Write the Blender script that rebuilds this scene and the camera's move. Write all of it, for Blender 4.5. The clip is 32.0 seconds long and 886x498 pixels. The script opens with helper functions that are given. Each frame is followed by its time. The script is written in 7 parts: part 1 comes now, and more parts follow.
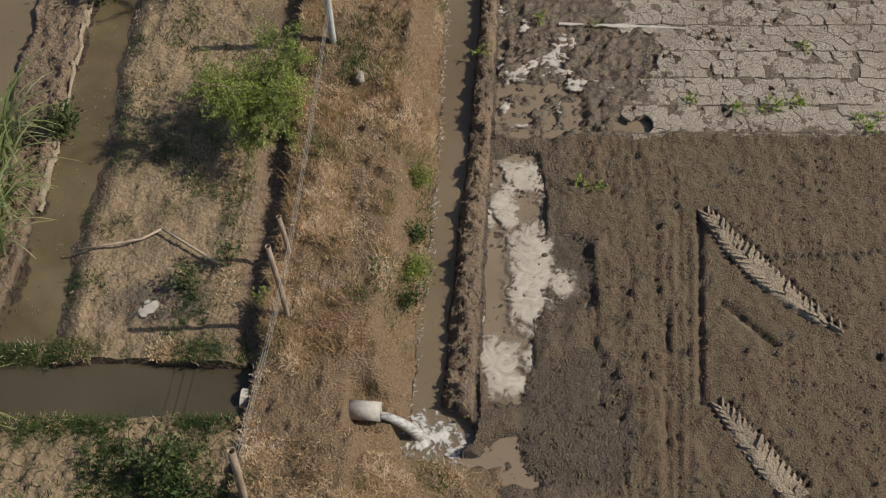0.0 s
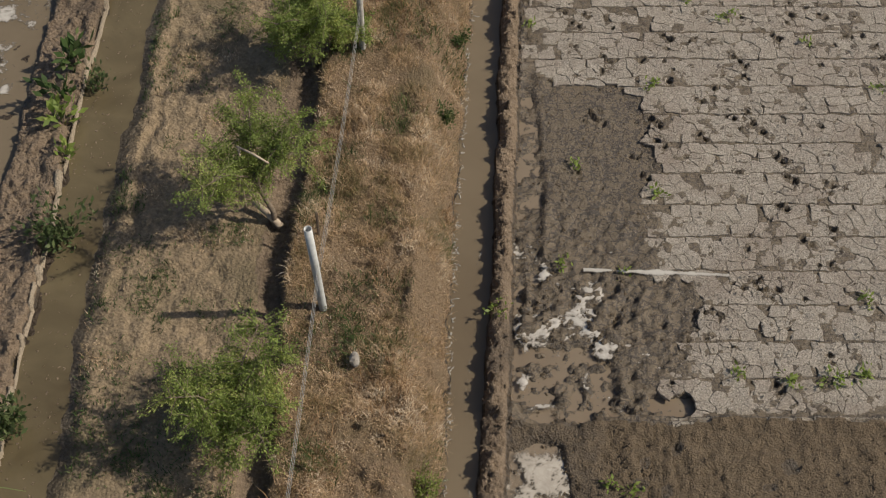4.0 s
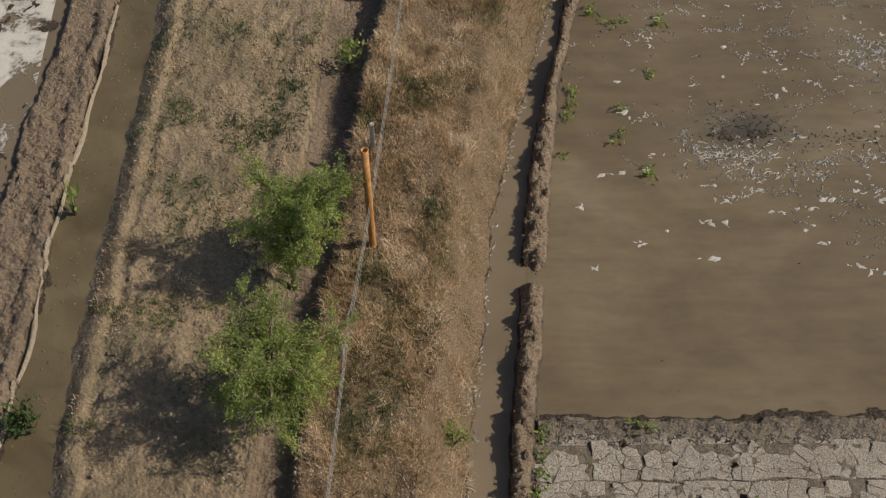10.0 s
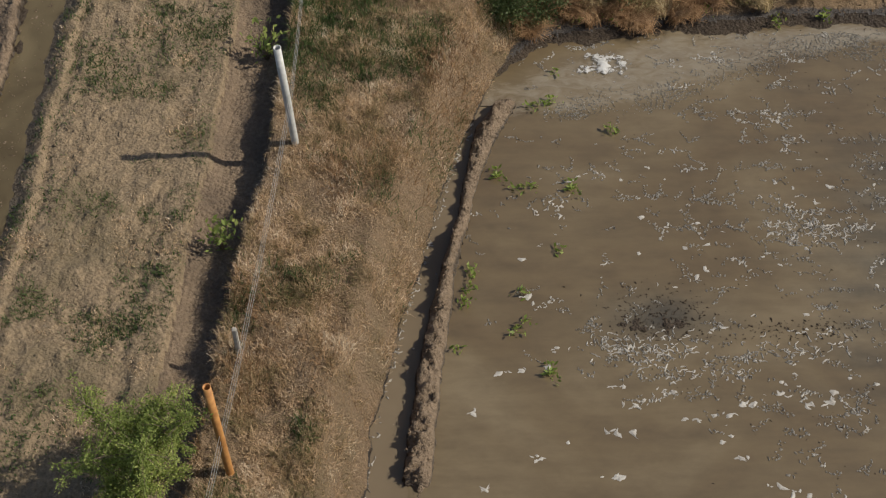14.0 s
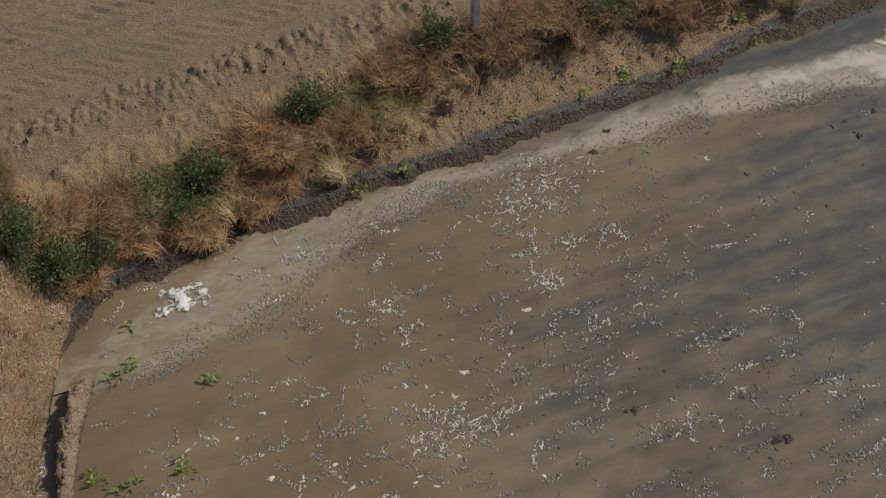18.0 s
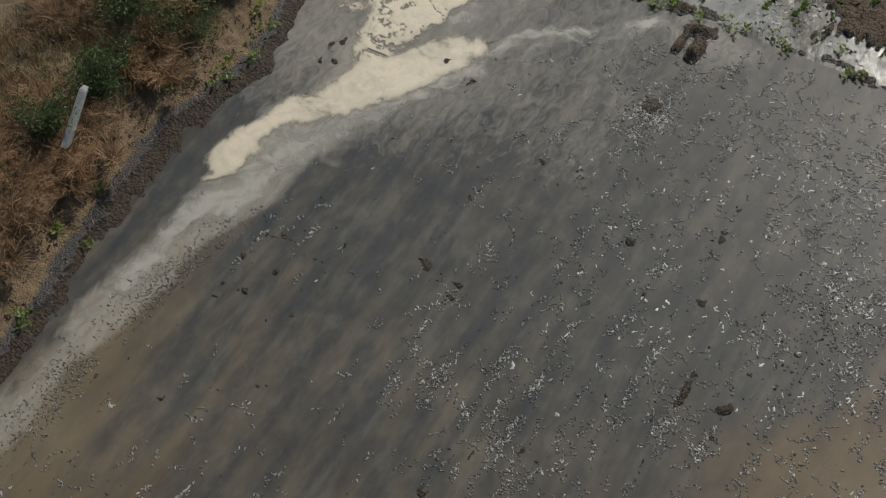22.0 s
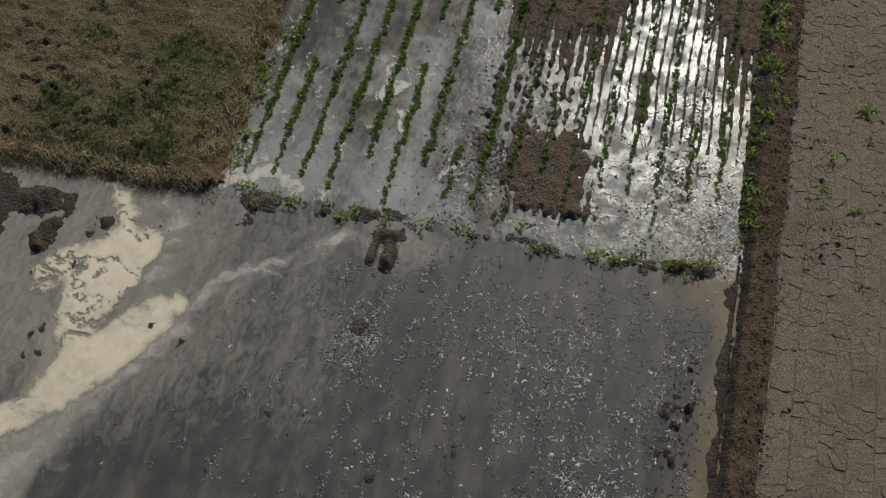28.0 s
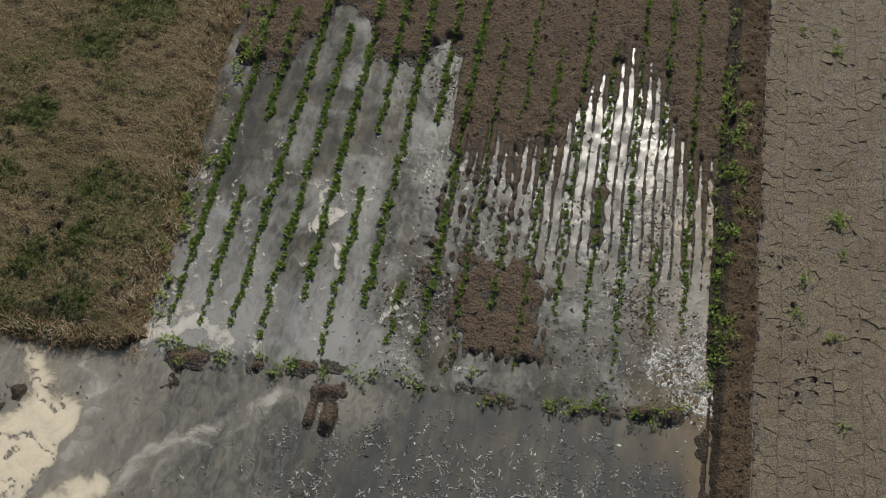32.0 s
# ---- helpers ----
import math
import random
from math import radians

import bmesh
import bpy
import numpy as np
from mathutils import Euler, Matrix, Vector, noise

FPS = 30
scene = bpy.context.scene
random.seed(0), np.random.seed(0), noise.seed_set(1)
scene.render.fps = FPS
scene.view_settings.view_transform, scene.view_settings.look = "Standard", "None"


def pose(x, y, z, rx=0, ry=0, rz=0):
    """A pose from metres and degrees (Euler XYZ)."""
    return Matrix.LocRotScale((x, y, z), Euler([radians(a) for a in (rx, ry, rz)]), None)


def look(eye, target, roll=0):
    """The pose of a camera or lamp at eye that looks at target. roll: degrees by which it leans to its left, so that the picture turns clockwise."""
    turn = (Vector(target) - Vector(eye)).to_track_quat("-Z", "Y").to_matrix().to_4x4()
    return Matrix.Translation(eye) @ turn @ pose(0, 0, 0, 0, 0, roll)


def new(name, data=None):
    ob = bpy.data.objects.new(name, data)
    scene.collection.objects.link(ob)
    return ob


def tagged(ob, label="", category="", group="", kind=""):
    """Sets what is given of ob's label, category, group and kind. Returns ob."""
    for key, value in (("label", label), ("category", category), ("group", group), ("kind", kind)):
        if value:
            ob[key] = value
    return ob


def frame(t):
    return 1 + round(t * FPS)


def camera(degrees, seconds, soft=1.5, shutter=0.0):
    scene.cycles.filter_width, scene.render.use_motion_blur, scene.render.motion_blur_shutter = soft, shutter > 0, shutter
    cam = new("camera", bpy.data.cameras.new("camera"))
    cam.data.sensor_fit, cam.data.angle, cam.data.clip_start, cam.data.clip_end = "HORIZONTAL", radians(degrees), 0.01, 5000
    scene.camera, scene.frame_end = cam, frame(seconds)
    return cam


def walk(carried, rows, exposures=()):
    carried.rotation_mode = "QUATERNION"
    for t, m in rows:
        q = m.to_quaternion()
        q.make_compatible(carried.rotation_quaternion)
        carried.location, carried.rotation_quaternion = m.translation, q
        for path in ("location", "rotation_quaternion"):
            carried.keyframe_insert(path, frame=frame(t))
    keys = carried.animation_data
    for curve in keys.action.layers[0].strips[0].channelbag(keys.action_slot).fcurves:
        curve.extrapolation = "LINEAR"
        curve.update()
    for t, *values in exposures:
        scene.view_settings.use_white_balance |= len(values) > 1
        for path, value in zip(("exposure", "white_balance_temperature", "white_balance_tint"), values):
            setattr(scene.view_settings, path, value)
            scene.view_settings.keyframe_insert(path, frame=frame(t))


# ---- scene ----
PATH = [
    (0.0, -0.000, -0.000, 16.000, -0.000, -52.636, 0.259),
    (0.5, 0.038, 0.404, 15.982, 0.222, -52.616, 0.041),
    (1.0, 0.052, 0.950, 16.017, 0.315, -52.669, -0.082),
    (1.5, -0.010, 1.559, 16.037, 0.083, -52.733, 0.098),
    (2.0, -0.044, 2.189, 16.035, 0.003, -52.698, 0.140),
    (2.5, -0.067, 2.870, 16.047, -0.026, -52.741, 0.139),
    (4.5, -0.135, 5.916, 16.125, 0.124, -52.904, -0.124),
    (5.0, -0.217, 6.778, 16.139, -0.133, -52.969, 0.120),
    (5.5, -0.226, 7.634, 16.140, -0.040, -52.936, -0.084),
    (6.0, -0.220, 8.533, 16.155, 0.128, -52.976, -0.266),
    (6.5, -0.243, 9.369, 16.170, 0.152, -52.994, -0.302),
    (7.0, -0.324, 10.302, 16.145, -0.082, -53.003, -0.047),
    (7.5, -0.411, 11.267, 16.175, -0.393, -53.127, 0.172),
    (8.0, -0.466, 12.186, 16.158, -0.611, -53.174, 0.290),
    (8.5, -0.426, 12.883, 16.100, -0.517, -52.917, 0.142),
    (9.0, -0.349, 13.514, 16.047, -0.518, -52.753, 0.098),
    (9.5, -0.223, 14.127, 16.047, -0.608, -52.860, 0.198),
    (10.0, 0.009, 14.622, 16.056, -0.444, -52.878, 0.024),
    (10.5, 0.257, 15.018, 16.043, -0.372, -52.764, -0.024),
    (11.0, 0.468, 15.437, 16.060, -0.463, -52.792, 0.064),
    (11.5, 0.709, 15.825, 16.049, -0.325, -52.711, -0.063),
    (12.0, 0.893, 16.240, 16.062, -0.433, -52.705, 0.051),
    (12.5, 1.060, 16.645, 16.047, -0.567, -52.597, 0.213),
    (13.0, 1.231, 17.105, 16.052, -0.673, -52.624, 0.336),
    (13.5, 1.444, 17.558, 16.036, -0.572, -52.572, 0.257),
    (15.5, 2.331, 19.554, 16.011, -0.977, -52.483, 0.054),
    (16.0, 2.559, 20.038, 15.951, -4.219, -52.262, 0.089),
    (16.5, 2.684, 20.514, 15.827, -8.697, -51.877, 0.411),
    (17.0, 3.104, 20.946, 15.783, -12.082, -51.669, -0.251),
    (17.5, 3.404, 21.508, 15.789, -16.505, -51.841, -0.373),
    (18.0, 3.610, 22.053, 15.775, -21.568, -51.875, -0.159),
    (18.5, 3.900, 22.518, 15.746, -26.295, -51.826, -0.264),
    (19.0, 4.150, 23.046, 15.721, -31.425, -51.887, 0.093),
    (19.5, 4.502, 23.455, 15.695, -36.089, -51.859, -0.064),
    (20.0, 4.834, 23.880, 15.694, -41.359, -51.949, 0.027),
    (20.5, 5.134, 24.271, 15.629, -46.843, -51.816, 0.225),
    (21.0, 5.535, 24.578, 15.627, -51.860, -51.832, -0.034),
    (21.5, 5.920, 24.965, 15.645, -57.093, -51.969, 0.112),
    (22.0, 6.315, 25.172, 15.561, -60.477, -51.765, 0.067),
    (22.5, 6.713, 25.438, 15.553, -61.827, -51.784, 0.260),
    (23.0, 7.156, 25.524, 15.530, -64.788, -51.717, -0.019),
    (23.5, 7.606, 25.675, 15.526, -70.963, -51.740, -0.062),
    (24.0, 8.050, 25.835, 15.572, -75.580, -51.832, 0.265),
    (24.5, 8.517, 25.988, 15.542, -77.782, -51.829, 0.546),
    (25.0, 8.940, 26.073, 15.522, -77.938, -51.727, 0.627),
    (25.5, 9.338, 26.124, 15.485, -77.925, -51.621, 0.627),
    (26.0, 9.595, 26.153, 15.558, -77.973, -51.487, 0.665),
    (26.5, 9.250, 25.994, 16.342, -77.775, -51.312, 0.487),
    (28.5, 8.730, 25.605, 18.199, -77.224, -51.198, -0.025),
    (29.0, 9.134, 25.735, 18.167, -77.340, -51.228, 0.008),
    (29.5, 9.807, 25.909, 18.131, -77.386, -51.290, 0.034),
    (30.0, 10.724, 26.011, 18.132, -77.126, -51.359, -0.276),
    (30.5, 11.586, 25.986, 18.145, -77.117, -51.465, -0.390),
    (31.0, 11.839, 25.924, 18.083, -77.025, -51.346, -0.480),
    (31.5, 11.899, 25.897, 18.108, -77.063, -51.394, -0.553),
    (32.0, 11.878, 25.880, 18.142, -79.523, -51.423, -0.915),
]


def eye_pose(x, y, z, yaw, pitch, roll):
    return Matrix.Translation((x, y, z)) @ pose(0, 0, 0, 0, 0, yaw) @ pose(0, 0, 0, 90 + pitch, 0, 0) @ pose(0, 0, 0, 0, 0, roll)


cam = camera(35.5, 32.0, soft=1.15)
walk(cam, [(row[0], eye_pose(*row[1:])) for row in PATH],
     exposures=[(0.0, 0.09, 6500, 10), (5.0, 0.02, 6500, 10), (16.0, 0.03, 6450, 10), (19.0, 0.12, 6300, 9), (21.0, -0.15, 6050, 7), (23.0, -0.42, 6000, 7), (26.0, -0.54, 6050, 7), (29.0, -0.5, 6050, 7), (31.0, -0.25, 6150, 8), (32.0, -0.18, 6150, 8)])

# ---- light: clear winter sun from the east ----
SUN_EL, SUN_AZ = 42.2, 0.0
world = bpy.data.worlds.new("sky")
world.use_nodes = True
scene.world = world
wn = world.node_tree.nodes
sky = wn.new("ShaderNodeTexSky")
sky.sky_type = "NISHITA"
sky.sun_disc = False
sky.sun_elevation = radians(SUN_EL)
sky.sun_rotation = radians(90 - SUN_AZ)
sky.air_density, sky.dust_density = 1.0, 2.0
world.node_tree.links.new(sky.outputs[0], wn["Background"].inputs[0])
wn["Background"].inputs[1].default_value = 0.085
lamp = bpy.data.lights.new("sun", "SUN")
lamp.energy, lamp.angle, lamp.color = 4.3, radians(0.6), (1.0, 0.915, 0.775)
sun = new("sun", lamp)
sun.matrix_world = look((30 * math.cos(radians(SUN_AZ)), 30 * math.sin(radians(SUN_AZ)), 30 * math.tan(radians(SUN_EL))), (0, 0, 0))

# ---- small tools ----


def lattice(ix, iy, seed):
    v = np.sin(ix * 127.1 + iy * 311.7 + seed * 74.7) * 43758.5453
    return v - np.floor(v)


def vnoise(x, y, seed=0.0):
    ix, iy = np.floor(x), np.floor(y)
    fx, fy = x - ix, y - iy
    fx, fy = fx * fx * (3 - 2 * fx), fy * fy * (3 - 2 * fy)
    a, b = lattice(ix, iy, seed), lattice(ix + 1, iy, seed)
    c, d = lattice(ix, iy + 1, seed), lattice(ix + 1, iy + 1, seed)
    return (a + (b - a) * fx) * (1 - fy) + (c + (d - c) * fx) * fy


def fbm(x, y, octaves=4, seed=0.0, gain=0.5):
    """Fractal noise, about -1 to 1."""
    total, amp, norm = 0.0, 1.0, 0.0
    for k in range(octaves):
        total = total + amp * (2 * vnoise(x * 2**k + 17.3 * k, y * 2**k - 9.1 * k, seed + k) - 1)
        norm += amp
        amp *= gain
    return total / norm * 1.5


def lumps(x, y, seed=0.0):
    """Rounded clods, 0 to 1: the nearest of scattered centres, each with its own size."""
    ix, iy = np.floor(x), np.floor(y)
    best = np.zeros_like(x)
    for dx in (-1, 0, 1):
        for dy in (-1, 0, 1):
            cx, cy = ix + dx, iy + dy
            px, py = cx + lattice(cx, cy, seed), cy + lattice(cx, cy, seed + 3.3)
            size = 0.25 + 0.45 * lattice(cx, cy, seed + 7.7)
            best = np.maximum(best, np.sqrt(np.clip(1 - ((x - px) ** 2 + (y - py) ** 2) / size**2, 0, 1)) * size)
    return best * 1.6


def step(a, b, v):
    t = np.clip((v - a) / (b - a), 0, 1)
    return t * t * (3 - 2 * t)


def mesh_np(name, verts, faces, mat=None, smooth=True):
    me = bpy.data.meshes.new(name)
    me.from_pydata(np.asarray(verts, dtype=float).tolist(), [], np.asarray(faces).tolist())
    if smooth:
        me.shade_smooth()
    if mat:
        me.materials.append(mat)
    return me


def thing(name, label, category, group="", kind="", at=(0, 0, 0), data=None):
    ob = new(name, data)
    ob.location = at
    return tagged(ob, label, category, group, kind)


def part(name, me, mat, parent, label=""):
    ob = new(name, me)
    if mat and not me.materials:
        me.materials.append(mat)
    ob.parent = parent
    return tagged(ob, label) if label else ob


def tube(points, radii, sides=8, cap=True):
    """Vertices and faces of a tube along points."""
    pts = [Vector(p) for p in points]
    verts, faces = [], []
    side = None
    for i, p in enumerate(pts):
        d = (pts[min(i + 1, len(pts) - 1)] - pts[max(i - 1, 0)]).normalized()
        if side is None:
            side = d.orthogonal().normalized()
        side = (side - d * side.dot(d)).normalized()
        up = d.cross(side)
        r = radii[i] if hasattr(radii, "__len__") else radii
        for k in range(sides):
            a = 2 * math.pi * k / sides
            verts.append(p + (side * math.cos(a) + up * math.sin(a)) * r)
    for i in range(len(pts) - 1):
        for k in range(sides):
            k2 = (k + 1) % sides
            faces.append((i * sides + k, i * sides + k2, (i + 1) * sides + k2, (i + 1) * sides + k))
    if cap:
        faces.append(tuple(range(sides))[::-1])
        faces.append(tuple((len(pts) - 1) * sides + k for k in range(sides)))
    return verts, faces


def mesh_of(name, bits, mat=None, smooth=True):
    verts, faces = [], []
    for v, f in bits:
        n = len(verts)
        verts += [tuple(p) for p in v]
        faces += [tuple(i + n for i in q) for q in f]
    me = bpy.data.meshes.new(name)
    me.from_pydata(verts, [], faces)
    if smooth:
        me.shade_smooth()
    if mat:
        me.materials.append(mat)
    return me


# ---- materials ----
def material(name):
    m = bpy.data.materials.new(name)
    m.use_nodes = True
    t = m.node_tree
    return m, t, t.nodes["Principled BSDF"]


def add(t, kind, **values):
    node = t.nodes.new(kind)
    for key, value in values.items():
        if key in node.inputs:
            node.inputs[key].default_value = value
    return node


def coords(t, scale=1.0, stretch=None):
    tc = t.nodes.new("ShaderNodeTexCoord")
    mp = t.nodes.new("ShaderNodeMapping")
    t.links.new(tc.outputs["Object"], mp.inputs[0])
    mp.inputs["Scale"].default_value = stretch or (scale, scale, scale)
    return mp.outputs[0]


def noise_out(t, scale, detail=4.0, rough=0.6, stretch=None, warp=0.0):
    n = add(t, "ShaderNodeTexNoise", Scale=scale, Detail=detail, Roughness=rough, Distortion=warp)
    t.links.new(coords(t, 1.0, stretch), n.inputs["Vector"])
    return n.outputs["Fac"]


def ramp(t, fac, stops):
    r = t.nodes.new("ShaderNodeValToRGB")
    while len(r.color_ramp.elements) < len(stops):
        r.color_ramp.elements.new(0.5)
    for e, (p, c) in zip(r.color_ramp.elements, stops):
        e.position, e.color = p, (*c, 1) if len(c) == 3 else c
    t.links.new(fac, r.inputs[0])
    return r.outputs[0]


def grey(t, fac, lo, hi, a=0.0, b=1.0):
    m = t.nodes.new("ShaderNodeMapRange")
    t.links.new(fac, m.inputs[0])
    for k, v in zip((1, 2, 3, 4), (lo, hi, a, b)):
        m.inputs[k].default_value = v
    return m.outputs[0]


def mix(t, fac, a, b):
    m = t.nodes.new("ShaderNodeMix")
    m.data_type = "RGBA"
    for sock, v in ((m.inputs[0], fac), (m.inputs[6], a), (m.inputs[7], b)):
        if isinstance(v, (int, float)):
            sock.default_value = v
        elif isinstance(v, tuple):
            sock.default_value = (*v, 1)
        else:
            t.links.new(v, sock)
    return m.outputs[2]


def calc(t, op, a, b=0.0):
    m = t.nodes.new("ShaderNodeMath")
    m.operation = op
    for sock, v in zip(m.inputs, (a, b)):
        if isinstance(v, (int, float)):
            sock.default_value = v
        else:
            t.links.new(v, sock)
    return m.outputs[0]


def bump(t, bsdf, height, strength=0.5, distance=0.02):
    b = add(t, "ShaderNodeBump", Strength=strength, Distance=distance)
    t.links.new(height, b.inputs["Height"])
    t.links.new(b.outputs[0], bsdf.inputs["Normal"])


def attr(t, name):
    a = t.nodes.new("ShaderNodeAttribute")
    a.attribute_name = name
    return a.outputs["Fac"]


def soil(name, dark, light, accent, wet=(0.035, 0.03, 0.027), grain=14.0, patch=0.9, strength=0.9, distance=0.06, rough=0.95, accent_at=(0.52, 0.66)):
    """Bare earth: patches, grain, lumps, and moisture where the mesh says it is wet."""
    m, t, b = material(name)
    big = noise_out(t, patch, 5, 0.6)
    fine = noise_out(t, grain, 6, 0.7)
    base = ramp(t, fine, [(0.25, dark), (0.7, light)])
    base = mix(t, grey(t, big, accent_at[0], accent_at[1]), base, ramp(t, fine, [(0.2, tuple(c * 0.75 for c in accent)), (0.75, accent)]))
    w = attr(t, "wet")
    wn_ = grey(t, calc(t, "ADD", w, calc(t, "MULTIPLY", noise_out(t, 5.0, 5, 0.65), 0.5)), 0.55, 0.85)
    wet_col = ramp(t, fine, [(0.3, tuple(c * 0.7 for c in wet)), (0.75, tuple(c * 1.5 for c in wet))])
    t.links.new(mix(t, wn_, base, wet_col), b.inputs["Base Color"])
    t.links.new(grey(t, wn_, 0, 1, rough, 0.45), b.inputs["Roughness"])
    vor = add(t, "ShaderNodeTexVoronoi", Scale=grain * 1.3, Randomness=1.0)
    t.links.new(coords(t), vor.inputs["Vector"])
    fine = calc(t, "SUBTRACT", calc(t, "MULTIPLY", fine, 1.3), calc(t, "MULTIPLY", vor.outputs["Distance"], 0.9))
    lump = calc(t, "ADD", fine, calc(t, "MULTIPLY", noise_out(t, grain * 3.1, 4, 0.65), 0.8))
    bump(t, b, lump, strength, distance)
    return m


M_PLOT = soil("tan_dry_soil", (0.115, 0.084, 0.05), (0.31, 0.232, 0.145), (0.175, 0.135, 0.08), wet=(0.085, 0.066, 0.044), grain=15, distance=0.04, strength=0.7, accent_at=(0.48, 0.62))
M_STRIP = soil("straw_litter_soil", (0.13, 0.085, 0.048), (0.30, 0.21, 0.125), (0.20, 0.145, 0.08), grain=22)
M_RIDGE = soil("clay_bank_soil", (0.12, 0.085, 0.055), (0.27, 0.20, 0.135), (0.15, 0.11, 0.075), wet=(0.07, 0.053, 0.037), grain=14, distance=0.05)
M_DARK = soil("damp_ploughed_soil", (0.068, 0.049, 0.03), (0.162, 0.118, 0.072), (0.152, 0.112, 0.069), wet=(0.08, 0.06, 0.04), grain=26, patch=0.6, strength=0.8, distance=0.04)
M_NORTH = soil("dry_ploughed_soil", (0.085, 0.061, 0.036), (0.178, 0.128, 0.077), (0.125, 0.102, 0.056), wet=(0.062, 0.045, 0.028), grain=21, distance=0.028, strength=0.5)
M_BANK = soil("crumbly_brown_bank_soil", (0.108, 0.072, 0.04), (0.222, 0.153, 0.086), (0.16, 0.11, 0.063), grain=24, distance=0.03, strength=0.6)
M_EAST = soil("stubble_soil", (0.064, 0.049, 0.027), (0.225, 0.172, 0.097), (0.13, 0.104, 0.052), wet=(0.07, 0.054, 0.033), grain=17, patch=0.55, distance=0.045, accent_at=(0.5, 0.68))
M_CROP = soil("moist_crop_soil", (0.072, 0.049, 0.03), (0.155, 0.107, 0.066), (0.10, 0.07, 0.044), wet=(0.05, 0.041, 0.032), grain=15)
M_LEVEE = soil("dark_ridge_soil", (0.052, 0.036, 0.022), (0.13, 0.092, 0.056), (0.088, 0.062, 0.037), wet=(0.038, 0.028, 0.018), grain=18, distance=0.04, strength=0.8)
M_MUD = soil("dark_wet_mud", (0.055, 0.04, 0.028), (0.115, 0.086, 0.06), (0.075, 0.057, 0.041), wet=(0.052, 0.039, 0.028), grain=14, distance=0.04)


def cracked(name):
    """Pale clay dried into polygons; cracks and sowing lines are shade painted into the colour."""
    m, t, b = material(name)
    v = add(t, "ShaderNodeTexVoronoi", Scale=7.2, Randomness=1.0)
    v.feature = "DISTANCE_TO_EDGE"
    warp = add(t, "ShaderNodeTexNoise", Scale=7.0, Detail=5.0)
    t.links.new(coords(t), warp.inputs["Vector"])
    mixv = t.nodes.new("ShaderNodeMix")
    mixv.data_type = "VECTOR"
    mixv.inputs[0].default_value = 0.3
    t.links.new(coords(t), mixv.inputs[4])
    t.links.new(warp.outputs["Color"], mixv.inputs[5])
    t.links.new(mixv.outputs[1], v.inputs["Vector"])
    gap = noise_out(t, 1.7, 2)
    gapw = grey(t, gap, 0.30, 0.72, -0.002, 0.04)
    moist = attr(t, "wet")
    gapw = calc(t, "ADD", gapw, calc(t, "MULTIPLY", calc(t, "MINIMUM", moist, 0.45), 0.1))
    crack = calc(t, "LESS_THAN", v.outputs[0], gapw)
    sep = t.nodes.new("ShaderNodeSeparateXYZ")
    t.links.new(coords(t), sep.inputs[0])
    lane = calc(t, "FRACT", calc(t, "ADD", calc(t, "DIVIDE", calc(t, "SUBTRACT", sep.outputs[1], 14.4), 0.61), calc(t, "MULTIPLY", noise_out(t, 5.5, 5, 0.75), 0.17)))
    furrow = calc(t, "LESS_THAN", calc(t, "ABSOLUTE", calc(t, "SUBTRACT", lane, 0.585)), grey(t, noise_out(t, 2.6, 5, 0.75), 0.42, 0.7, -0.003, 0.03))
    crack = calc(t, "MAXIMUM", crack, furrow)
    edge = grey(t, v.outputs[0], 0.0, 0.06)
    fine = noise_out(t, 26, 5, 0.65)
    big = noise_out(t, 1.1, 5, 0.65)
    col = ramp(t, fine, [(0.25, (0.215, 0.185, 0.146)), (0.75, (0.42, 0.37, 0.302))])
    col = mix(t, grey(t, big, 0.5, 0.68), col, ramp(t, fine, [(0.3, (0.135, 0.11, 0.082)), (0.7, (0.25, 0.21, 0.165))]))
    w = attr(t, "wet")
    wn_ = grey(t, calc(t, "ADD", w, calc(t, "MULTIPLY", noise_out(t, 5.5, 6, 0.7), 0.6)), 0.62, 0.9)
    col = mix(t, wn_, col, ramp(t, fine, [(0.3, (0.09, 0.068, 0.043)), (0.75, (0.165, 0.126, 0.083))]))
    # cracks and furrows are only coloured dark, as the shade in their gaps
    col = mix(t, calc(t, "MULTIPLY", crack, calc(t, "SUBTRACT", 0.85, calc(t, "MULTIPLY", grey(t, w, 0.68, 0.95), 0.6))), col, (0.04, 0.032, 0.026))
    t.links.new(col, b.inputs["Base Color"])
    t.links.new(grey(t, wn_, 0, 1, 0.93, 0.5), b.inputs["Roughness"])
    bump(t, b, calc(t, "ADD", calc(t, "MULTIPLY", edge, calc(t, "SUBTRACT", 0.8, calc(t, "MULTIPLY", wn_, 0.8))), calc(t, "MULTIPLY", fine, calc(t, "SUBTRACT", 1.5, calc(t, "MULTIPLY", wn_, 0.4)))), 0.9, 0.035)
    return m


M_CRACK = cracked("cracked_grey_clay")


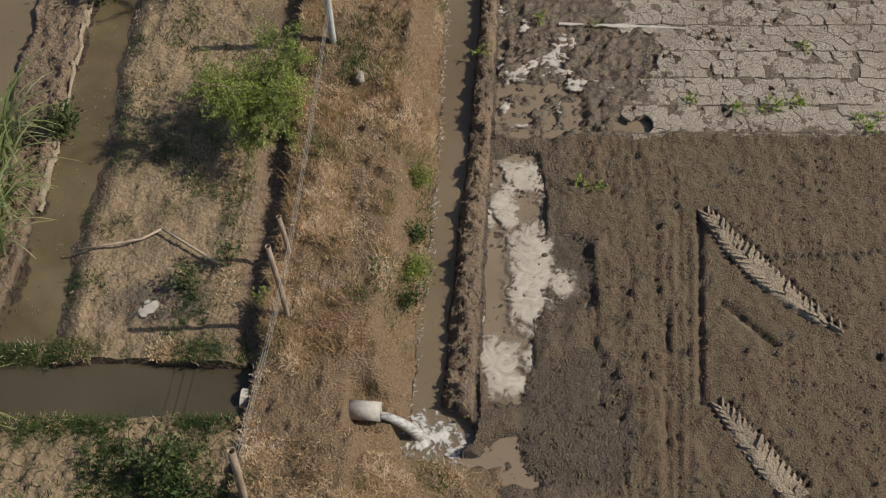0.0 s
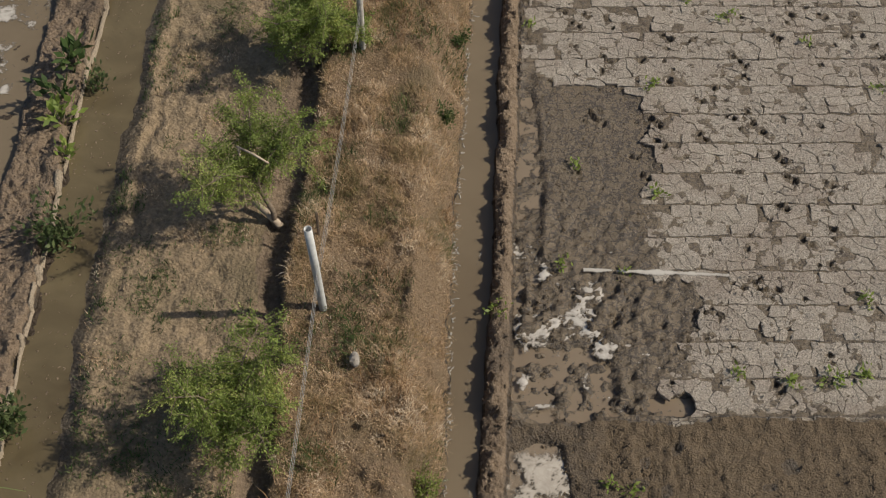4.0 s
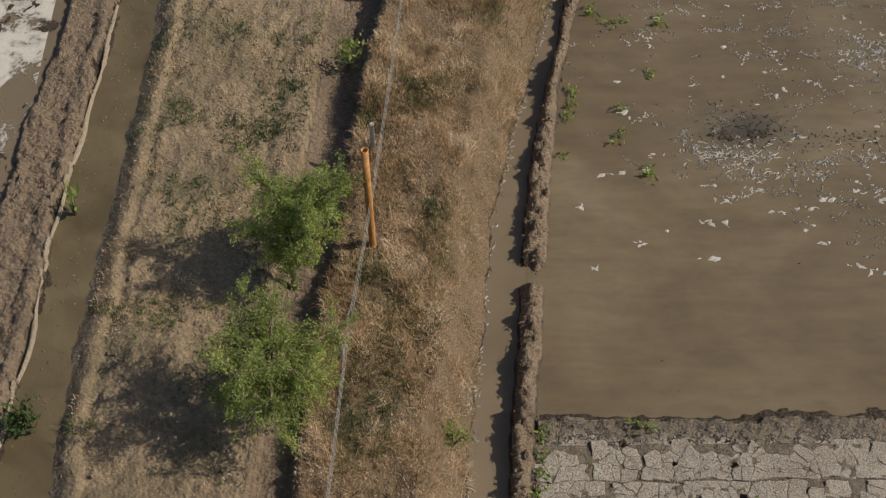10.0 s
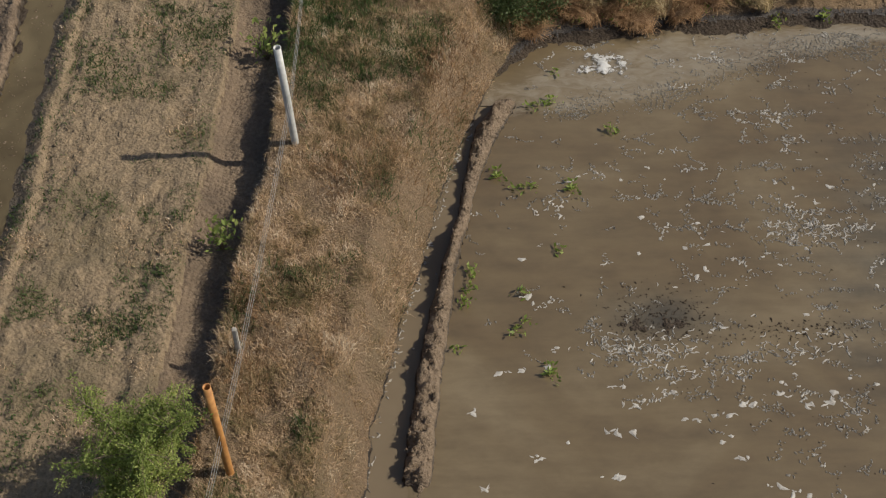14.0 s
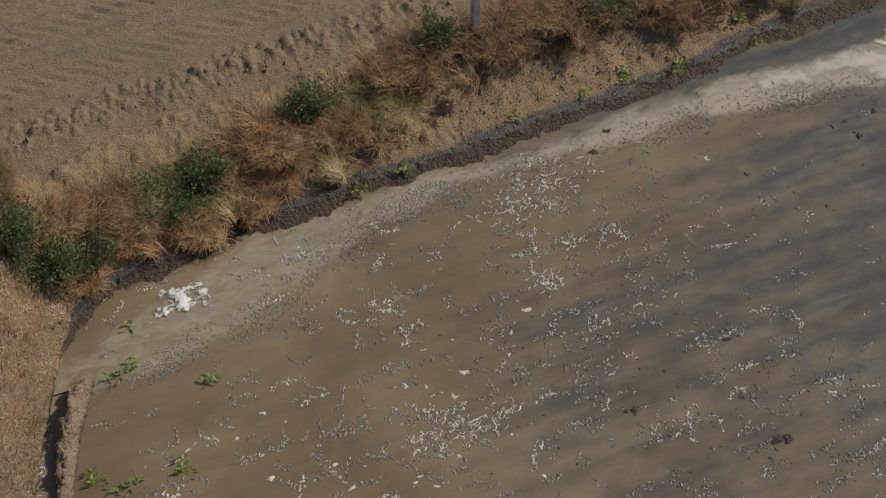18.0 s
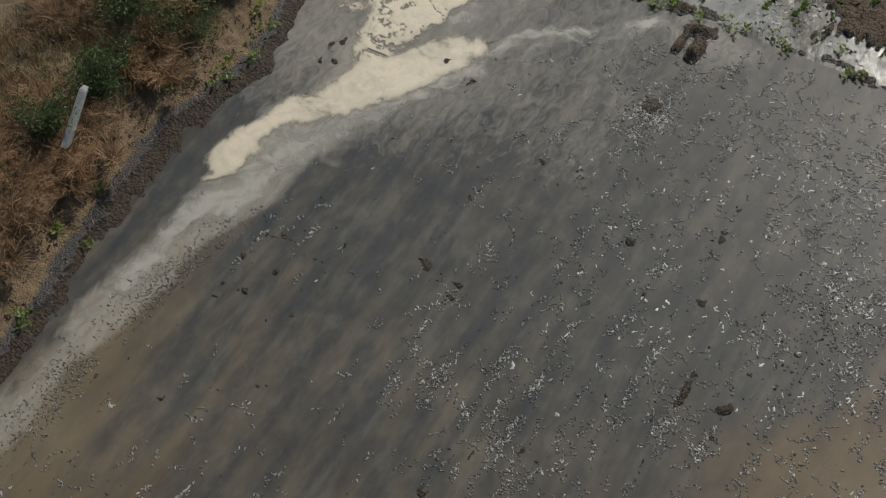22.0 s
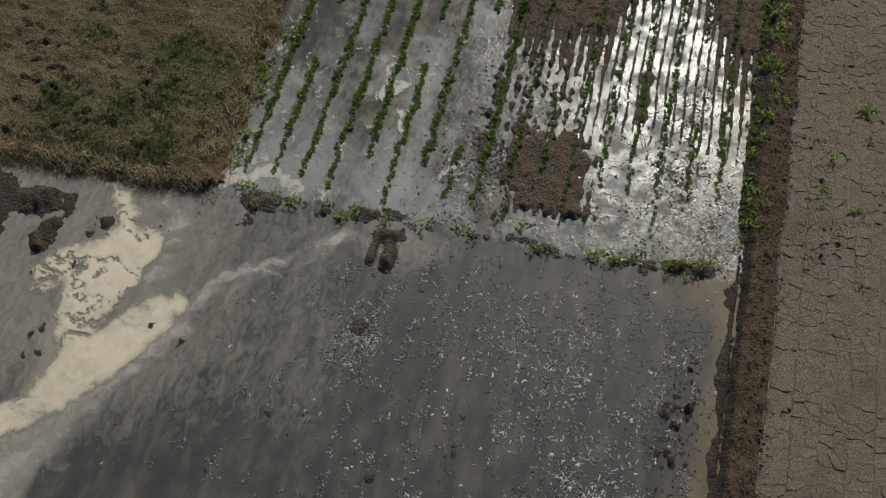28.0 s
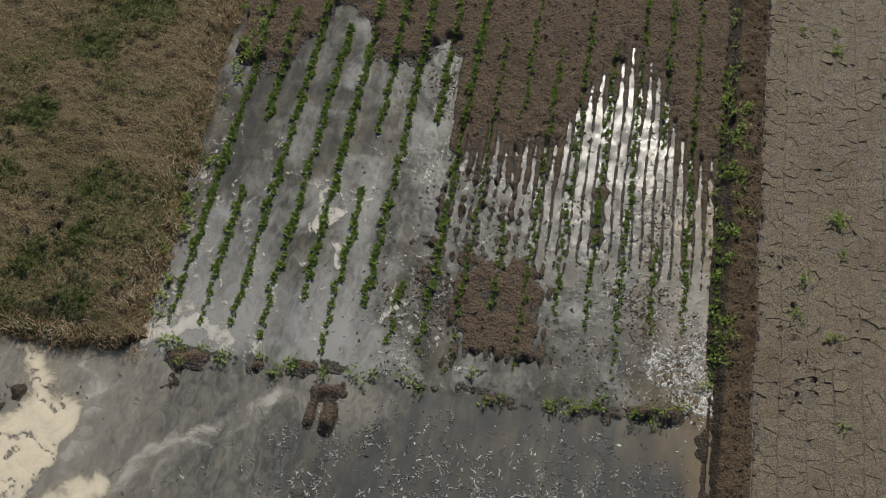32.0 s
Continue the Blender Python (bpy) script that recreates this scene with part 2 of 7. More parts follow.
def clay_plate_mat(name, tint=(1.0, 1.0, 1.0)):
    """Dry clay crust: dusty grain, crumbs, hair cracks, broad damp clouds, small differences from plate to plate."""
    m, t, b = material(name)
    shade = lambda *c: tuple(p * q for p, q in zip(c, tint))
    fine, mid, big = noise_out(t, 34, 6, 0.75), noise_out(t, 7.5, 6, 0.7), noise_out(t, 0.75, 5, 0.65)
    g = t.nodes.new("ShaderNodeNewGeometry")
    col = ramp(t, fine, [(0.32, shade(0.15, 0.126, 0.098)), (0.5, shade(0.32, 0.28, 0.23)), (0.68, shade(0.49, 0.44, 0.372))])
    col = mix(t, grey(t, mid, 0.5, 0.7, 0.0, 0.5), col, ramp(t, fine, [(0.3, shade(0.115, 0.093, 0.07)), (0.7, shade(0.25, 0.21, 0.163))]))
    col = mix(t, grey(t, big, 0.48, 0.7, 0.0, 0.5), col, shade(0.185, 0.135, 0.102))
    col = mix(t, grey(t, g.outputs["Random Per Island"], 0.0, 1.0, 0.0, 0.16), col, shade(0.17, 0.14, 0.105))
    t.links.new(col, b.inputs["Base Color"])
    b.inputs["Roughness"].default_value = 0.94
    bump(t, b, calc(t, "ADD", fine, calc(t, "MULTIPLY", mid, 1.2)), 0.9, 0.035)
    return m


# same crust for the east: tinted browner, and darkened for its view against the sun
M_PLATE_BROWN = clay_plate_mat("dry_brown_clay_crust", (0.62, 0.585, 0.5))
M_PLATE = clay_plate_mat("dry_clay_crust")
for dull in (M_LEVEE, M_EAST, M_MUD, M_PLATE_BROWN):
    dull.node_tree.nodes["Principled BSDF"].inputs["Specular IOR Level"].default_value = 0.18


def water(name, stops, rough=0.06, scale=0.35, ripple=0.03, rscale=9.0):
    """Silty water: opaque with sediment, smooth on top."""
    m, t, b = material(name)
    n = noise_out(t, scale, 5, 0.55, warp=0.6)
    t.links.new(ramp(t, n, stops), b.inputs["Base Color"])
    b.inputs["Roughness"].default_value = rough
    b.inputs["IOR"].default_value = 1.33
    bump(t, b, noise_out(t, rscale, 2, 0.5), ripple, 0.02)
    return m


M_CANAL = water("silty_canal_water", [(0.3, (0.125, 0.096, 0.062)), (0.7, (0.175, 0.138, 0.092))])
M_LCANAL = water("brown_canal_water", [(0.3, (0.078, 0.06, 0.034)), (0.7, (0.135, 0.108, 0.062))], rough=0.12, scale=1.3, ripple=0.08)
# cross canal: shadow and dark reflection put into the water's colour
M_XCANAL = water("shaded_canal_water", [(0.3, (0.04, 0.036, 0.024)), (0.7, (0.075, 0.064, 0.042))])
M_PUDDLE = water("muddy_puddle_water", [(0.3, (0.16, 0.122, 0.085)), (0.7, (0.22, 0.175, 0.125))])


def pond_water(name, sheen, ripple, rough, ior, spread=0.55, milk=(0.30, 0.27, 0.215), glitter=0.25, chop=1.5):
    """Brown silt, clearer grey over dark mud, pale films: the mesh carries how much of each lies where."""
    m, t, b = material(name)
    streak = noise_out(t, 1.0, 6, 0.62, stretch=(0.4, 1.5, 1.0), warp=0.6)
    fine = noise_out(t, 5.0, 6, 0.65, stretch=(0.6, 1.3, 1.0), warp=1.2)
    wisp = noise_out(t, 2.2, 6, 0.65, stretch=(0.8, 1.25, 1.0), warp=0.4)
    shade = calc(t, "ADD", calc(t, "MULTIPLY", streak, 0.45), calc(t, "MULTIPLY", wisp, 0.55))
    thread = noise_out(t, 1.0, 5, 0.6, stretch=(0.55, 4.2, 1.0), warp=0.35)
    mottle = noise_out(t, 3.0, 4, 0.6, stretch=(0.75, 1.7, 1.0), warp=0.3)
    shade = calc(t, "ADD", calc(t, "MULTIPLY", shade, 0.5), calc(t, "ADD", calc(t, "MULTIPLY", thread, 0.26), calc(t, "MULTIPLY", mottle, 0.24)))
    clear = ramp(t, shade, [(0.36, (0.03, 0.0305, 0.028)), (0.5, (0.055, 0.054, 0.046)), (0.62, (0.105, 0.098, 0.078))])
    cloud = calc(t, "ADD", calc(t, "MULTIPLY", shade, 0.45), calc(t, "MULTIPLY", noise_out(t, 0.42, 4, 0.5, warp=0.9), 0.55))
    brown = ramp(t, cloud, [(0.34, (0.097, 0.068, 0.038)), (0.5, (0.136, 0.102, 0.058)), (0.66, (0.182, 0.143, 0.088))])
    silt = grey(t, calc(t, "ADD", attr(t, "silt"), calc(t, "MULTIPLY", calc(t, "SUBTRACT", shade, 0.5), 1.1)), -0.05, 1.05)
    col = mix(t, silt, clear, brown)
    v = calc(t, "ADD", attr(t, "film"), calc(t, "MULTIPLY", calc(t, "SUBTRACT", fine, 0.5), 1.1))
    col = mix(t, grey(t, v, 0.2, 0.9, 0.0, 0.85), col, milk)
    t.links.new(col, b.inputs["Base Color"])
    t.links.new(grey(t, noise_out(t, 0.7 if chop < 2 else 2.4, 5, 0.6), 0.3 if chop < 2 else 0.46, 0.7 if chop < 2 else 0.6, rough, rough * chop), b.inputs["Roughness"])
    b.inputs["IOR"].default_value = ior
    b.inputs["Coat Weight"].default_value = sheen
    b.inputs["Coat Roughness"].default_value = spread
    b.inputs["Coat IOR"].default_value = 1.33
    bump(t, b, calc(t, "ADD", noise_out(t, 9.0, 3, 0.55), calc(t, "MULTIPLY", noise_out(t, 42.0, 3, 0.6), glitter)), ripple, 0.02)
    return m


M_POND = pond_water("pond_water", 0.16, 0.06, 0.03, 1.5, 0.5)
# grey milk tone also paints the sky's reflection into the crop water
M_CROPWATER = pond_water("silt_and_skylight_water", 0.1, 0.24, 0.15, 1.175, 0.6, (0.275, 0.27, 0.255), 0.4, 2.5)


def foam_mat(name, a, c, rough=0.6):
    m, t, b = material(name)
    col = ramp(t, noise_out(t, 12, 6, 0.7), [(0.3, a), (0.7, c)])
    col = mix(t, grey(t, noise_out(t, 2.6, 6, 0.7, warp=1.5), 0.52, 0.68, 0.0, 0.75), col, tuple(0.55 * v for v in a))
    t.links.new(col, b.inputs["Base Color"])
    b.inputs["Roughness"].default_value = rough
    bump(t, b, noise_out(t, 40, 4, 0.6), 0.5, 0.01)
    return m


M_FOAM = foam_mat("dried_white_foam", (0.24, 0.225, 0.195), (0.50, 0.475, 0.43))


M_CURL = foam_mat("dull_foam_curl", (0.11, 0.10, 0.085), (0.30, 0.28, 0.24), 0.38)

# pale enough to paint sun glints on foam, besides the inlet's white heap
M_BRIGHT = foam_mat("white_foam_and_glints", (0.40, 0.385, 0.35), (0.74, 0.71, 0.65), 0.4)


def film_mat(name, thin, full, most=1.0, scale=2.2, grain=26.0, spread=1.0, rough=0.55, crisp=0.55, speck=1.2):
    """Foam film: ragged and see-through where it is thin, creamy where it is thick."""
    m, t, b = material(name)
    k = attr(t, "thick")
    swirl = noise_out(t, scale, 7, 0.62, warp=2.0)
    fine = noise_out(t, grain, 5, 0.7)
    v = calc(t, "ADD", k, calc(t, "ADD", calc(t, "MULTIPLY", calc(t, "SUBTRACT", swirl, 0.5), 2.2 * spread), calc(t, "MULTIPLY", calc(t, "SUBTRACT", fine, 0.5), speck * spread)))
    col = ramp(t, grey(t, v, -0.1, 1.3), [(0.0, thin), (0.45, tuple(0.5 * (p + q) for p, q in zip(thin, full))), (1.0, full)])
    t.links.new(mix(t, grey(t, fine, 0.35, 0.7, 0.0, 0.25), col, thin), b.inputs["Base Color"])
    b.inputs["Roughness"].default_value = rough
    bump(t, b, calc(t, "ADD", fine, swirl), 0.3, 0.008)
    clear = t.nodes.new("ShaderNodeBsdfTransparent")
    both = t.nodes.new("ShaderNodeMixShader")
    t.links.new(grey(t, v, -0.15 if crisp > 0.5 else 0.0, crisp, 0.0, most), both.inputs[0])
    t.links.new(clear.outputs[0], both.inputs[1])
    t.links.new(b.outputs[0], both.inputs[2])
    t.links.new(both.outputs[0], t.nodes["Material Output"].inputs[0])
    return m


M_SCUM = film_mat("cream_scum", (0.27, 0.24, 0.18), (0.60, 0.51, 0.37), spread=0.95, scale=1.8, grain=20.0, crisp=0.6, speck=0.4)
M_VEIL = film_mat("milky_foam_veil", (0.2, 0.19, 0.16), (0.44, 0.405, 0.34), 0.72, 1.6, 22.0, 1.0, crisp=1.1, speck=0.45)
M_CREAM = film_mat("pale_canal_foam", (0.17, 0.14, 0.105), (0.46, 0.415, 0.35), 1.0, 3.6, 22.0, 1.25, crisp=0.6, speck=0.6)
M_FILM = film_mat("pale_foam_film", (0.25, 0.23, 0.195), (0.50, 0.465, 0.41), 0.9, 3.2, 30.0, crisp=0.4)
M_MUDFOAM = film_mat("grey_foam_on_mud", (0.16, 0.135, 0.105), (0.52, 0.485, 0.43), 0.95, 3.4, 24.0, 1.7)
M_SPRAY = film_mat("white_churned_water", (0.22, 0.20, 0.17), (0.62, 0.62, 0.60), 0.9, 6.0, 16.0, 2.2, 0.3)


def blade_mat(name, stops, rough=0.75, sss=0.0, patch_size=0.9, gain=1.9):
    m, t, b = material(name)
    g = t.nodes.new("ShaderNodeNewGeometry")
    patch = noise_out(t, patch_size, 5, 0.62)
    v = calc(t, "ADD", calc(t, "MULTIPLY", g.outputs["Random Per Island"], 0.55), calc(t, "SUBTRACT", calc(t, "MULTIPLY", patch, gain), 0.5 * gain - 0.22))
    t.links.new(ramp(t, v, stops), b.inputs["Base Color"])
    b.inputs["Roughness"].default_value = rough
    b.inputs["Specular IOR Level"].default_value = 0.25
    if sss:
        tr = t.nodes.new("ShaderNodeBsdfTranslucent")
        t.links.new(b.inputs["Base Color"].links[0].from_socket, tr.inputs[0])
        ms = t.nodes.new("ShaderNodeMixShader")
        ms.inputs[0].default_value = sss
        out = t.nodes["Material Output"]
        t.links.new(b.outputs[0], ms.inputs[1])
        t.links.new(tr.outputs[0], ms.inputs[2])
        t.links.new(ms.outputs[0], out.inputs[0])
    return m


M_STRAW = blade_mat("dry_straw", [(0.0, (0.12, 0.11, 0.045)), (0.2, (0.27, 0.21, 0.105)), (0.4, (0.47, 0.335, 0.195)), (0.6, (0.60, 0.43, 0.265)), (0.8, (0.70, 0.55, 0.38)), (1.0, (0.82, 0.71, 0.54))], sss=0.3, patch_size=1.9, gain=2.4)
M_RUST = blade_mat("rusty_dead_weed", [(0.0, (0.12, 0.065, 0.03)), (0.5, (0.30, 0.18, 0.09)), (1.0, (0.50, 0.34, 0.20))], sss=0.25, patch_size=1.7)
M_DEAD = blade_mat("brown_dead_stalk", [(0.0, (0.06, 0.038, 0.02)), (0.5, (0.19, 0.115, 0.06)), (1.0, (0.38, 0.26, 0.15))], sss=0.2, patch_size=2.6)
M_GREEN = blade_mat("green_weed", [(0.0, (0.035, 0.06, 0.02)), (0.5, (0.07, 0.115, 0.035)), (1.0, (0.14, 0.17, 0.06))], 0.6, sss=0.42)
M_SWARD = blade_mat("short_field_grass", [(0.0, (0.06, 0.085, 0.025)), (0.5, (0.13, 0.18, 0.05)), (1.0, (0.25, 0.27, 0.09))], 0.6, sss=0.45, patch_size=0.8)
M_BUSH = blade_mat("dark_green_leaf", [(0.0, (0.05, 0.07, 0.026)), (0.5, (0.095, 0.13, 0.05)), (1.0, (0.175, 0.20, 0.085))], 0.55, sss=0.42)
M_TREE = blade_mat("feathery_green_leaf", [(0.0, (0.13, 0.17, 0.045)), (0.5, (0.27, 0.34, 0.09)), (1.0, (0.5, 0.5, 0.17))], 0.55, sss=0.5)
M_CROPLEAF = blade_mat("crop_leaf", [(0.0, (0.13, 0.19, 0.04)), (0.5, (0.26, 0.34, 0.08)), (1.0, (0.44, 0.48, 0.16))], 0.5, sss=0.55)
M_REED = blade_mat("reed_leaf", [(0.0, (0.13, 0.16, 0.06)), (0.5, (0.24, 0.28, 0.11)), (1.0, (0.48, 0.47, 0.30))], 0.5, sss=0.42)
M_STUB = blade_mat("faded_stubble", [(0.0, (0.08, 0.095, 0.03)), (0.35, (0.19, 0.175, 0.07)), (0.7, (0.38, 0.295, 0.15)), (1.0, (0.54, 0.43, 0.26))], sss=0.3, patch_size=0.8, gain=2.8)
M_FLOWER = blade_mat("yellow_petal", [(0.0, (0.6, 0.42, 0.03)), (1.0, (0.75, 0.55, 0.05))], 0.6)


def plain(name, a, c, scale=18, rough=0.7, metal=0.0, stretch=None, bmp=0.3):
    m, t, b = material(name)
    n = noise_out(t, scale, 5, 0.65, stretch)
    t.links.new(ramp(t, n, [(0.3, a), (0.7, c)]), b.inputs["Base Color"])
    b.inputs["Roughness"].default_value = rough
    b.inputs["Metallic"].default_value = metal
    bump(t, b, n, bmp, 0.01)
    return m


M_BARK = plain("grey_brown_bark", (0.09, 0.065, 0.045), (0.22, 0.17, 0.12), 25)
M_CONC = plain("weathered_concrete", (0.27, 0.255, 0.225), (0.44, 0.42, 0.38), 14, 0.85)
M_GALV = plain("dull_white_painted_pipe", (0.33, 0.34, 0.33), (0.52, 0.52, 0.50), 9, 0.45)
M_ORANGE = plain("orange_rusted_pipe", (0.28, 0.12, 0.035), (0.48, 0.24, 0.075), 9, 0.6)
M_WOOD = plain("weathered_wood", (0.14, 0.10, 0.07), (0.34, 0.27, 0.20), 20, 0.85, stretch=(1, 1, 0.2))
M_DEADWOOD = plain("bleached_dead_wood", (0.24, 0.18, 0.125), (0.5, 0.41, 0.31), 20, 0.85, stretch=(0.3, 1, 1))
M_BORE_SHADE = plain("pipe_hollow_shade", (0.015, 0.012, 0.01), (0.03, 0.025, 0.02), 10, 0.9)
M_WIRE = plain("grey_fence_wire", (0.22, 0.22, 0.21), (0.34, 0.33, 0.31), 10, 0.5)
M_JET = plain("pouring_water", (0.17, 0.165, 0.15), (0.5, 0.5, 0.48), 26, 0.12, bmp=0.7, stretch=(0.3, 1, 1))
M_STONE = plain("grey_field_stone", (0.17, 0.15, 0.125), (0.34, 0.31, 0.27), 16, 0.9)

# ---- the land: one sheet of heights, cut into its fields ----
def line(v, pairs):
    a = np.array(pairs, float)
    return np.interp(v, a[:, 0], a[:, 1])


def canal_left(y):
    return line(y, [(7, -0.7), (9.7, -0.44), (11.8, -0.23), (14.2, -0.09), (17.5, 0.04), (20.8, 0.23), (23.4, 0.42), (26, 0.68), (27.4, 0.86), (29, 1.18), (30.6, 1.58), (32.1, 1.97), (33.4, 2.46), (34.3, 2.9), (34.8, 3.05), (36, 3.1)])


def canal_right(y):
    return line(y, [(7, -0.2), (9.8, 0.0), (11.8, 0.17), (14.2, 0.37), (16.2, 0.55), (18.8, 0.68), (20.8, 0.76), (23.4, 0.95), (26, 1.2), (27.2, 1.27), (29.3, 1.6), (31, 2.0), (32.7, 2.31), (33.3, 2.7)])


def ridge_right(y):
    return line(y, [(7, 0.25), (9, 0.42), (14, 0.72), (20, 1.05), (21.7, 1.11), (23.8, 1.3), (25.3, 1.47), (26.9, 1.63), (28.2, 1.73), (29.8, 1.93), (31.6, 2.32), (32.4, 2.58), (33.3, 2.98)])


def strip_left(y):
    return line(y, [(7, -2.75), (10, -2.47), (12.1, -2.34), (15, -2.3), (16.5, -2.27), (18.3, -2.13), (20, -2.0), (22.9, -1.8), (24.9, -1.62), (26.4, -1.45), (28.3, -1.22), (30.2, -1.02), (31.4, -0.85), (33.9, -0.64), (36, -0.55), (45, -0.5)])


def ditch_left(y):
    return strip_left(y) - line(y, [(7, 0.28), (15, 0.3), (20, 0.42), (26, 0.6), (28, 0.62), (34, 0.82), (37, 0.85)])


def lcanal_right(y):
    return line(y, [(7, -5.3), (10.3, -5.29), (12.3, -5.28), (13.7, -5.07), (16.2, -5.15), (18.5, -5.05), (20.1, -4.92), (24.3, -4.91), (27, -4.81), (30.6, -4.6), (34.2, -4.5), (40, -4.4)])


def lcanal_left(y):
    return line(y, [(7, -6.1), (10.3, -5.97), (13.4, -5.8), (16.2, -5.78), (20.4, -5.74), (24.3, -5.54), (27.4, -5.45), (30.6, -5.26), (33.5, -5.06), (40, -4.95)])


def far_pond(y):
    return line(y, [(7, -6.9), (12, -6.8), (20, -6.68), (23.7, -6.5), (25, -6.45), (28.7, -6.34), (30.6, -6.1), (40, -5.6)])


def north_shore(x):
    return line(x, [(2.5, 33.9), (2.9, 34.3), (3.4, 34.75), (4.7, 35.0), (7.9, 35.2), (9.8, 35.3), (11.9, 35.45), (13.6, 35.65), (16, 35.95), (17, 36.15), (18.9, 35.75), (20.1, 36.0), (21.4, 36.5), (23.4, 37.0), (40, 40)])


def crop_edge(x):
    return 32.82 + 0.062 * (x - 24)


WATER, LWATER = -0.05, 0.44
ZONES = ["left_pond_bed", "left_dyke", "left_canal_bed", "garden_plot", "drain_ditch", "grass_bank", "feeder_canal_bed", "mud_ridge", "pond_bed",
         "cracked_field", "ploughed_field", "north_bank", "north_field", "east_dry_field", "crop_field", "south_plot", "field_ridge"]


# mud islands in the pond's corner
ISLANDS = [(22.5, 36.0, 0.3, 0.4, 0.16), (22.55, 35.55, 0.22, 0.3, 0.17), (21.9, 35.45, 0.35, 0.2, 0.15), (21.6, 35.6, 0.2, 0.15, 0.13), (22.34, 34.62, 0.16, 0.2, 0.14), (19.6, 34.75, 0.3, 0.25, 0.1)]


def land(x, y):
    """Height, zone and wetness at every place."""
    n1, n2, n3 = fbm(x * 0.9, y * 0.9, 4, 1), 1.3 * fbm(x * 4, y * 4, 4, 5, 0.62), 1.6 * fbm(x * 13, y * 13, 2, 9)
    c1, c2 = lumps(x * 6.0, y * 6.0, 31), lumps(x * 11.0, y * 11.0, 33)
    cl_ = 0.055 * c1 * step(-0.3, 0.4, n2) + 0.035 * c2
    wob0 = 0.07 * fbm(x * 2.2, y * 2.2, 3, 21)
    wob = wob0 + 0.035 * fbm(x * 8, y * 8, 3, 23)
    xw, yw = x + wob, y + wob * 1.2
    h, zone, wet = np.zeros_like(x), np.full(x.shape, 9), np.zeros_like(x)

    def put(mask, z, height, wetness=0.0):
        h[mask] = (height + 0 * x)[mask]
        wet[mask] = (wetness + 0 * x)[mask]
        zone[mask] = z

    xr = x + 0.35 * wob0 + 0.4 * (wob - wob0)
    cl, cr, rr = canal_left(yw), canal_right(y), ridge_right(y)
    sl, dl = strip_left(yw), ditch_left(yw)
    lr, ll, fp = lcanal_right(yw), lcanal_left(yw), far_pond(yw)
    ns = north_shore(xw)

    # cracked clay with sowing lines, sunk hoof prints come later
    rows = np.abs(((y - 14.4) / 0.61 + 0.04 * n1) % 1 - 0.5)
    crack = 0.035 + 0.02 * n1 + 0.008 * n3 + 0.008 * n2 - 0.035 * step(0.42, 0.495, rows + 0.03 * n3) * step(-0.4, 0.3, n2 + 0.2)
    # wetness also stands in for shade: sowing lines, and eastern clay seen sunward
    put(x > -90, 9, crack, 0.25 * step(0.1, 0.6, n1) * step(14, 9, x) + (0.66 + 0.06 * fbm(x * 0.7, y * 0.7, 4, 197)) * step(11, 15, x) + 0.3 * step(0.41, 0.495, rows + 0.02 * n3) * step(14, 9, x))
    # dark ploughed field in the south
    clod = 0.04 + 0.03 * n1 + 0.016 * n2 + 0.008 * n3 + 0.5 * cl_ * step(-0.5, 0.5, n1 + 0.3) + 0.012 * np.sin(x * 14 + 2 * n1) * (x < 3.6)
    put(yw < 14.36, 10, clod, 0.35 * step(2.6, 1.6, x) + 0.1)
    lip = np.exp(-((yw - 14.36) / 0.12) ** 2)
    h[:] += np.where((x > 1.7) & (yw < 16), 0.06 * lip, 0)
    # watery mud beside the canal
    def mud(cx, cy, rx, ry, deep, seed, rough=1.0):
        e = (((x - cx) / rx) ** 4 + ((y - cy) / ry) ** 4) ** 0.5 + 0.55 * rough * fbm(x * 1.5, y * 1.5, 4, seed)
        k = step(1.15, 0.75, e)
        h[:] = h * (1 - k) + k * (deep - 0.02 + rough * (0.035 * n2 + 1.5 * cl_))
        wet[:] = np.maximum(wet, step(1.9, 0.6, e) * 0.65)
    mud(0.95, 12.6, 0.55, 1.6, -0.075, 31, 0.45)
    mud(0.9, 10.6, 0.38, 1.1, -0.07, 33, 0.45)
    mud(1.1, 8.75, 0.7, 0.42, -0.075, 35, 0.55)
    mud(1.5, 15.3, 0.75, 0.9, -0.06, 37, 0.6)
    mud(1.05, 16.9, 0.28, 1.1, -0.055, 38, 0.6)
    mud(2.6, 14.65, 0.9, 0.18, -0.065, 39)
    mud(2.15, 19.45, 1.0, 1.2, 0.02, 41, 0.1)
    mud(1.1, 18.9, 0.3, 1.6, -0.035, 42, 0.35)
    mud(2.2, 16.2, 1.3, 0.6, 0.02, 43, 0.6)
    mud(1.75, 11.8, 0.45, 0.7, -0.02, 45, 0.4)
    mud(1.75, 9.35, 0.75, 1.0, 0.0, 46, 0.4)
    west_wet = step(3.5, 2.5, x + 0.55 * fbm(x * 1.3, y * 1.3, 4, 47)) * step(14.3, 14.7, y) * step(18.3, 17.2, y + 0.4 * n1)
    wet[:] = np.maximum(wet, 0.72 * west_wet)
    h[:] += west_wet * (0.012 * n2 + 0.01 * n3 + 0.35 * cl_)
    # wet fringe of the cracked field towards the pond and along the ridge
    w2 = np.maximum(step(23.1, 23.9, yw), 0.75 * step(0.7, 0.1, xw - rr)) * (y > 14.3)
    wet[:] = np.maximum(wet, 0.75 * w2)
    h[:] = np.where(w2 > 0.1, h + 0.03 * n2 * w2, h)
    # pond and its shores
    south = 23.86 + 0.06 * n1
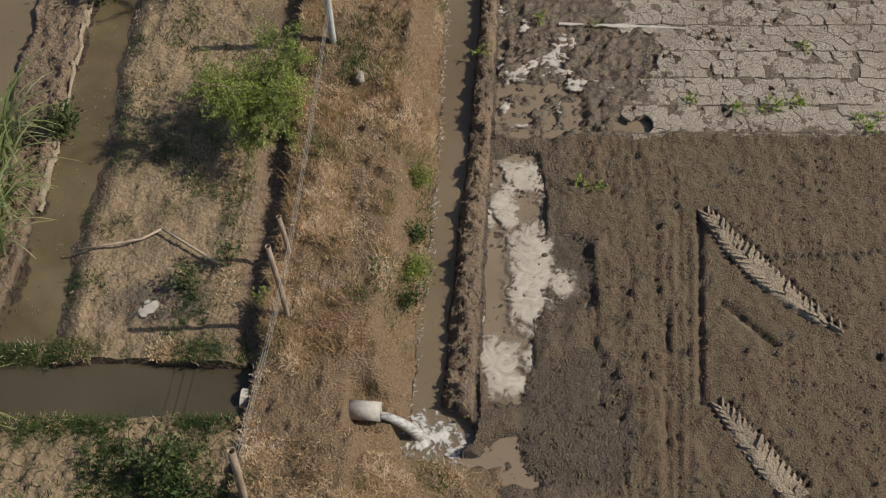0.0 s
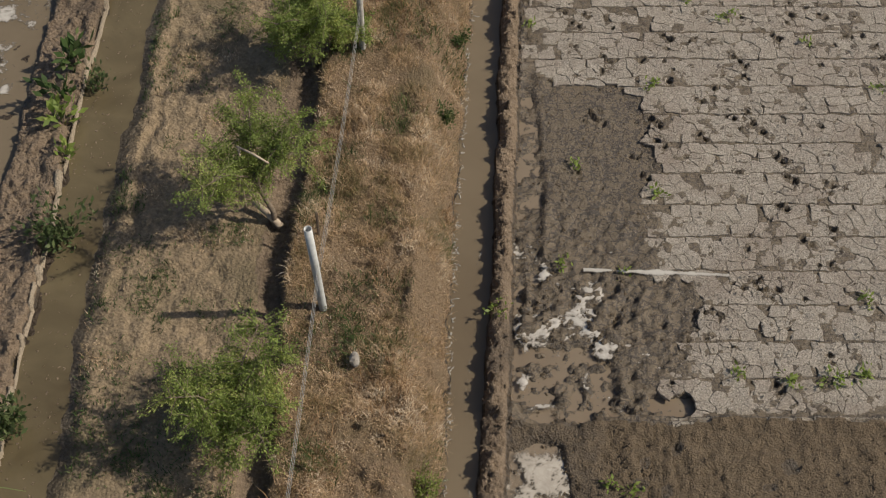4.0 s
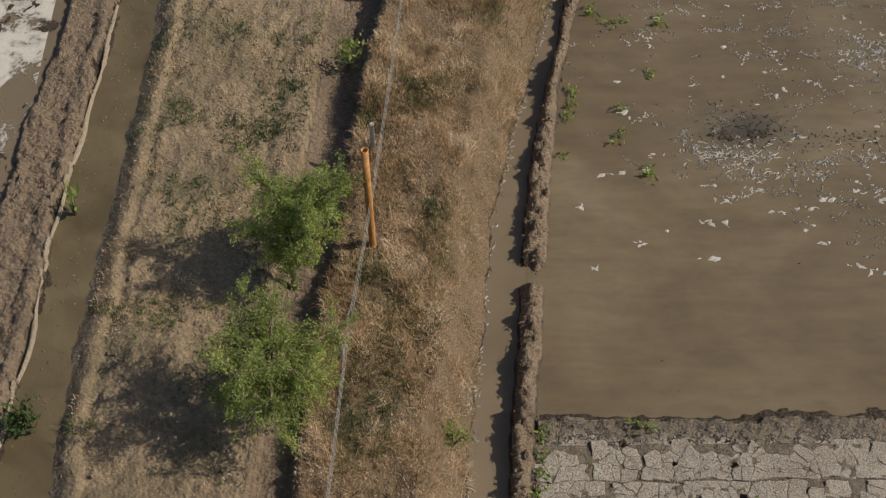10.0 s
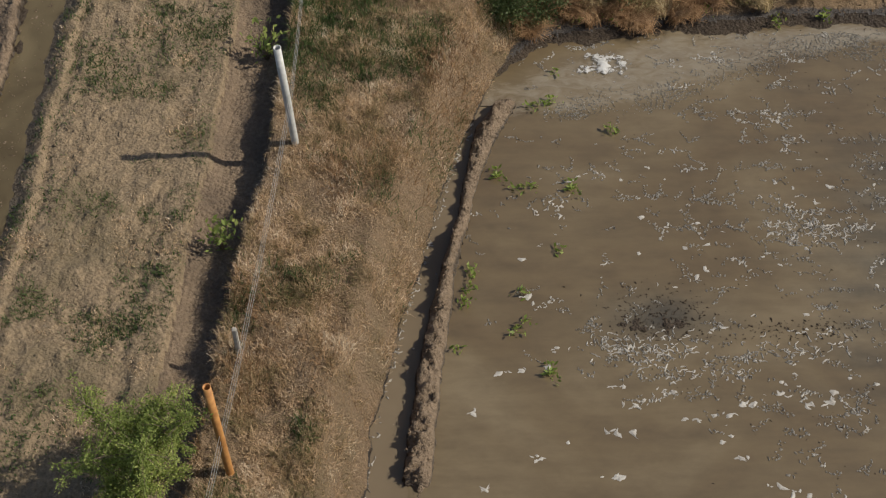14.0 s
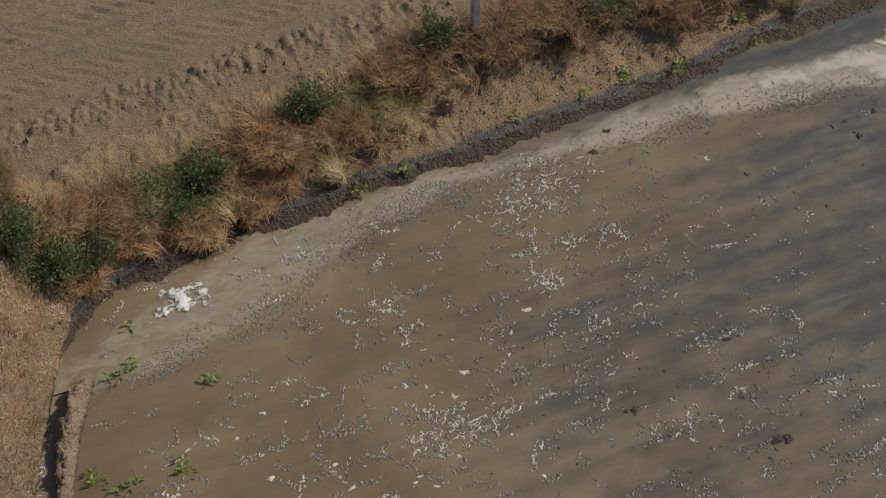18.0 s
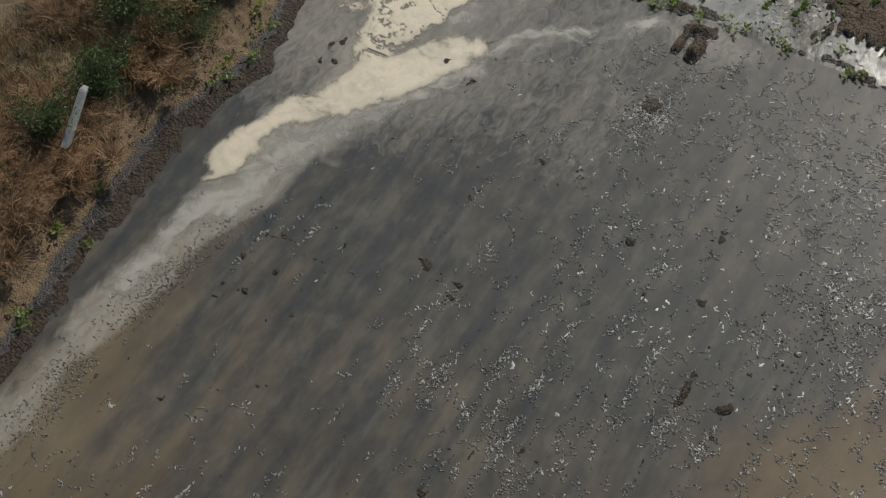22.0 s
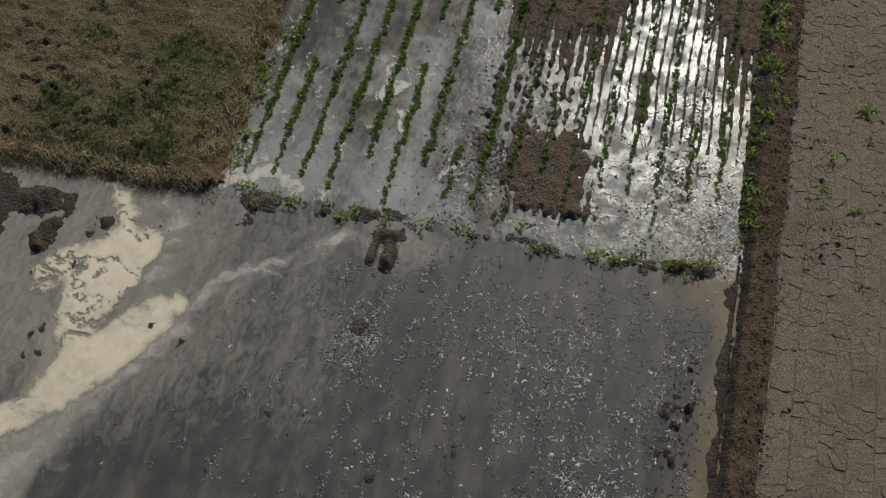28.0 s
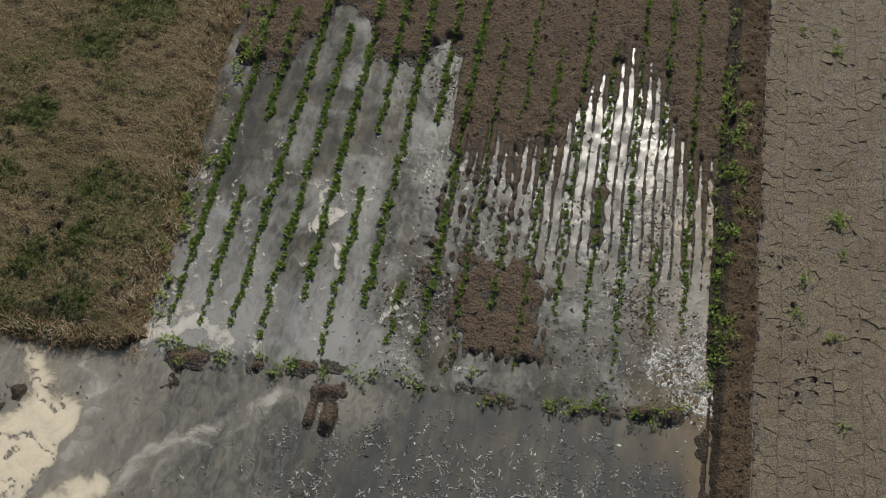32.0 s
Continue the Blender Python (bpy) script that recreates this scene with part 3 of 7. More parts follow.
    dn, dsouth, de = ns - yw, yw - south, 23.15 + 0.12 * n1 - xw
    inside = (dn > -0.4) & (dsouth > 0) & (xw > cl) & (de > -0.6) & (y > 23)
    rise_n = np.where(x > 15, 1.0, 0.7) + 0.25 * n1
    bed = -0.13 + 0.03 * n2 + 0.02 * n3
    # lines of clods left by sowing, nearly at the surface in the east
    ridges = step(0.25, 0.5, np.abs((y / 0.58 + 0.05 * n1) % 1 - 0.5))
    shallow = step(7.0, 13.0, x + 2 * n1) * step(25.2, 26.8, y + n1)
    bed = bed + shallow * (0.03 * ridges + 0.06 * step(0.45, 1.0, n2) * step(-0.2, 0.5, n1 + 0.25 * ridges))
    blob = np.exp(-(((x - 4.75) / 0.6) ** 2 + ((y - 29.1) / 0.42) ** 2) * 1.4)
    bed = bed + 0.10 * blob * (0.6 + 0.6 * n2) + 0.075 * np.exp(-(((x - 20.6) / 1.3) ** 2 + ((y - 24.6) / 0.35) ** 2)) * (0.4 + 0.9 * n2 + 0.9 * n3)
    bed = np.maximum(bed, -0.14 + 0.16 * step(rise_n, -0.25, dn) + 0.012 * n2 + 0.2 * cl_ * step(rise_n, 0.1, dn))
    bed = np.maximum(bed, -0.13 + 0.14 * step(0.35, 0.0, dsouth))
    for ix, iy, rx, ry, up_i in ISLANDS:
        bed = bed + up_i * np.exp(-(((x - ix) / rx) ** 2 + ((y - iy) / ry) ** 2)) * (0.9 + 0.5 * n2 + 3 * cl_)
    put(inside, 8, bed, 0.25 + 0.75 * step(0.03, -0.05, bed))
    # bund of clods along the eastern end of the pond, broken where water runs through
    gap = np.maximum.reduce([np.exp(-((y - c) / w) ** 2) for c, w in ((29.2, 0.42), (28.0, 0.14), (24.1, 0.25))])
    bx = 23.42 + 0.05 * np.sin(y * 0.9) + 0.06 * n1
    bund = 0.155 * np.exp(-((xw - bx) / 0.17) ** 2) * (1 - 0.95 * gap) * np.clip(0.5 + 0.5 * n2 + 0.6 * n1 + 6 * cl_, 0.1, 1.4) * step(30.7, 30.1, y)
    heap = (0.8 + 0.3 * n2 + 4 * cl_) * 0.22 * (np.exp(-(((x - 22.55) / 0.3) ** 4 + ((y - 29.7) / 0.13) ** 4)) + 0.8 * np.exp(-(((x - 22.6) / 0.28) ** 4 + ((y - 29.98) / 0.09) ** 4)) + 0.8 * np.exp(-(((x - 23.05) / 0.16) ** 2 + ((y - 29.8) / 0.3) ** 2))) + 0.12 * np.exp(-(((x - 21.1) / 0.25) ** 2 + ((y - 29.8) / 0.2) ** 2))
    spoil = 0.15 * np.exp(-(((x - 23.3) / 0.3) ** 2 + ((y - 32.2) / 0.7) ** 2)) * (0.8 + 0.5 * n2) + 0.12 * np.exp(-(((x - 23.35) / 0.22) ** 2 + ((y - 30.9) / 0.6) ** 2)) * np.clip(0.5 + 1.1 * n2, 0, 1.5)
    # crop field beyond, flooded in tongues between the rows
    furrow = np.cos((y - (x - 25) * 0.012 - 32.66) / 0.512 * 2 * np.pi)
    reach = line(y, [(23.9, 27.0), (24.05, 28.4), (24.25, 27.7), (24.5, 28.5), (24.8, 28.5), (24.95, 29.7), (25.3, 30.3), (25.75, 30.8), (26.1, 30.2), (26.7, 29.4), (26.8, 27.9), (27.0, 28.3), (27.4, 28.4), (27.6, 27.7), (28.1, 28.2), (28.8, 28.1), (28.92, 30.7), (29.25, 31.1),
                     (29.6, 30.6), (29.96, 30.2), (30.6, 30.7), (30.9, 31.8), (31.4, 32.2), (31.8, 31.0), (32.2, 29.9), (33.1, 29.8)])
    south_f = step(29.0, 28.6, y)
    comb = np.cos(2 * np.pi * (y - 0.012 * x) / 0.172 + 1.1 * n1)
    off = x - reach + 0.3 * n1 + 0.18 * n2
    rim = np.clip(off / (0.35 + 0.55 * south_f), -1.6 + 0.85 * south_f, 1.4)
    crop = -0.045 + 0.045 * rim + south_f * (0.052 * comb * step(25.0, 27.0, x) * step(1.1, 0.5, rim) + 0.012 * n2) + (1 - south_f) * (0.02 * furrow + 0.018 * n2) + 0.01 * n3 + 0.5 * cl_ * step(-0.6, 0.6, rim)
    crop = crop + step(0.5, 1.3, rim) * (0.045 + 0.025 * furrow)
    # churned mud that barely breaks the water, and a bare island
    churn = step(24.4, 25.2, x) * step(28.6, 27.6, x) * step(27.0, 27.5, y) * step(29.6, 28.8, y)
    crop = crop + churn * (0.012 + 0.05 * n2 + 0.03 * n3)
    box = np.maximum(np.abs(x - 25.05) / 1.05, np.abs(y - 27.42 - 0.1 * (x - 25)) / 0.8)
    isle = step(-0.15, 0.25, 1 - box + 0.22 * n2 + 0.14 * comb + 0.12 * n1) + 0.8 * step(0.0, 0.3, 1 - np.maximum(np.abs(x - 27.3) / 0.7, np.abs(y - 26.0) / 0.13) + 0.3 * n2)
    crop = np.maximum(crop, -0.12 + isle * (0.115 + 0.03 * n2 + 0.5 * cl_))
    put((de <= 0) & (y < crop_edge(x) + 0.05 * n1) & (yw > 23.95), 14, crop, 0.12 + 0.8 * step(0.012, -0.05, crop))
    m = (xw > 20) & (yw > 23.9) & (y < 33.4)
    h[m] = np.maximum(h, -0.12 + bund + heap + spoil)[m]
    lump = m & (bund + heap + spoil > 0.09)
    zone[lump & (zone == 8)] = 14
    wet[lump] = (0.7 * step(0.14, 0.09, bund + heap + spoil) + 0.12)[lump]
    # raised edge south of pond and crop field
    lev = np.exp(-((yw - 23.62) / 0.17) ** 2) * step(9, 14, x) + 0.35 * np.exp(-((yw - 23.85) / 0.1) ** 2)
    mm = (yw > 22.8) & (yw < 24.15) & (xw > rr)
    h[mm] = np.maximum(h, 0.10 * lev + 0.03 * n2 * lev + np.where(h > 0, h, -0.2))[mm]
    wet[:] = np.where((x > 15) & (yw > 23.4) & (yw < 23.9), 0.6, wet)
    ys_ = y + 0.35 * wob
    rdg = (x > 12) & (ys_ > 23.3 + 0.05 * n1) & (ys_ < 23.93 + 0.1 * step(23.6, 24.6, x))
    put(rdg, 16, -0.1 + 0.11 * step(24.0, 25.0, x) + (0.22 - 0.08 * step(24.0, 25.0, x)) * step(23.95, 23.74, ys_) - 0.06 * step(23.55, 23.3, ys_) + 0.025 * n2 + 0.8 * cl_, 0.75 * step(23.72, 23.85, ys_) + 0.2 * step(0, 0.6, n1))
    lost = (zone == 9) & (x > 12) & (yw > 23.7) & (y < 34)
    put(lost, 14, -0.03 + 0.03 * n2 + cl_, 0.5)
    # dry grass field in the north-east
    ee = (xw > 23.08 + 0.1 * n1 + 0.5 * step(33.5, 32.9, y)) & (yw > crop_edge(x) - 0.03)
    put(ee, 13, 0.20 + 0.05 * n1 + 0.025 * n2 + 0.9 * cl_ - 0.32 * step(0.8, 0.0, np.minimum(xw - 23.08, yw - crop_edge(x) + 0.05)) + 0.1 * np.exp(-((xw - 23.4) / 0.16) ** 2), 0.5 * step(0.3, 0.05, np.minimum(xw - 23.12, yw - crop_edge(x))))
    # north bank, then the ploughed field behind the bushes
    up = yw - ns
    up_h = y - north_shore(x) + 0.4 * wob0
    nb = (up > -0.05) & (xw > 2.2) & ~ee & (y > 33)
    put(nb, 11, 0.03 + 0.62 * step(0.1, 1.9, up_h) + (0.03 * n2 + 0.8 * cl_) * (0.3 + 0.7 * step(0.1, 0.5, up)), 0.95 * step(0.35, -0.05, up))
    # a berm of clods, a smooth wheel lane, a band of lug prints, then faint drill lines
    lane_v = y - 38.05 - 0.07 * (x - 6.5) + 0.05 * n1
    berm = np.exp(-((lane_v + 0.38) / 0.34) ** 4)
    lugs = sum(np.exp(-((lane_v - c) / 0.17) ** 2) for c in (0.58, 1.75))
    furn = 0.008 * np.sin(lane_v * 2 * np.pi / 0.33 + 0.8 * n1) * step(0.7, 1.0, lane_v) + 0.007 * n2 + 0.12 * cl_
    furn = furn + berm * (0.05 + 0.012 * n2 + 1.1 * cl_) - 0.03 * np.exp(-((lane_v - 0.14) / 0.1) ** 4) - 0.032 * lugs * step(-0.2, 0.5, np.sin((x + 1.3 * lane_v) * 2 * np.pi / 0.31 + 0.5 * n1))
    # wetness stripes paint the furrow shade that light along the lines leaves out
    put((up > 1.9) & (xw > 2.2) & ~ee & (y > 33), 12, 0.62 + furn + 0.02 * n1, 0.45 * step(0.5, 0.9, np.sin(lane_v * 2 * np.pi / 0.33 + 0.8 * n1) + 0.6 * n2) * step(0.7, 1.0, lane_v))
    # ridge between canal and field
    rc, rw = 0.5 * (cr + rr), np.maximum(0.5 * (rr - cr), 0.08)
    prof = np.clip(1 - ((xr - rc) / (rw * 1.12)) ** 2, 0, 1)
    cut = 1 - np.exp(-((y - 26.32) / 0.2) ** 4)
    rid = -0.14 + (0.27 + 0.07 * n1) * np.clip(prof, 0, 1) ** 0.4 * cut + (0.05 * n2 + 2.0 * cl_) * prof
    rid = np.where((xr > rc) & (y < 23.7), np.maximum(rid, 0.0 + 0.025 * n2 + 0.8 * cl_), rid)
    put((xr > cr - 0.02) & (xr < rr + 0.03) & (y < 33.25), 7, rid, 0.85 * step(0.45, 0.05, prof) + 0.3 * step(0.2, 0.6, n1) + 0.4 * step(17, 12, y))
    # feeder canal
    put((xw >= cl) & (xr <= cr) & (y < 33.6), 6, -0.22 + 0.02 * n2 + 0.16 * step(0.08, 0.0, np.minimum(xw - cl, cr - xr)), 1.0)
    pool = np.exp(-(((x + 0.08) / 0.5) ** 2 + ((y - 9.15) / 0.42) ** 2) * 1.2)
    h[:] = np.where((pool > 0.3) & (x > -0.6), np.minimum(h, -0.18), h)
    # grass bank
    t = (xw - sl) / np.maximum(cl - sl, 0.3)
    top = 0.78 + 0.10 * n1 + 0.04 * n2 + 0.8 * cl_ + 0.12 * step(24, 32, y)
    saddle = np.exp(-((y - 9.3) / 0.75) ** 4)
    top = top * (1 - 0.17 * saddle)
    cut_p = step(0.42, 0.26, np.abs(y - 9.24) + 0.05 * n2) * step(-1.27, -1.15, x)
    top = top * (1 - 0.62 * cut_p)
    bank = np.minimum(top, -0.04 + 0.9 * step(-0.05, 0.62, cl - xw) + 0.03 * n2)
    bank = 0.48 + (bank - 0.48) * np.where(t < 0.3, step(0.0, 0.12, xw - sl + 0.03), 1)
    put((xw > sl - 0.03) & (xw < cl) & (y < 36.6) & ~((xw > 2.3) & (up > 0.15)), 5, bank, 0.4 * step(0.06, 0.0, cl - xw))
    # the canal begins at the pool: closed bank south of it
    head = 8.66 + 0.12 * n1
    fill = -0.1 + (0.12 + 0.72 * step(0.75, -0.9, xw)) * step(0.12, -0.3, y - head) + 0.03 * n2 + 0.5 * cl_ * step(0.0, -0.2, y - head)
    put((y < head + 0.1) & (xw >= cl) & (xw < 0.75), 5, fill, 0.8 * step(-0.12, 0.05, y - head))
    side = (y < head) & (xw < cl) & (xw > cl - 0.8)
    h[side] = np.maximum(h, fill)[side]
    nwest = (xw > sl - 0.03) & (xw < 2.6) & (up > -0.1) & (y >= 33.5)
    put(nwest, 5, 0.85 + 0.05 * n2 + 0.08 * n1 - 0.75 * step(0.9, 0.0, (xw - 1.9) * 0 + cl - xw), 0.0)
    # drain, plot, left canal, dyke and far pond
    put((xw <= sl - 0.03) & (xw > dl - 0.12), 4, 0.50 - 0.08 * step(24, 29, y) + 0.02 * n2 + 0.12 * step(0.12, -0.1, xw - dl), 0.1)
    plot = 0.56 + 0.03 * n1 + 0.025 * n2 + 0.45 * cl_
    plot = plot + 0.02 * np.exp(-((xw - lr - 0.3) / 0.14) ** 2) - 0.05 * np.exp(-((xw - lr - 0.5) / 0.08) ** 2) * (y > 16) + 0.15 * np.exp(-((xw - dl + 0.28) / 0.15) ** 2)
    bars = np.abs((y - 10.6) / 5.2 % 1 - 0.5) * 5.2
    plot = plot + 0.05 * np.exp(-(bars / 0.15) ** 2) * (xw > dl - 1.2)
    put((xw <= dl - 0.1) & (xw > lr), 3, np.minimum(plot, 0.42 + 0.2 * step(-0.04, 0.5, xw - lr)), 0.75 * step(0.36, 0.12, xw - lr) + 0.12 * step(0.0, 0.7, n1))
    put((xw <= lr) & (xw > ll), 2, 0.33 + 0.02 * n2 + 0.15 * step(0.3, 0.05, xw - ll) * (0.5 + 0.5 * n1), 1.0)
    dyke = 0.50 + 0.05 * n1 + 0.02 * n2 + 1.0 * cl_ + 0.08 * np.exp(-((xw - ll + 0.1) / 0.12) ** 2)
    put((xw <= ll) & (xw > fp), 1, np.minimum(dyke, 0.36 + 0.3 * step(0, 0.3, xw - fp)), 0.85 * step(0.3, 0.0, xw - fp))
    put(xw <= fp, 0, 0.385 + 0.04 * n2 + 0.03 * n1, 1.0)
    # drain along the northern end of the plot
    nd = (yw > 35.75) & (yw < 36.3) & (xw < -0.6)
    put((yw > 35.6) & (xw < sl - 0.03), 12, 0.6 + furn - 0.05, 0.1)
    put(nd, 4, 0.46 + 0.02 * n2 + 0.14 * step(0.12, 0.0, np.minimum(yw - 35.75, 36.3 - yw)), 0.6)
    put((yw > 36.5) & (xw >= sl - 0.03) & (xw < 2.6), 12, 0.66 + furn, 0.0)
    # cross canal and the plot south of it
    yc = y + 0.06 * n1
    so = (yc < 9.12) & (xw < sl - 0.03)
    put(so, 15, np.minimum(0.58 + 0.05 * n1 + 0.03 * n2 + cl_, 0.36 + 0.3 * step(0, 0.15, 9.12 - yc)), 0.5 * step(0.2, 0.03, 9.12 - yc))
    xc = (yc >= 9.12) & (yc < 9.9) & (xw < -2.55)
    put(xc, 2, 0.30 + 0.02 * n2 + 0 * x, 1.0)
    sep_ = (yc >= 9.88) & (yc < 10.2) & (xw <= lr) & (xw > -8)
    put(sep_, 15, 0.34 + 0.02 * n2 + 0.6 * cl_ + 0.2 * step(0.0, 0.22, yc - 9.86), 0.35)
    # hoof prints and boot holes in the clay, wheel rut and tyre prints in the dark field
    hollow = np.exp(-(((x + 3.9) / 0.85) ** 2 + ((y - 10.85) / 0.45) ** 2))
    h[:] -= np.where(zone == 3, 0.05 * hollow, 0)
    wet[:] = np.where(zone == 3, np.maximum(wet, 0.85 * hollow), wet)
    return h, zone, wet


xs = np.concatenate([np.arange(-8.2, 9.5, 0.036), np.arange(9.5, 23.2, 0.062), np.arange(23.2, 31.8, 0.048), np.arange(31.8, 38, 0.062)])
ys = np.concatenate([np.arange(7.0, 24.0, 0.036), np.arange(24.0, 28.9, 0.034), np.arange(28.9, 44.0, 0.052)])
GX, GY = np.meshgrid(xs, ys)
GH, GZ, GW = land(GX, GY)
DAMP = GW.copy()
HOLES = []


def dent(cx, cy, r, deep, squash=1.0, turn=0.0):
    """Press a hole with a small rim into the land."""
    i0, i1 = np.searchsorted(xs, (cx - 3 * r, cx + 3 * r))
    j0, j1 = np.searchsorted(ys, (cy - 3 * r, cy + 3 * r))
    if i1 - i0 < 2 or j1 - j0 < 2:
        return
    dx, dy = GX[j0:j1, i0:i1] - cx, GY[j0:j1, i0:i1] - cy
    c, s = math.cos(turn), math.sin(turn)
    q = np.sqrt((c * dx + s * dy) ** 2 + ((c * dy - s * dx) / squash) ** 2) / r + 0.35 * fbm(GX[j0:j1, i0:i1] * 14, GY[j0:j1, i0:i1] * 14, 2, 19)
    GH[j0:j1, i0:i1] += -deep * step(1.1, 0.55, q) + 0.25 * deep * np.exp(-((q - 1.35) / 0.3) ** 2)
    GW[j0:j1, i0:i1] = np.maximum(GW[j0:j1, i0:i1], 0.8 * step(2.1, 0.7, q))
    HOLES.append((cx, cy, r))


hole_rng = random.Random(3)
# trails of hoof and boot prints over the clay
for x0, y0, x1, y1, n in ((4.2, 14.6, 4.9, 23.5, 44), (5.3, 14.6, 5.9, 22.5, 26), (2.1, 18.0, 2.6, 23.5, 26), (1.5, 20.5, 6.5, 22.6, 26), (3.0, 15.2, 7.5, 18.5, 22), (6.8, 19.0, 7.0, 23.7, 18),
                          (2.4, 14.9, 4.0, 16.4, 22), (2.8, 19.2, 5.2, 20.8, 14), (6.0, 16.5, 8.5, 22.0, 20), (24.0, 22.6, 27.0, 23.0, 16), (23.9, 22.9, 25.2, 22.3, 14), (30.6, 23.1, 31.2, 20.6, 14)):
    turn = math.atan2(y1 - y0, x1 - x0)
    for k in range(round(n * 0.36)):
        u = hole_rng.random()
        px, py = x0 + (x1 - x0) * u + hole_rng.gauss(0, 0.13), y0 + (y1 - y0) * u + hole_rng.gauss(0, 0.13)
        for j in range(hole_rng.choice((1, 1, 2, 3))):
            dent(px + hole_rng.gauss(0, 0.07), py + hole_rng.gauss(0, 0.07), hole_rng.uniform(0.04, 0.07), hole_rng.uniform(0.05, 0.11), hole_rng.uniform(0.35, 0.7), turn + hole_rng.gauss(0, 0.6))
for k in range(45):
    dent(hole_rng.uniform(1.4, 9), hole_rng.uniform(14.5, 23.8), hole_rng.uniform(0.03, 0.06), hole_rng.uniform(0.03, 0.07), hole_rng.uniform(0.6, 1), hole_rng.uniform(0, 3))
# single deep boot holes
for hx, hy in ((1.8, 22.35), (2.02, 22.0), (2.45, 23.5), (2.48, 21.2), (3.1, 21.1), (3.85, 23.2), (3.9, 22.75), (3.5, 21.7), (3.5, 20.65), (4.2, 20.5), (4.36, 19.95), (3.86, 19.5), (3.2, 19.35), (2.9, 18.7),
               (3.14, 19.85), (4.86, 19.55), (4.98, 19.05), (5.1, 18.65), (4.9, 18.1), (5.16, 17.45), (5.3, 21.7), (4.6, 21.2), (6.1, 22.8), (6.15, 22.2)):
    for j in range(hole_rng.choice((1, 2, 2))):
        dent(hx + 0.1 * j, hy - 0.1 * j, hole_rng.uniform(0.055, 0.08), 0.11, hole_rng.uniform(0.5, 0.75), hole_rng.uniform(1.0, 2.4))
for k in range(70):
    dent(hole_rng.uniform(2.0, 7.5), hole_rng.uniform(8, 14), hole_rng.uniform(0.05, 0.09), hole_rng.uniform(0.03, 0.06), hole_rng.uniform(0.5, 1), hole_rng.uniform(0, 3))
for k in range(40):
    dent(hole_rng.uniform(23.7, 26), hole_rng.uniform(34.5, 37.5), hole_rng.uniform(0.06, 0.12), 0.08, 0.6, hole_rng.uniform(0, 3))
# foot holes in the stubble field
for hx, hy in ((26.85, 37.99), (26.34, 37.69), (26.33, 37.15), (25.91, 37.48), (25.95, 37.19), (25.52, 37.21), (25.39, 36.78), (25.01, 37.17), (25.75, 37.94)):
    dent(hx, hy, 0.095, 0.12, 0.55, 1.9)
# wheel rut along the ploughed field
inrut = (GY > 9.6) & (GY < 12.9)
rut = GX - (3.48 + (GY - 9.76) * 0.103)
GH -= np.where(inrut, 0.09 * np.exp(-(rut / 0.045) ** 2), 0)
for off in (-0.16, -0.3, -0.45):
    GH -= np.where((GY > 8) & (GY < 12.6), 0.03 * np.exp(-((rut - off) / 0.04) ** 2), 0)

for off in (-0.62, -0.8, -1.15, -1.35, 1.2):
    GH -= np.where((GY > 7.6) & (GY < 13.6), 0.028 * step(0.0, 0.5, np.sin(GY * 2 * np.pi / 0.19 + 2 * off)) * np.exp(-((rut - off) / 0.05) ** 2), 0)


# a row of tread dots, a slot and long drag lines
for k in range(22):
    dent(4.55 + 0.125 * k, 12.02 + 0.01 * k, 0.045, 0.055, 0.7, 1.2)
    dent(4.6 + 0.14 * k, 9.95 - 0.012 * k, 0.035, 0.03, 0.7, 1.2)
slot_t = np.clip(((GX - 3.98) * 0.62 - (GY - 11.22) * 0.66) / 0.9056, -0.05, 0.9)
GH -= 0.1 * np.exp(-(((GX - 3.98 - 0.685 * slot_t) ** 2 + (GY - 11.22 + 0.729 * slot_t) ** 2) / 0.05**2))
drag = np.abs(fbm(GX * 5.0, GY * 0.55, 3, 199, 0.6))
GH -= np.where((GZ == 10) & (GX < 3.6) & (GX > 2.0), 0.035 * step(0.12, 0.0, drag), 0)


def track_point(u):
    """Centre, heading and half width of the turning wheel's print, u from 0 to 1 along it."""
    return 3.88 + 1.24 * u + 0.42 * u**3, 12.86 - 2.25 * u + 0.12 * u**3, 0.075 + 0.115 * math.sin(math.pi * min(1, u * 1.05))


TRACKS = [(0.0, 0.0, 1.0, 25), (-0.18, -3.3, 0.62, 15)]
for ox, oy, last, n_lugs in TRACKS:
    for k in range(n_lugs):
        u = (k + 0.3) / 25
        cx, cy, hw = track_point(u)
        dent(cx + ox + hw * 0.93 + 0.05, cy + oy + hw * 0.43 + 0.03, 0.045, 0.09, 0.8, 1.2)


def ground(x, y):
    i = np.clip(np.searchsorted(xs, x), 0, len(xs) - 1)
    j = np.clip(np.searchsorted(ys, y), 0, len(ys) - 1)
    return GH[j, i]


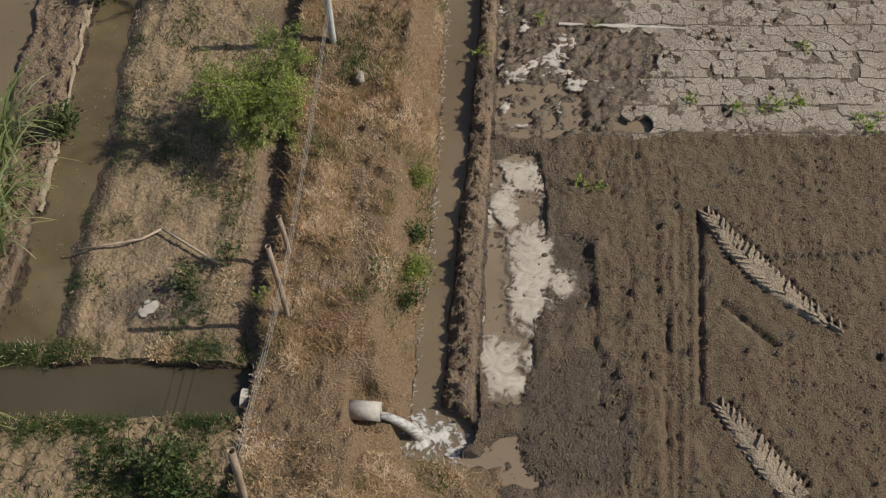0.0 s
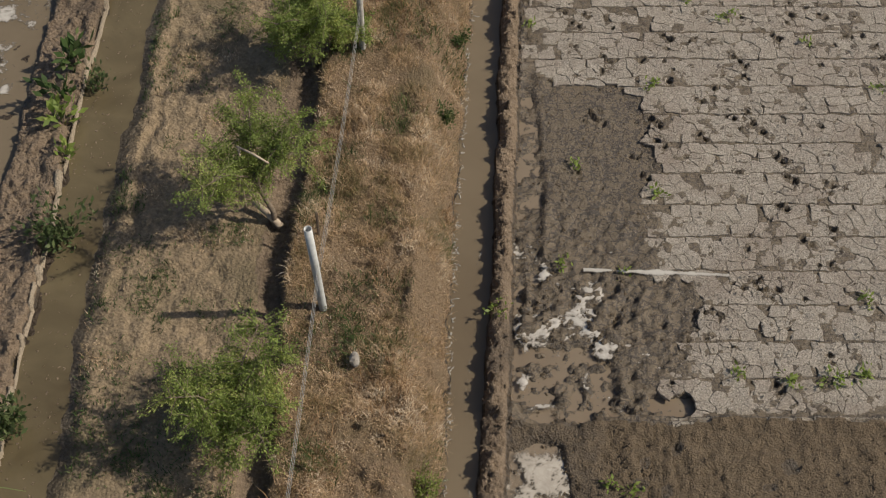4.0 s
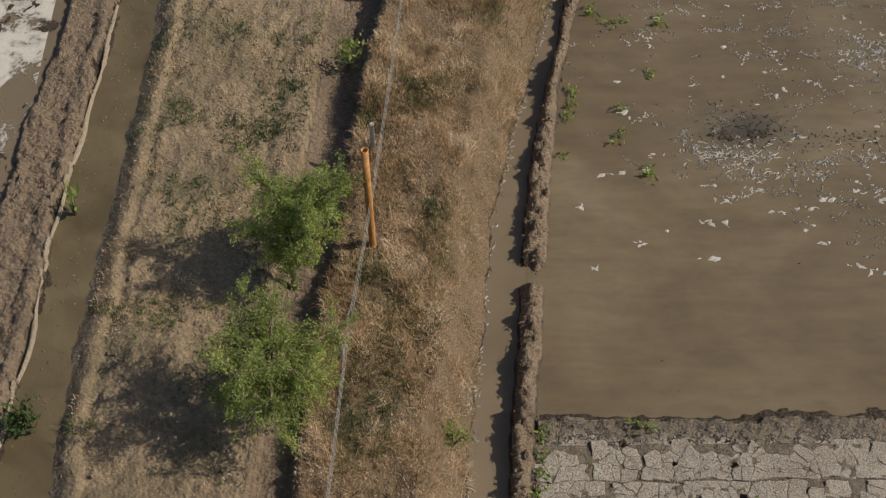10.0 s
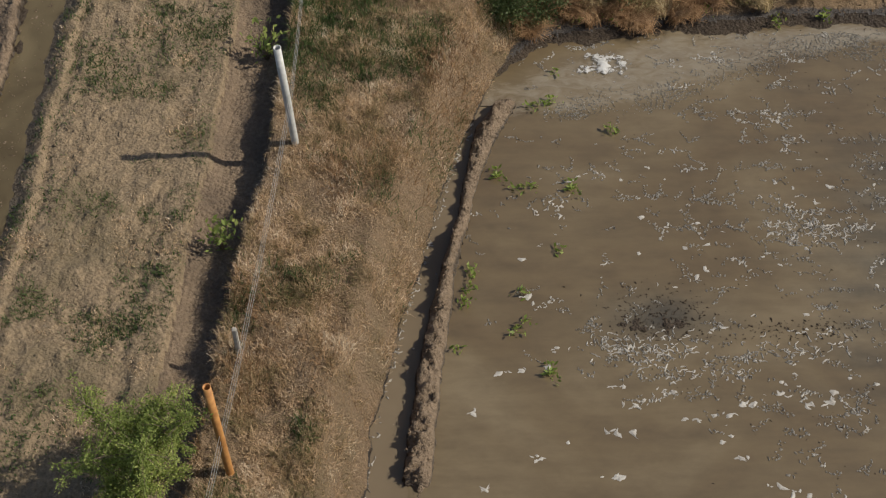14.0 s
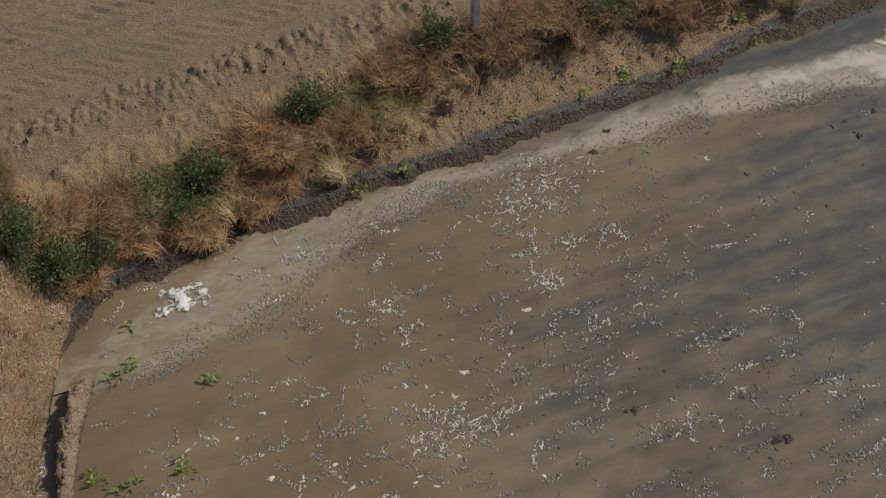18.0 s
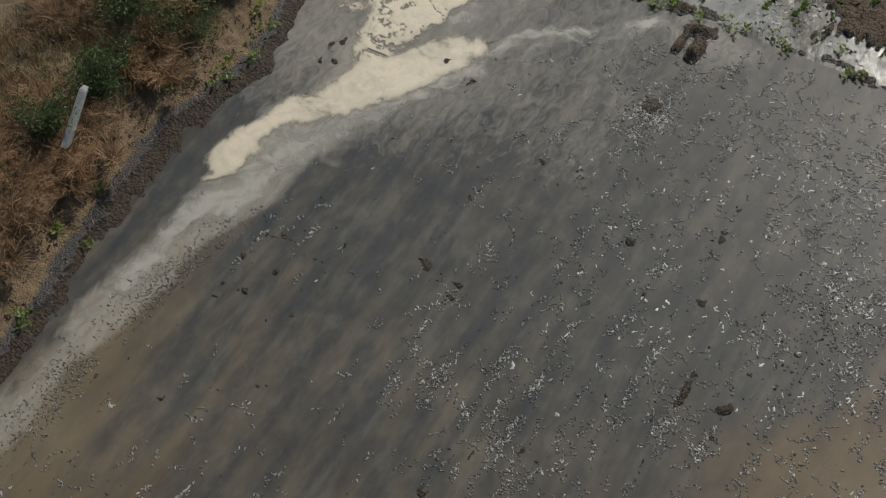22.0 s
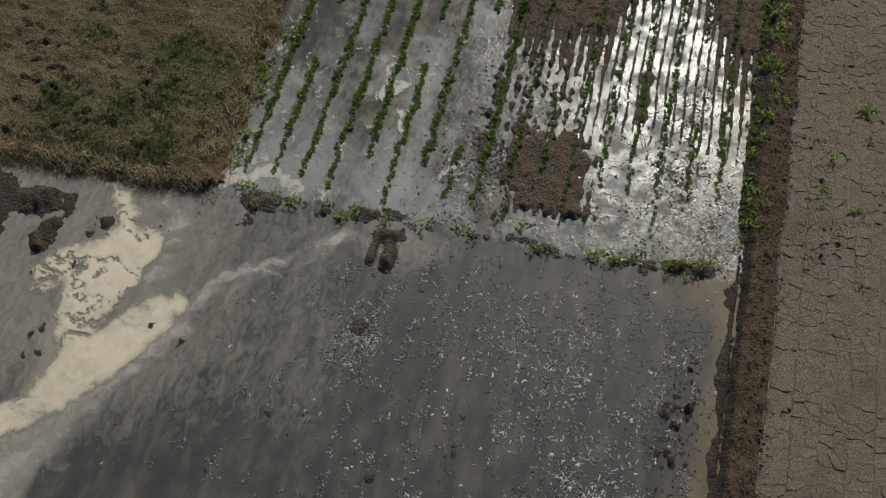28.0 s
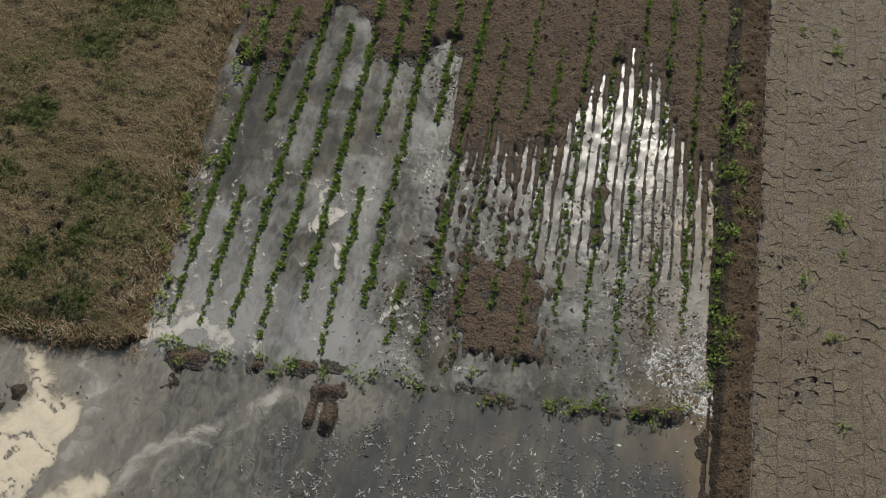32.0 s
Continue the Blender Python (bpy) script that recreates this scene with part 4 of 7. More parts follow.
LOOK = {
    "left_pond_bed": (M_MUD, "dark wet mud under the far flooded field"), "left_dyke": (M_RIDGE, "low crumbly earth dyke beside the brown canal"),
    "left_canal_bed": (M_MUD, "muddy bed of the narrow brown canal"), "garden_plot": (M_PLOT, "dry tan soil plot with scattered weeds"),
    "drain_ditch": (M_RIDGE, "narrow shaded drainage ditch with bare sides"), "grass_bank": (M_STRIP, "raised earth bank covered in dry straw"),
    "feeder_canal_bed": (M_MUD, "muddy bed of the feeder canal"), "mud_ridge": (M_RIDGE, "low clay ridge between canal and flooded field"),
    "pond_bed": (M_MUD, "dark wet mud of the flooded field"), "cracked_field": (M_CRACK, "pale cracked clay field with hoof prints"),
    "ploughed_field": (M_DARK, "dark damp ploughed field with wheel ruts"), "north_bank": (M_BANK, "sloping crumbly brown earth bank above the water"),
    "north_field": (M_NORTH, "dry brown ploughed field behind the bushes"), "east_dry_field": (M_EAST, "dry stubble field with faded grass"),
    "crop_field": (M_CROP, "half flooded brown soil with seedling rows"), "south_plot": (M_PLOT, "dry weedy plot beside the cross canal"), "field_ridge": (M_LEVEE, "low dark brown earth ridge beside the water")}
# clay under the crust darkened through wetness, as shade in the open gaps
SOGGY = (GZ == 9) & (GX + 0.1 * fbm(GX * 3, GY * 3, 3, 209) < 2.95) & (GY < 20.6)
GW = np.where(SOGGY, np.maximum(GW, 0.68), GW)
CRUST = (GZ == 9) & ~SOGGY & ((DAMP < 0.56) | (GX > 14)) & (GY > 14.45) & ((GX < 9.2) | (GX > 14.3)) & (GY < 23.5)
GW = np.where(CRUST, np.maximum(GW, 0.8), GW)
FIELD = {}
cz = GZ[:-1, :-1]
skip = (GX[:-1, :-1] > 10.5) & (GY[:-1, :-1] < 16.5)
index = np.arange(GX.size).reshape(GX.shape)
quads = np.stack([index[:-1, :-1], index[:-1, 1:], index[1:, 1:], index[1:, :-1]], -1)
for z, name in enumerate(ZONES):
    f = quads[(cz == z) & ~skip]
    used, inv = np.unique(f, return_inverse=True)
    verts = np.stack([GX.ravel()[used], GY.ravel()[used], GH.ravel()[used]], 1)
    mat, label = LOOK[name]
    me = mesh_np(name, verts, inv.reshape(-1, 4), mat)
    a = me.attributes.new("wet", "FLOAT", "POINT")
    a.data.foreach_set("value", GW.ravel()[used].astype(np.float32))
    FIELD[name] = thing(name, label, "ground", kind="structure", data=me)

# the land goes on to the horizon
far = [(-8.0, 7.1), (37.9, 7.1), (37.9, 43.9), (-8.0, 43.9)]
big = [(-900, -900), (900, -900), (900, 900), (-900, 900)]
vs = [(x, y, 0.0) for x, y in far] + [(x, y, -2.0) for x, y in big] + [(10.4, 7.1, 0.0), (10.4, 16.6, 0.0), (37.9, 16.6, 0.0)]
thing("ground", "dry brown farmland reaching to the horizon", "ground", kind="structure",
      data=mesh_np("ground", vs[:8], [(0, 4, 5, 1), (1, 5, 6, 2), (2, 6, 7, 3), (3, 7, 4, 0)], M_NORTH, False))
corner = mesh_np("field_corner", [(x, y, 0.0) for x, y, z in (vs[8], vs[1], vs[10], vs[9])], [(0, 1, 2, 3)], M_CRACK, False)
# flat corner darkened like the eastern clay, its sunward shade carried as wetness
corner.attributes.new("wet", "FLOAT", "POINT").data.foreach_set("value", np.full(4, 0.66, np.float32))
thing("field_corner", "pale cracked clay field away from the water", "ground", kind="structure", data=corner)


# ---- water ----
def sheet(name, label, outline, z, mat):
    bm = bmesh.new()
    bm.faces.new([bm.verts.new((x, y, z)) for x, y in outline])
    bmesh.ops.triangulate(bm, faces=bm.faces)
    me = bpy.data.meshes.new(name)
    bm.to_mesh(me)
    bm.free()
    me.materials.append(mat)
    return thing(name, label, "water", kind="structure", data=me)


yy = np.arange(8.0, 33.4, 0.6)
ridge_mid = [(0.5 * (canal_right(v) + ridge_right(v)), v) for v in yy]
sheet("canal_water", "silty brown water running in the feeder canal", [(canal_left(v) - 0.35, v) for v in yy] + ridge_mid[::-1], WATER - 0.003, M_CANAL)
AX, AY = np.meshgrid(np.arange(1.0, 33.5, 0.1), np.arange(23.7, 37.2, 0.08))
in_crop = (AX > 23.25) & (AY < crop_edge(AX) + 0.15)
in_pond = (AX <= 23.3) | in_crop | ((AY > 32.6) & (AX < 23.85) & ~in_crop)
in_pond &= (AX > 0.5 * (canal_right(AY) + ridge_right(AY)) - 0.12) | ((AY > 33.2) & (AX > canal_left(AY) - 0.5))
big = fbm(AX * 0.45, AY * 0.45, 4, 171)
dark = step(5.0, 12.5, AX + 1.8 * big) * step(26.0, 28.6, AY + 1.2 * big) * step(33.3, 32.0, AY - 0.05 * (AX - 9) + 0.5 * big)
brim = line(AX, [(10, 27.6), (14, 26.6), (16.6, 26.0), (18, 25.0), (19.6, 24.2), (23, 23.9)])
dark = np.maximum(dark, step(10, 15, AX + 1.5 * big) * step(-0.6, 0.8, AY - brim + 0.7 * big) * step(34.6, 33.6, AY + 0.4 * big))
dark = np.maximum(dark, step(8, 11, AX) * step(0.15, 0.5, AY - line(AX, [(3, 33.9), (8, 34.35), (13, 34.6), (18, 34.2), (23, 34)]) + 0.2 * big))
dark = np.maximum(dark, 1.0 * np.exp(-(((AX - 4.85) / 0.75) ** 2 + ((AY - 29.15) / 0.38) ** 2)))
dark = dark * (1 - 0.28 * step(17.5, 12.5, AX + big))
dark = dark * (1 - 0.6 * step(22.3, 23.0, AX + 0.3 * big) * step(25.6, 24.6, AY))
dark = dark * (1 - 0.75 * step(13, 16, AX) * step(24.55, 24.2, AY + 0.25 * big))
VEIL_N = [(3, 34.1), (4.4, 34.6), (5.7, 35.2), (8.5, 35.3), (10.5, 35.25), (12.2, 35.3), (14.5, 35.35), (16.1, 35.2), (18, 35.2), (19, 34.9), (21, 35.2), (23, 35)]
VEIL_S = [(3, 32.9), (3.8, 32.9), (5.07, 33.15), (7.4, 34.16), (8.9, 34.38), (10.4, 34.34), (13.2, 34.33), (15, 34.1), (17, 33.7), (18.4, 33.5), (20, 32.6), (21.2, 32.5), (23, 32.6)]
dark = np.clip(dark + step(4.5, 8, AX) * (0.16 * np.cos(2 * np.pi * AY / 0.58 + 1.5 * big) + 0.25 * fbm(AX * 1.6, AY * 2.4, 5, 195, 0.6)) * (1 - np.abs(2 * dark - 1) * 0.5), 0, 1.2)
swing = 0.16 * fbm(AX * 1.1, AY * 1.1, 5, 177, 0.6)
depth_v = np.minimum(line(AX, VEIL_N) - AY + swing, 1.6 * (AY - line(AX, VEIL_S) + swing))
film = np.clip(-0.25 + 2.6 * depth_v, -0.5, 0.8) * line(AX, [(3, 0.5), (7, 0.62), (10, 0.85), (14, 1.0), (20, 1.0), (21.6, 0.3), (23, 0.0)])
film = np.maximum(film, -0.35)
drift = 0.55 * np.exp(-((AX - line(AY, [(29.3, 23.2), (30.2, 22.5), (31.2, 22.0), (32.2, 21.4), (33, 20.8)]) + 0.4 * swing / 0.16 * 0.3) / 0.55) ** 2) * step(29.0, 30.4, AY) * step(33.6, 32.8, AY)
film = np.maximum(film, -0.3 + 1.1 * drift)
# milky film in the east, raised further to paint the reflected glow there
film = np.maximum(film, -0.35 + 0.7 * step(16.5, 20, AX) * step(28.5, 30.5, AY + 0.5 * big) + 0.3 * step(11, 15, AX) * step(31.5, 33.5, AY))
film = np.maximum(film, -0.35 + 0.95 * np.exp(-((AX - 22.9) / 0.9) ** 2 - ((AY - 29.6) / 1.5) ** 2))
# silt films, thickened further to paint sky reflection over the crop water
silty = 0.36 - 0.22 * step(26.5, 29.5, AX) - 0.25 * step(28.6, 27.6, AY) + 0.6 * fbm(AX * 0.9 + 1.5 * fbm(AX * 0.5, AY * 0.5, 4, 175), AY * 1.3, 5, 173, 0.6) + 0.45 * step(26.5, 24, AX) * step(28.5, 30, AY)
film = np.where(AX > 23.1, film + (silty - film) * step(23.1, 23.7, AX), film)
idx = np.arange(AX.size).reshape(AX.shape)
for name, label, inside_w, mat in (("pond_water", "muddy brown and grey water over the flooded field", in_pond & ~in_crop & (AX < 23.8), M_POND),
                                   ("crop_water", "shallow glinting water between the seedling rows", in_crop, M_CROPWATER)):
    q = np.stack([idx[:-1, :-1], idx[:-1, 1:], idx[1:, 1:], idx[1:, :-1]], -1)[inside_w[:-1, :-1]]
    used, inv = np.unique(q, return_inverse=True)
    me = mesh_np(name, np.stack([AX.ravel()[used], AY.ravel()[used], np.full(len(used), WATER)], 1), inv.reshape(-1, 4), mat)
    for key, val in (("silt", 1 - dark), ("film", film)):
        me.attributes.new(key, "FLOAT", "POINT").data.foreach_set("value", val.ravel()[used].astype(np.float32))
    thing(name, label, "water", kind="structure", data=me)
sheet("puddle", "shallow muddy puddles beside the canal ridge", [(0.5 * (canal_right(v) + ridge_right(v)), v) for v in yy if v < 23.7] + [(7, 23.6), (7, 8.0)], WATER - 0.004, M_PUDDLE)
yl = np.arange(7.0, 38, 1.0)
sheet("left_canal_water", "shallow brown water in the narrow canal", [(lcanal_left(v) - 0.15, v) for v in yl if v > 9.9] + [(lcanal_right(v) + 0.1, v) for v in yl[::-1] if v > 9.9], LWATER, M_LCANAL)
sheet("cross_canal_water", "still brown water in the cross canal", [(-8.2, 9.0), (-2.5, 9.0), (-2.5, 9.98), (-8.2, 9.98)], LWATER - 0.006, M_XCANAL)
sheet("far_pond_water", "shallow water on the far flooded field", [(far_pond(v) + 0.2, v) for v in yl] + [(-12, 37), (-12, 7)], LWATER - 0.02, M_CANAL)


# ---- foam and scum lying on the water ----
def floating(name, label, box, res, keep, z, mat, lift=0.004, soft=0.15):
    """A thin film where keep(x, y) > 0; its mesh carries how thick it lies."""
    ax, ay = np.arange(box[0], box[1], res), np.arange(box[2], box[3], res)
    X, Y = np.meshgrid(ax, ay)
    K = keep(X, Y) / soft
    F = K > -1.2
    cell = F[:-1, :-1] | F[1:, 1:] | F[:-1, 1:] | F[1:, :-1]
    idx = np.arange(X.size).reshape(X.shape)
    q = np.stack([idx[:-1, :-1], idx[:-1, 1:], idx[1:, 1:], idx[1:, :-1]], -1)[cell]
    used, inv = np.unique(q, return_inverse=True)
    k = np.clip(K.ravel()[used], -2, 2)
    me = mesh_np(name, np.stack([X.ravel()[used], Y.ravel()[used], z + 0.004 + lift * step(-1.2, 2, k)], 1), inv.reshape(-1, 4), mat)
    me.attributes.new("thick", "FLOAT", "POINT").data.foreach_set("value", k.astype(np.float32))
    return thing(name, label, "foam", kind="stuff", data=me)


def stroke(u, v, points):
    """How far inside a soft stroke each place lies: points along it with the half width there."""
    best = np.full(u.shape, -9.0)
    for (ax, ay, ar), (bx, by, br_) in zip(points, points[1:]):
        dx, dy = bx - ax, by - ay
        t = np.clip(((u - ax) * dx + (v - ay) * dy) / (dx * dx + dy * dy), 0, 1)
        best = np.maximum(best, ar + (br_ - ar) * t - np.hypot(u - ax - t * dx, v - ay - t * dy))
    return best


def scum_east(x, y):
    # a curd tongue along the north shore that hooks back, and a marbled lobe in the corner
    wx, wy = fbm(x * 0.9, y * 0.9, 5, 3, 0.6), fbm(x * 0.9, y * 0.9, 5, 4, 0.6)
    u, v = x + 0.22 * wx, y + 0.22 * wy
    tongue = stroke(u, v, [(16.5, 35.1, 0.12), (17.0, 35.0, 0.36), (17.9, 34.7, 0.32), (18.7, 34.3, 0.42), (19.5, 33.82, 0.5), (20.3, 33.28, 0.46), (20.9, 32.95, 0.26)])
    lobe = stroke(u, v, [(19.4, 34.1, 0.2), (20.4, 34.3, 0.42), (21.2, 34.3, 0.75), (21.8, 34.0, 0.6), (22.4, 34.15, 0.2), (23.0, 34.7, 0.14)])
    lobe = np.maximum(lobe, stroke(u, v, [(20.9, 35.3, 0.3), (21.3, 34.9, 0.35)]))
    curl_ = fbm(x * 1.2 + 1.8 * wy, y * 1.2 - 1.8 * wx, 5, 51, 0.55)
    rift = np.abs(fbm(x * 1.1 + 1.6 * wx, y * 1.1 + 1.6 * wy, 5, 53, 0.55))
    lobe = np.minimum(lobe, 1.1 * (rift - 0.07)) + 0.04 * curl_
    return np.minimum(np.maximum(1.2 * tongue, 1.0 * lobe) + 0.03 * curl_, 0.2 + 0.12 * curl_)


def scum_veil(x, y):
    # thinner milk drawn out south of the curd
    wx, wy = fbm(x * 0.9, y * 0.9, 5, 3, 0.6), fbm(x * 0.9, y * 0.9, 5, 4, 0.6)
    u, v = x + 0.3 * wx, y + 0.3 * wy
    milk = stroke(u, v, [(14.2, 34.75, 0.3), (15.5, 34.65, 0.4), (17.0, 34.45, 0.5), (18.5, 33.85, 0.5), (19.6, 33.3, 0.55), (20.6, 32.8, 0.4)])
    grey_ = stroke(u, v, [(20.8, 33.4, 0.5), (22.0, 33.2, 0.5), (22.9, 33.7, 0.4)]) - 0.1
    arm = stroke(u, v, [(20.9, 32.75, 0.12), (21.45, 32.5, 0.14), (21.85, 32.1, 0.16), (21.9, 31.5, 0.08)])
    strand = fbm((u + v) * 2.6, (u - v) * 0.5, 5, 57, 0.6)
    far = stroke(u, v, [(21.2, 32.2, 0.3), (22.2, 31.6, 0.5), (22.8, 30.7, 0.45), (23.0, 30.3, 0.25)]) - 0.26 + 0.36 * strand
    return np.minimum(np.maximum.reduce([0.55 * milk + 0.06 * strand, 0.5 * grey_ + 0.12 * strand - 0.03, 1.6 * arm, 0.6 * far]), 0.16 + 0.08 * strand)


floating("scum_veil", "thin milky foam veil drawn out over the pond", (13.5, 23.3, 29.6, 35.8), 0.035, scum_veil, WATER, M_VEIL, 0.003, 0.16)
floating("scum", "thick cream-coloured scum drifting on the pond", (13.5, 23.3, 32.2, 35.8), 0.03, scum_east, WATER + 0.004, M_SCUM, 0.006, 0.19)
floating("streak_foam", "thin white foam streak down the canal", (-0.6, 2.6, 9.8, 33.2), 0.02, lambda x, y: -0.015 + 0.04 * fbm(x * 3, y * 1.4, 5, 62) - np.abs(x - canal_left(y) - (canal_right(y) - canal_left(y)) * (0.62 + 0.16 * np.sin(y * 1.1) + 0.1 * fbm(x * 0, y * 1.5, 3, 63))), WATER, M_FILM, 0.002, 0.05)


def curls(name, label, spots, mat, length, width, along=0.5, seed=1, z=0.0):
    """Small crooked foam curls: six stations, raised along the middle."""
    g = np.random.default_rng(seed)
    n = len(spots)
    L = np.exp(g.uniform(math.log(length[0]), math.log(length[1]), n))
    W = g.uniform(width[0], width[1], n)
    head = np.where(g.random(n) < along, g.normal(0.1, 0.5, n), g.uniform(0, 2 * np.pi, n))
    turn = g.normal(0, 0.75, (n, 6)).cumsum(1)
    px, py = np.zeros((n, 6)), np.zeros((n, 6))
    for k in range(1, 6):
        px[:, k] = px[:, k - 1] + np.cos(head + turn[:, k]) * L / 5
        py[:, k] = py[:, k - 1] + np.sin(head + turn[:, k]) * L / 5
    a = head[:, None] + turn
    w = W[:, None] * g.uniform(0.35, 1.3, (n, 6)) * np.array([0.4, 1, 1.1, 1, 0.9, 0.3])
    V = np.zeros((n, 6, 3, 3))
    x0, y0 = spots[:, :1] + px, spots[:, 1:] + py
    for j, o in enumerate((-1, 0, 1)):
        V[:, :, j, 0], V[:, :, j, 1] = x0 - o * w * np.sin(a), y0 + o * w * np.cos(a)
        V[:, :, j, 2] = z + (0.012 if o == 0 else 0.001)
    b = np.arange(n)[:, None] * 18
    F = np.concatenate([b + [3 * k + j, 3 * k + j + 1, 3 * k + j + 4, 3 * k + j + 3] for k in range(5) for j in (0, 1)])
    return thing(name, label, "foam", kind="stuff", data=mesh_np(name, V.reshape(-1, 3), F, mat))


def scraps(name, label, spots, mat, z, size, dome=0.3, along=0.0, seed=1):
    """Many small ragged flakes with a raised middle, eight rim points each."""
    g = np.random.default_rng(seed)
    n = len(spots)
    s = np.exp(g.uniform(math.log(size[0]), math.log(size[1]), n))
    a0 = np.where(g.random(n) < along, g.normal(0, 0.35, n), g.uniform(0, 2 * np.pi, n))
    thin = g.uniform(0.18, 0.75, n)
    ang = np.arange(8) / 8 * 2 * np.pi
    rad = g.uniform(0.3, 1.15, (n, 8)) * s[:, None]
    px, py = rad * np.cos(ang), rad * np.sin(ang) * thin[:, None]
    bend = 0.9 * px * px / s[:, None] * g.normal(0, 0.5, n)[:, None]
    py = py + bend
    V = np.zeros((n, 9, 3))
    c, t = np.cos(a0)[:, None], np.sin(a0)[:, None]
    V[:, :8, 0], V[:, :8, 1] = spots[:, :1] + c * px - t * py, spots[:, 1:] + t * px + c * py
    V[:, 8, :2] = spots
    base = np.broadcast_to(np.asarray(z, float), (n,))
    V[:, :8, 2], V[:, 8, 2] = (base + 0.003)[:, None], base + 0.006 + dome * s * thin
    b = np.arange(n)[:, None] * 9
    F = np.concatenate([b + [k, (k + 1) % 8, 8] for k in range(8)])
    return thing(name, label, "debris", kind="stuff", data=mesh_np(name, V.reshape(-1, 3), F, mat, False))


def scatter(n, box, dens, seed):
    g = np.random.default_rng(seed)
    x, y = g.uniform(box[0], box[1], n), g.uniform(box[2], box[3], n)
    k = g.random(n) < dens(x, y)
    return np.stack([x[k], y[k]], 1)


pond_in = lambda x, y: (y > 24.0) & (y < north_shore(x) - 0.25) & (x > np.maximum(ridge_right(y) + 0.1, 1.5)) & (x < 23.0)
den = lambda x, y: pond_in(x, y) * (1 - 0.8 * step(10, 13, x) * step(29.6, 31.8, y + 0.5 * fbm(x * 0.6, y * 0.6, 3, 72))) * np.clip(0.25 + 0.55 * fbm(x * 0.5, y * 1.6, 4, 71) + 0.35 * step(3.5, 8, x) + 0.25 * step(15, 20, x) * step(31, 27, y), 0.02, 1) * step(1.5, 4.5, x + (y - 24) * 0.4)
g2 = np.random.default_rng(91)
west = lambda x, y: pond_in(x, y) * step(26.8, 28.2, y + 0.12 * x - 0.6) * np.clip(0.15 + 0.9 * fbm(x * 0.7, y * 1.5, 4, 73) + 0.25 * step(3, 6, x), 0.03, 1) * step(14, 9, x)
lines_ = lambda x, y: 0.35 + 0.65 * step(0.2, 0.5, np.abs((y / 0.58 + 0.05 * fbm(x * 0.9, y * 0.9, 4, 1)) % 1 - 0.5))
heart = scatter(76000, (1.5, 24, 24, 35), lambda x, y: np.maximum(den(x, y) * 0.8 * lines_(x, y) * step(26.6, 27.6, y + 0.45 * (x - 6)), west(x, y) * (0.12 + 0.2 * step(4.5, 6.5, x))) * np.clip(0.35 + 0.8 * fbm(x * 2.4, y * 3, 4, 77), 0.02, 1), 11)
def chains(starts, seed, most=11, stride=0.032):
    """Wandering strings of crumbs that grow from each start, mostly along the old sowing lines."""
    g = np.random.default_rng(seed)
    n = len(starts)
    head = np.where(g.random(n) < 0.75, g.normal(0, 0.25, n) + np.pi * (g.random(n) < 0.5), g.uniform(0, 2 * np.pi, n))
    left = g.integers(2, most, n)
    p, out = starts.copy(), [starts]
    for k in range(1, most):
        head = head + g.normal(0, 0.35, n)
        p = p + np.stack([np.cos(head), np.sin(head)], 1) * (stride * g.uniform(0.5, 1.4, n))[:, None]
        out.append(p[left > k] + g.normal(0, 0.012, (int((left > k).sum()), 2)))
    return np.concatenate(out)


snap = heart[g2.random(len(heart)) < 0.6]
lane_y = np.round(snap[:, 1] / 0.29) * 0.29
snap[:, 1] = np.where(g2.random(len(snap)) < 0.75, lane_y + g2.normal(0, 0.035, len(snap)), snap[:, 1])
heart = snap
many = chains(heart, 92)
curls("foam_scraps", "small crooked pale foam crumbs caught on flooded clods", many, M_CURL, (0.022, 0.07), (0.006, 0.014), 0.6, 11, WATER)
curls("foam_strings", "pale foam strings caught on flooded stubble", chains(heart[::9], 93, 14, 0.035), M_FOAM, (0.03, 0.09), (0.007, 0.016), 0.4, 23, WATER)
scraps("stubble_crumbs", "dark stubble crumbs under the foam", many[::4] + g2.normal(0, 1, many[::4].shape) * (0.05, 0.035), M_MUD, WATER, (0.005, 0.022), 0.5, 0.5, 13)
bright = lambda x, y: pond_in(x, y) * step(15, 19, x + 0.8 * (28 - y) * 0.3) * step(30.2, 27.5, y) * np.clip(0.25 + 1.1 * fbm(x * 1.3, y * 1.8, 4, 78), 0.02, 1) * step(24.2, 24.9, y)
# whiter than the other foam, to paint glints towards the sun's reflection
curls("glint_foam", "foam curls over stubble with sun glints painted white", scatter(5500, (14, 23.1, 24.1, 30.5), lambda x, y: bright(x, y) * np.clip(0.2 + 1.6 * fbm(x * 2.2, y * 2.6, 3, 80), 0, 1), 22), M_BRIGHT, (0.035, 0.11), (0.008, 0.018), 0.4, 22, WATER)
flecks = lambda x, y: step(0.55, 0.05, np.abs(y - line(x, VEIL_S) - 0.12)) * step(-0.1, 0.05, y - line(x, VEIL_S) + 0.1 * fbm(x, y, 3, 8)) * np.clip(0.5 + 0.8 * fbm(x * 1.5, y * 1.5, 4, 61), 0.1, 1) * step(16.5, 14, x)
curls("foam_flecks", "fine pale foam flecks drifting along the shore", scatter(42000, (3.4, 16.5, 32.6, 35.2), flecks, 17), M_CURL, (0.015, 0.045), (0.004, 0.008), 0.1, 17, WATER)
crop_in = lambda x, y: (ground(x, y) < WATER - 0.005) * np.clip(0.4 + 0.8 * fbm(x * 0.8, y * 0.8, 4, 75), 0.05, 1)
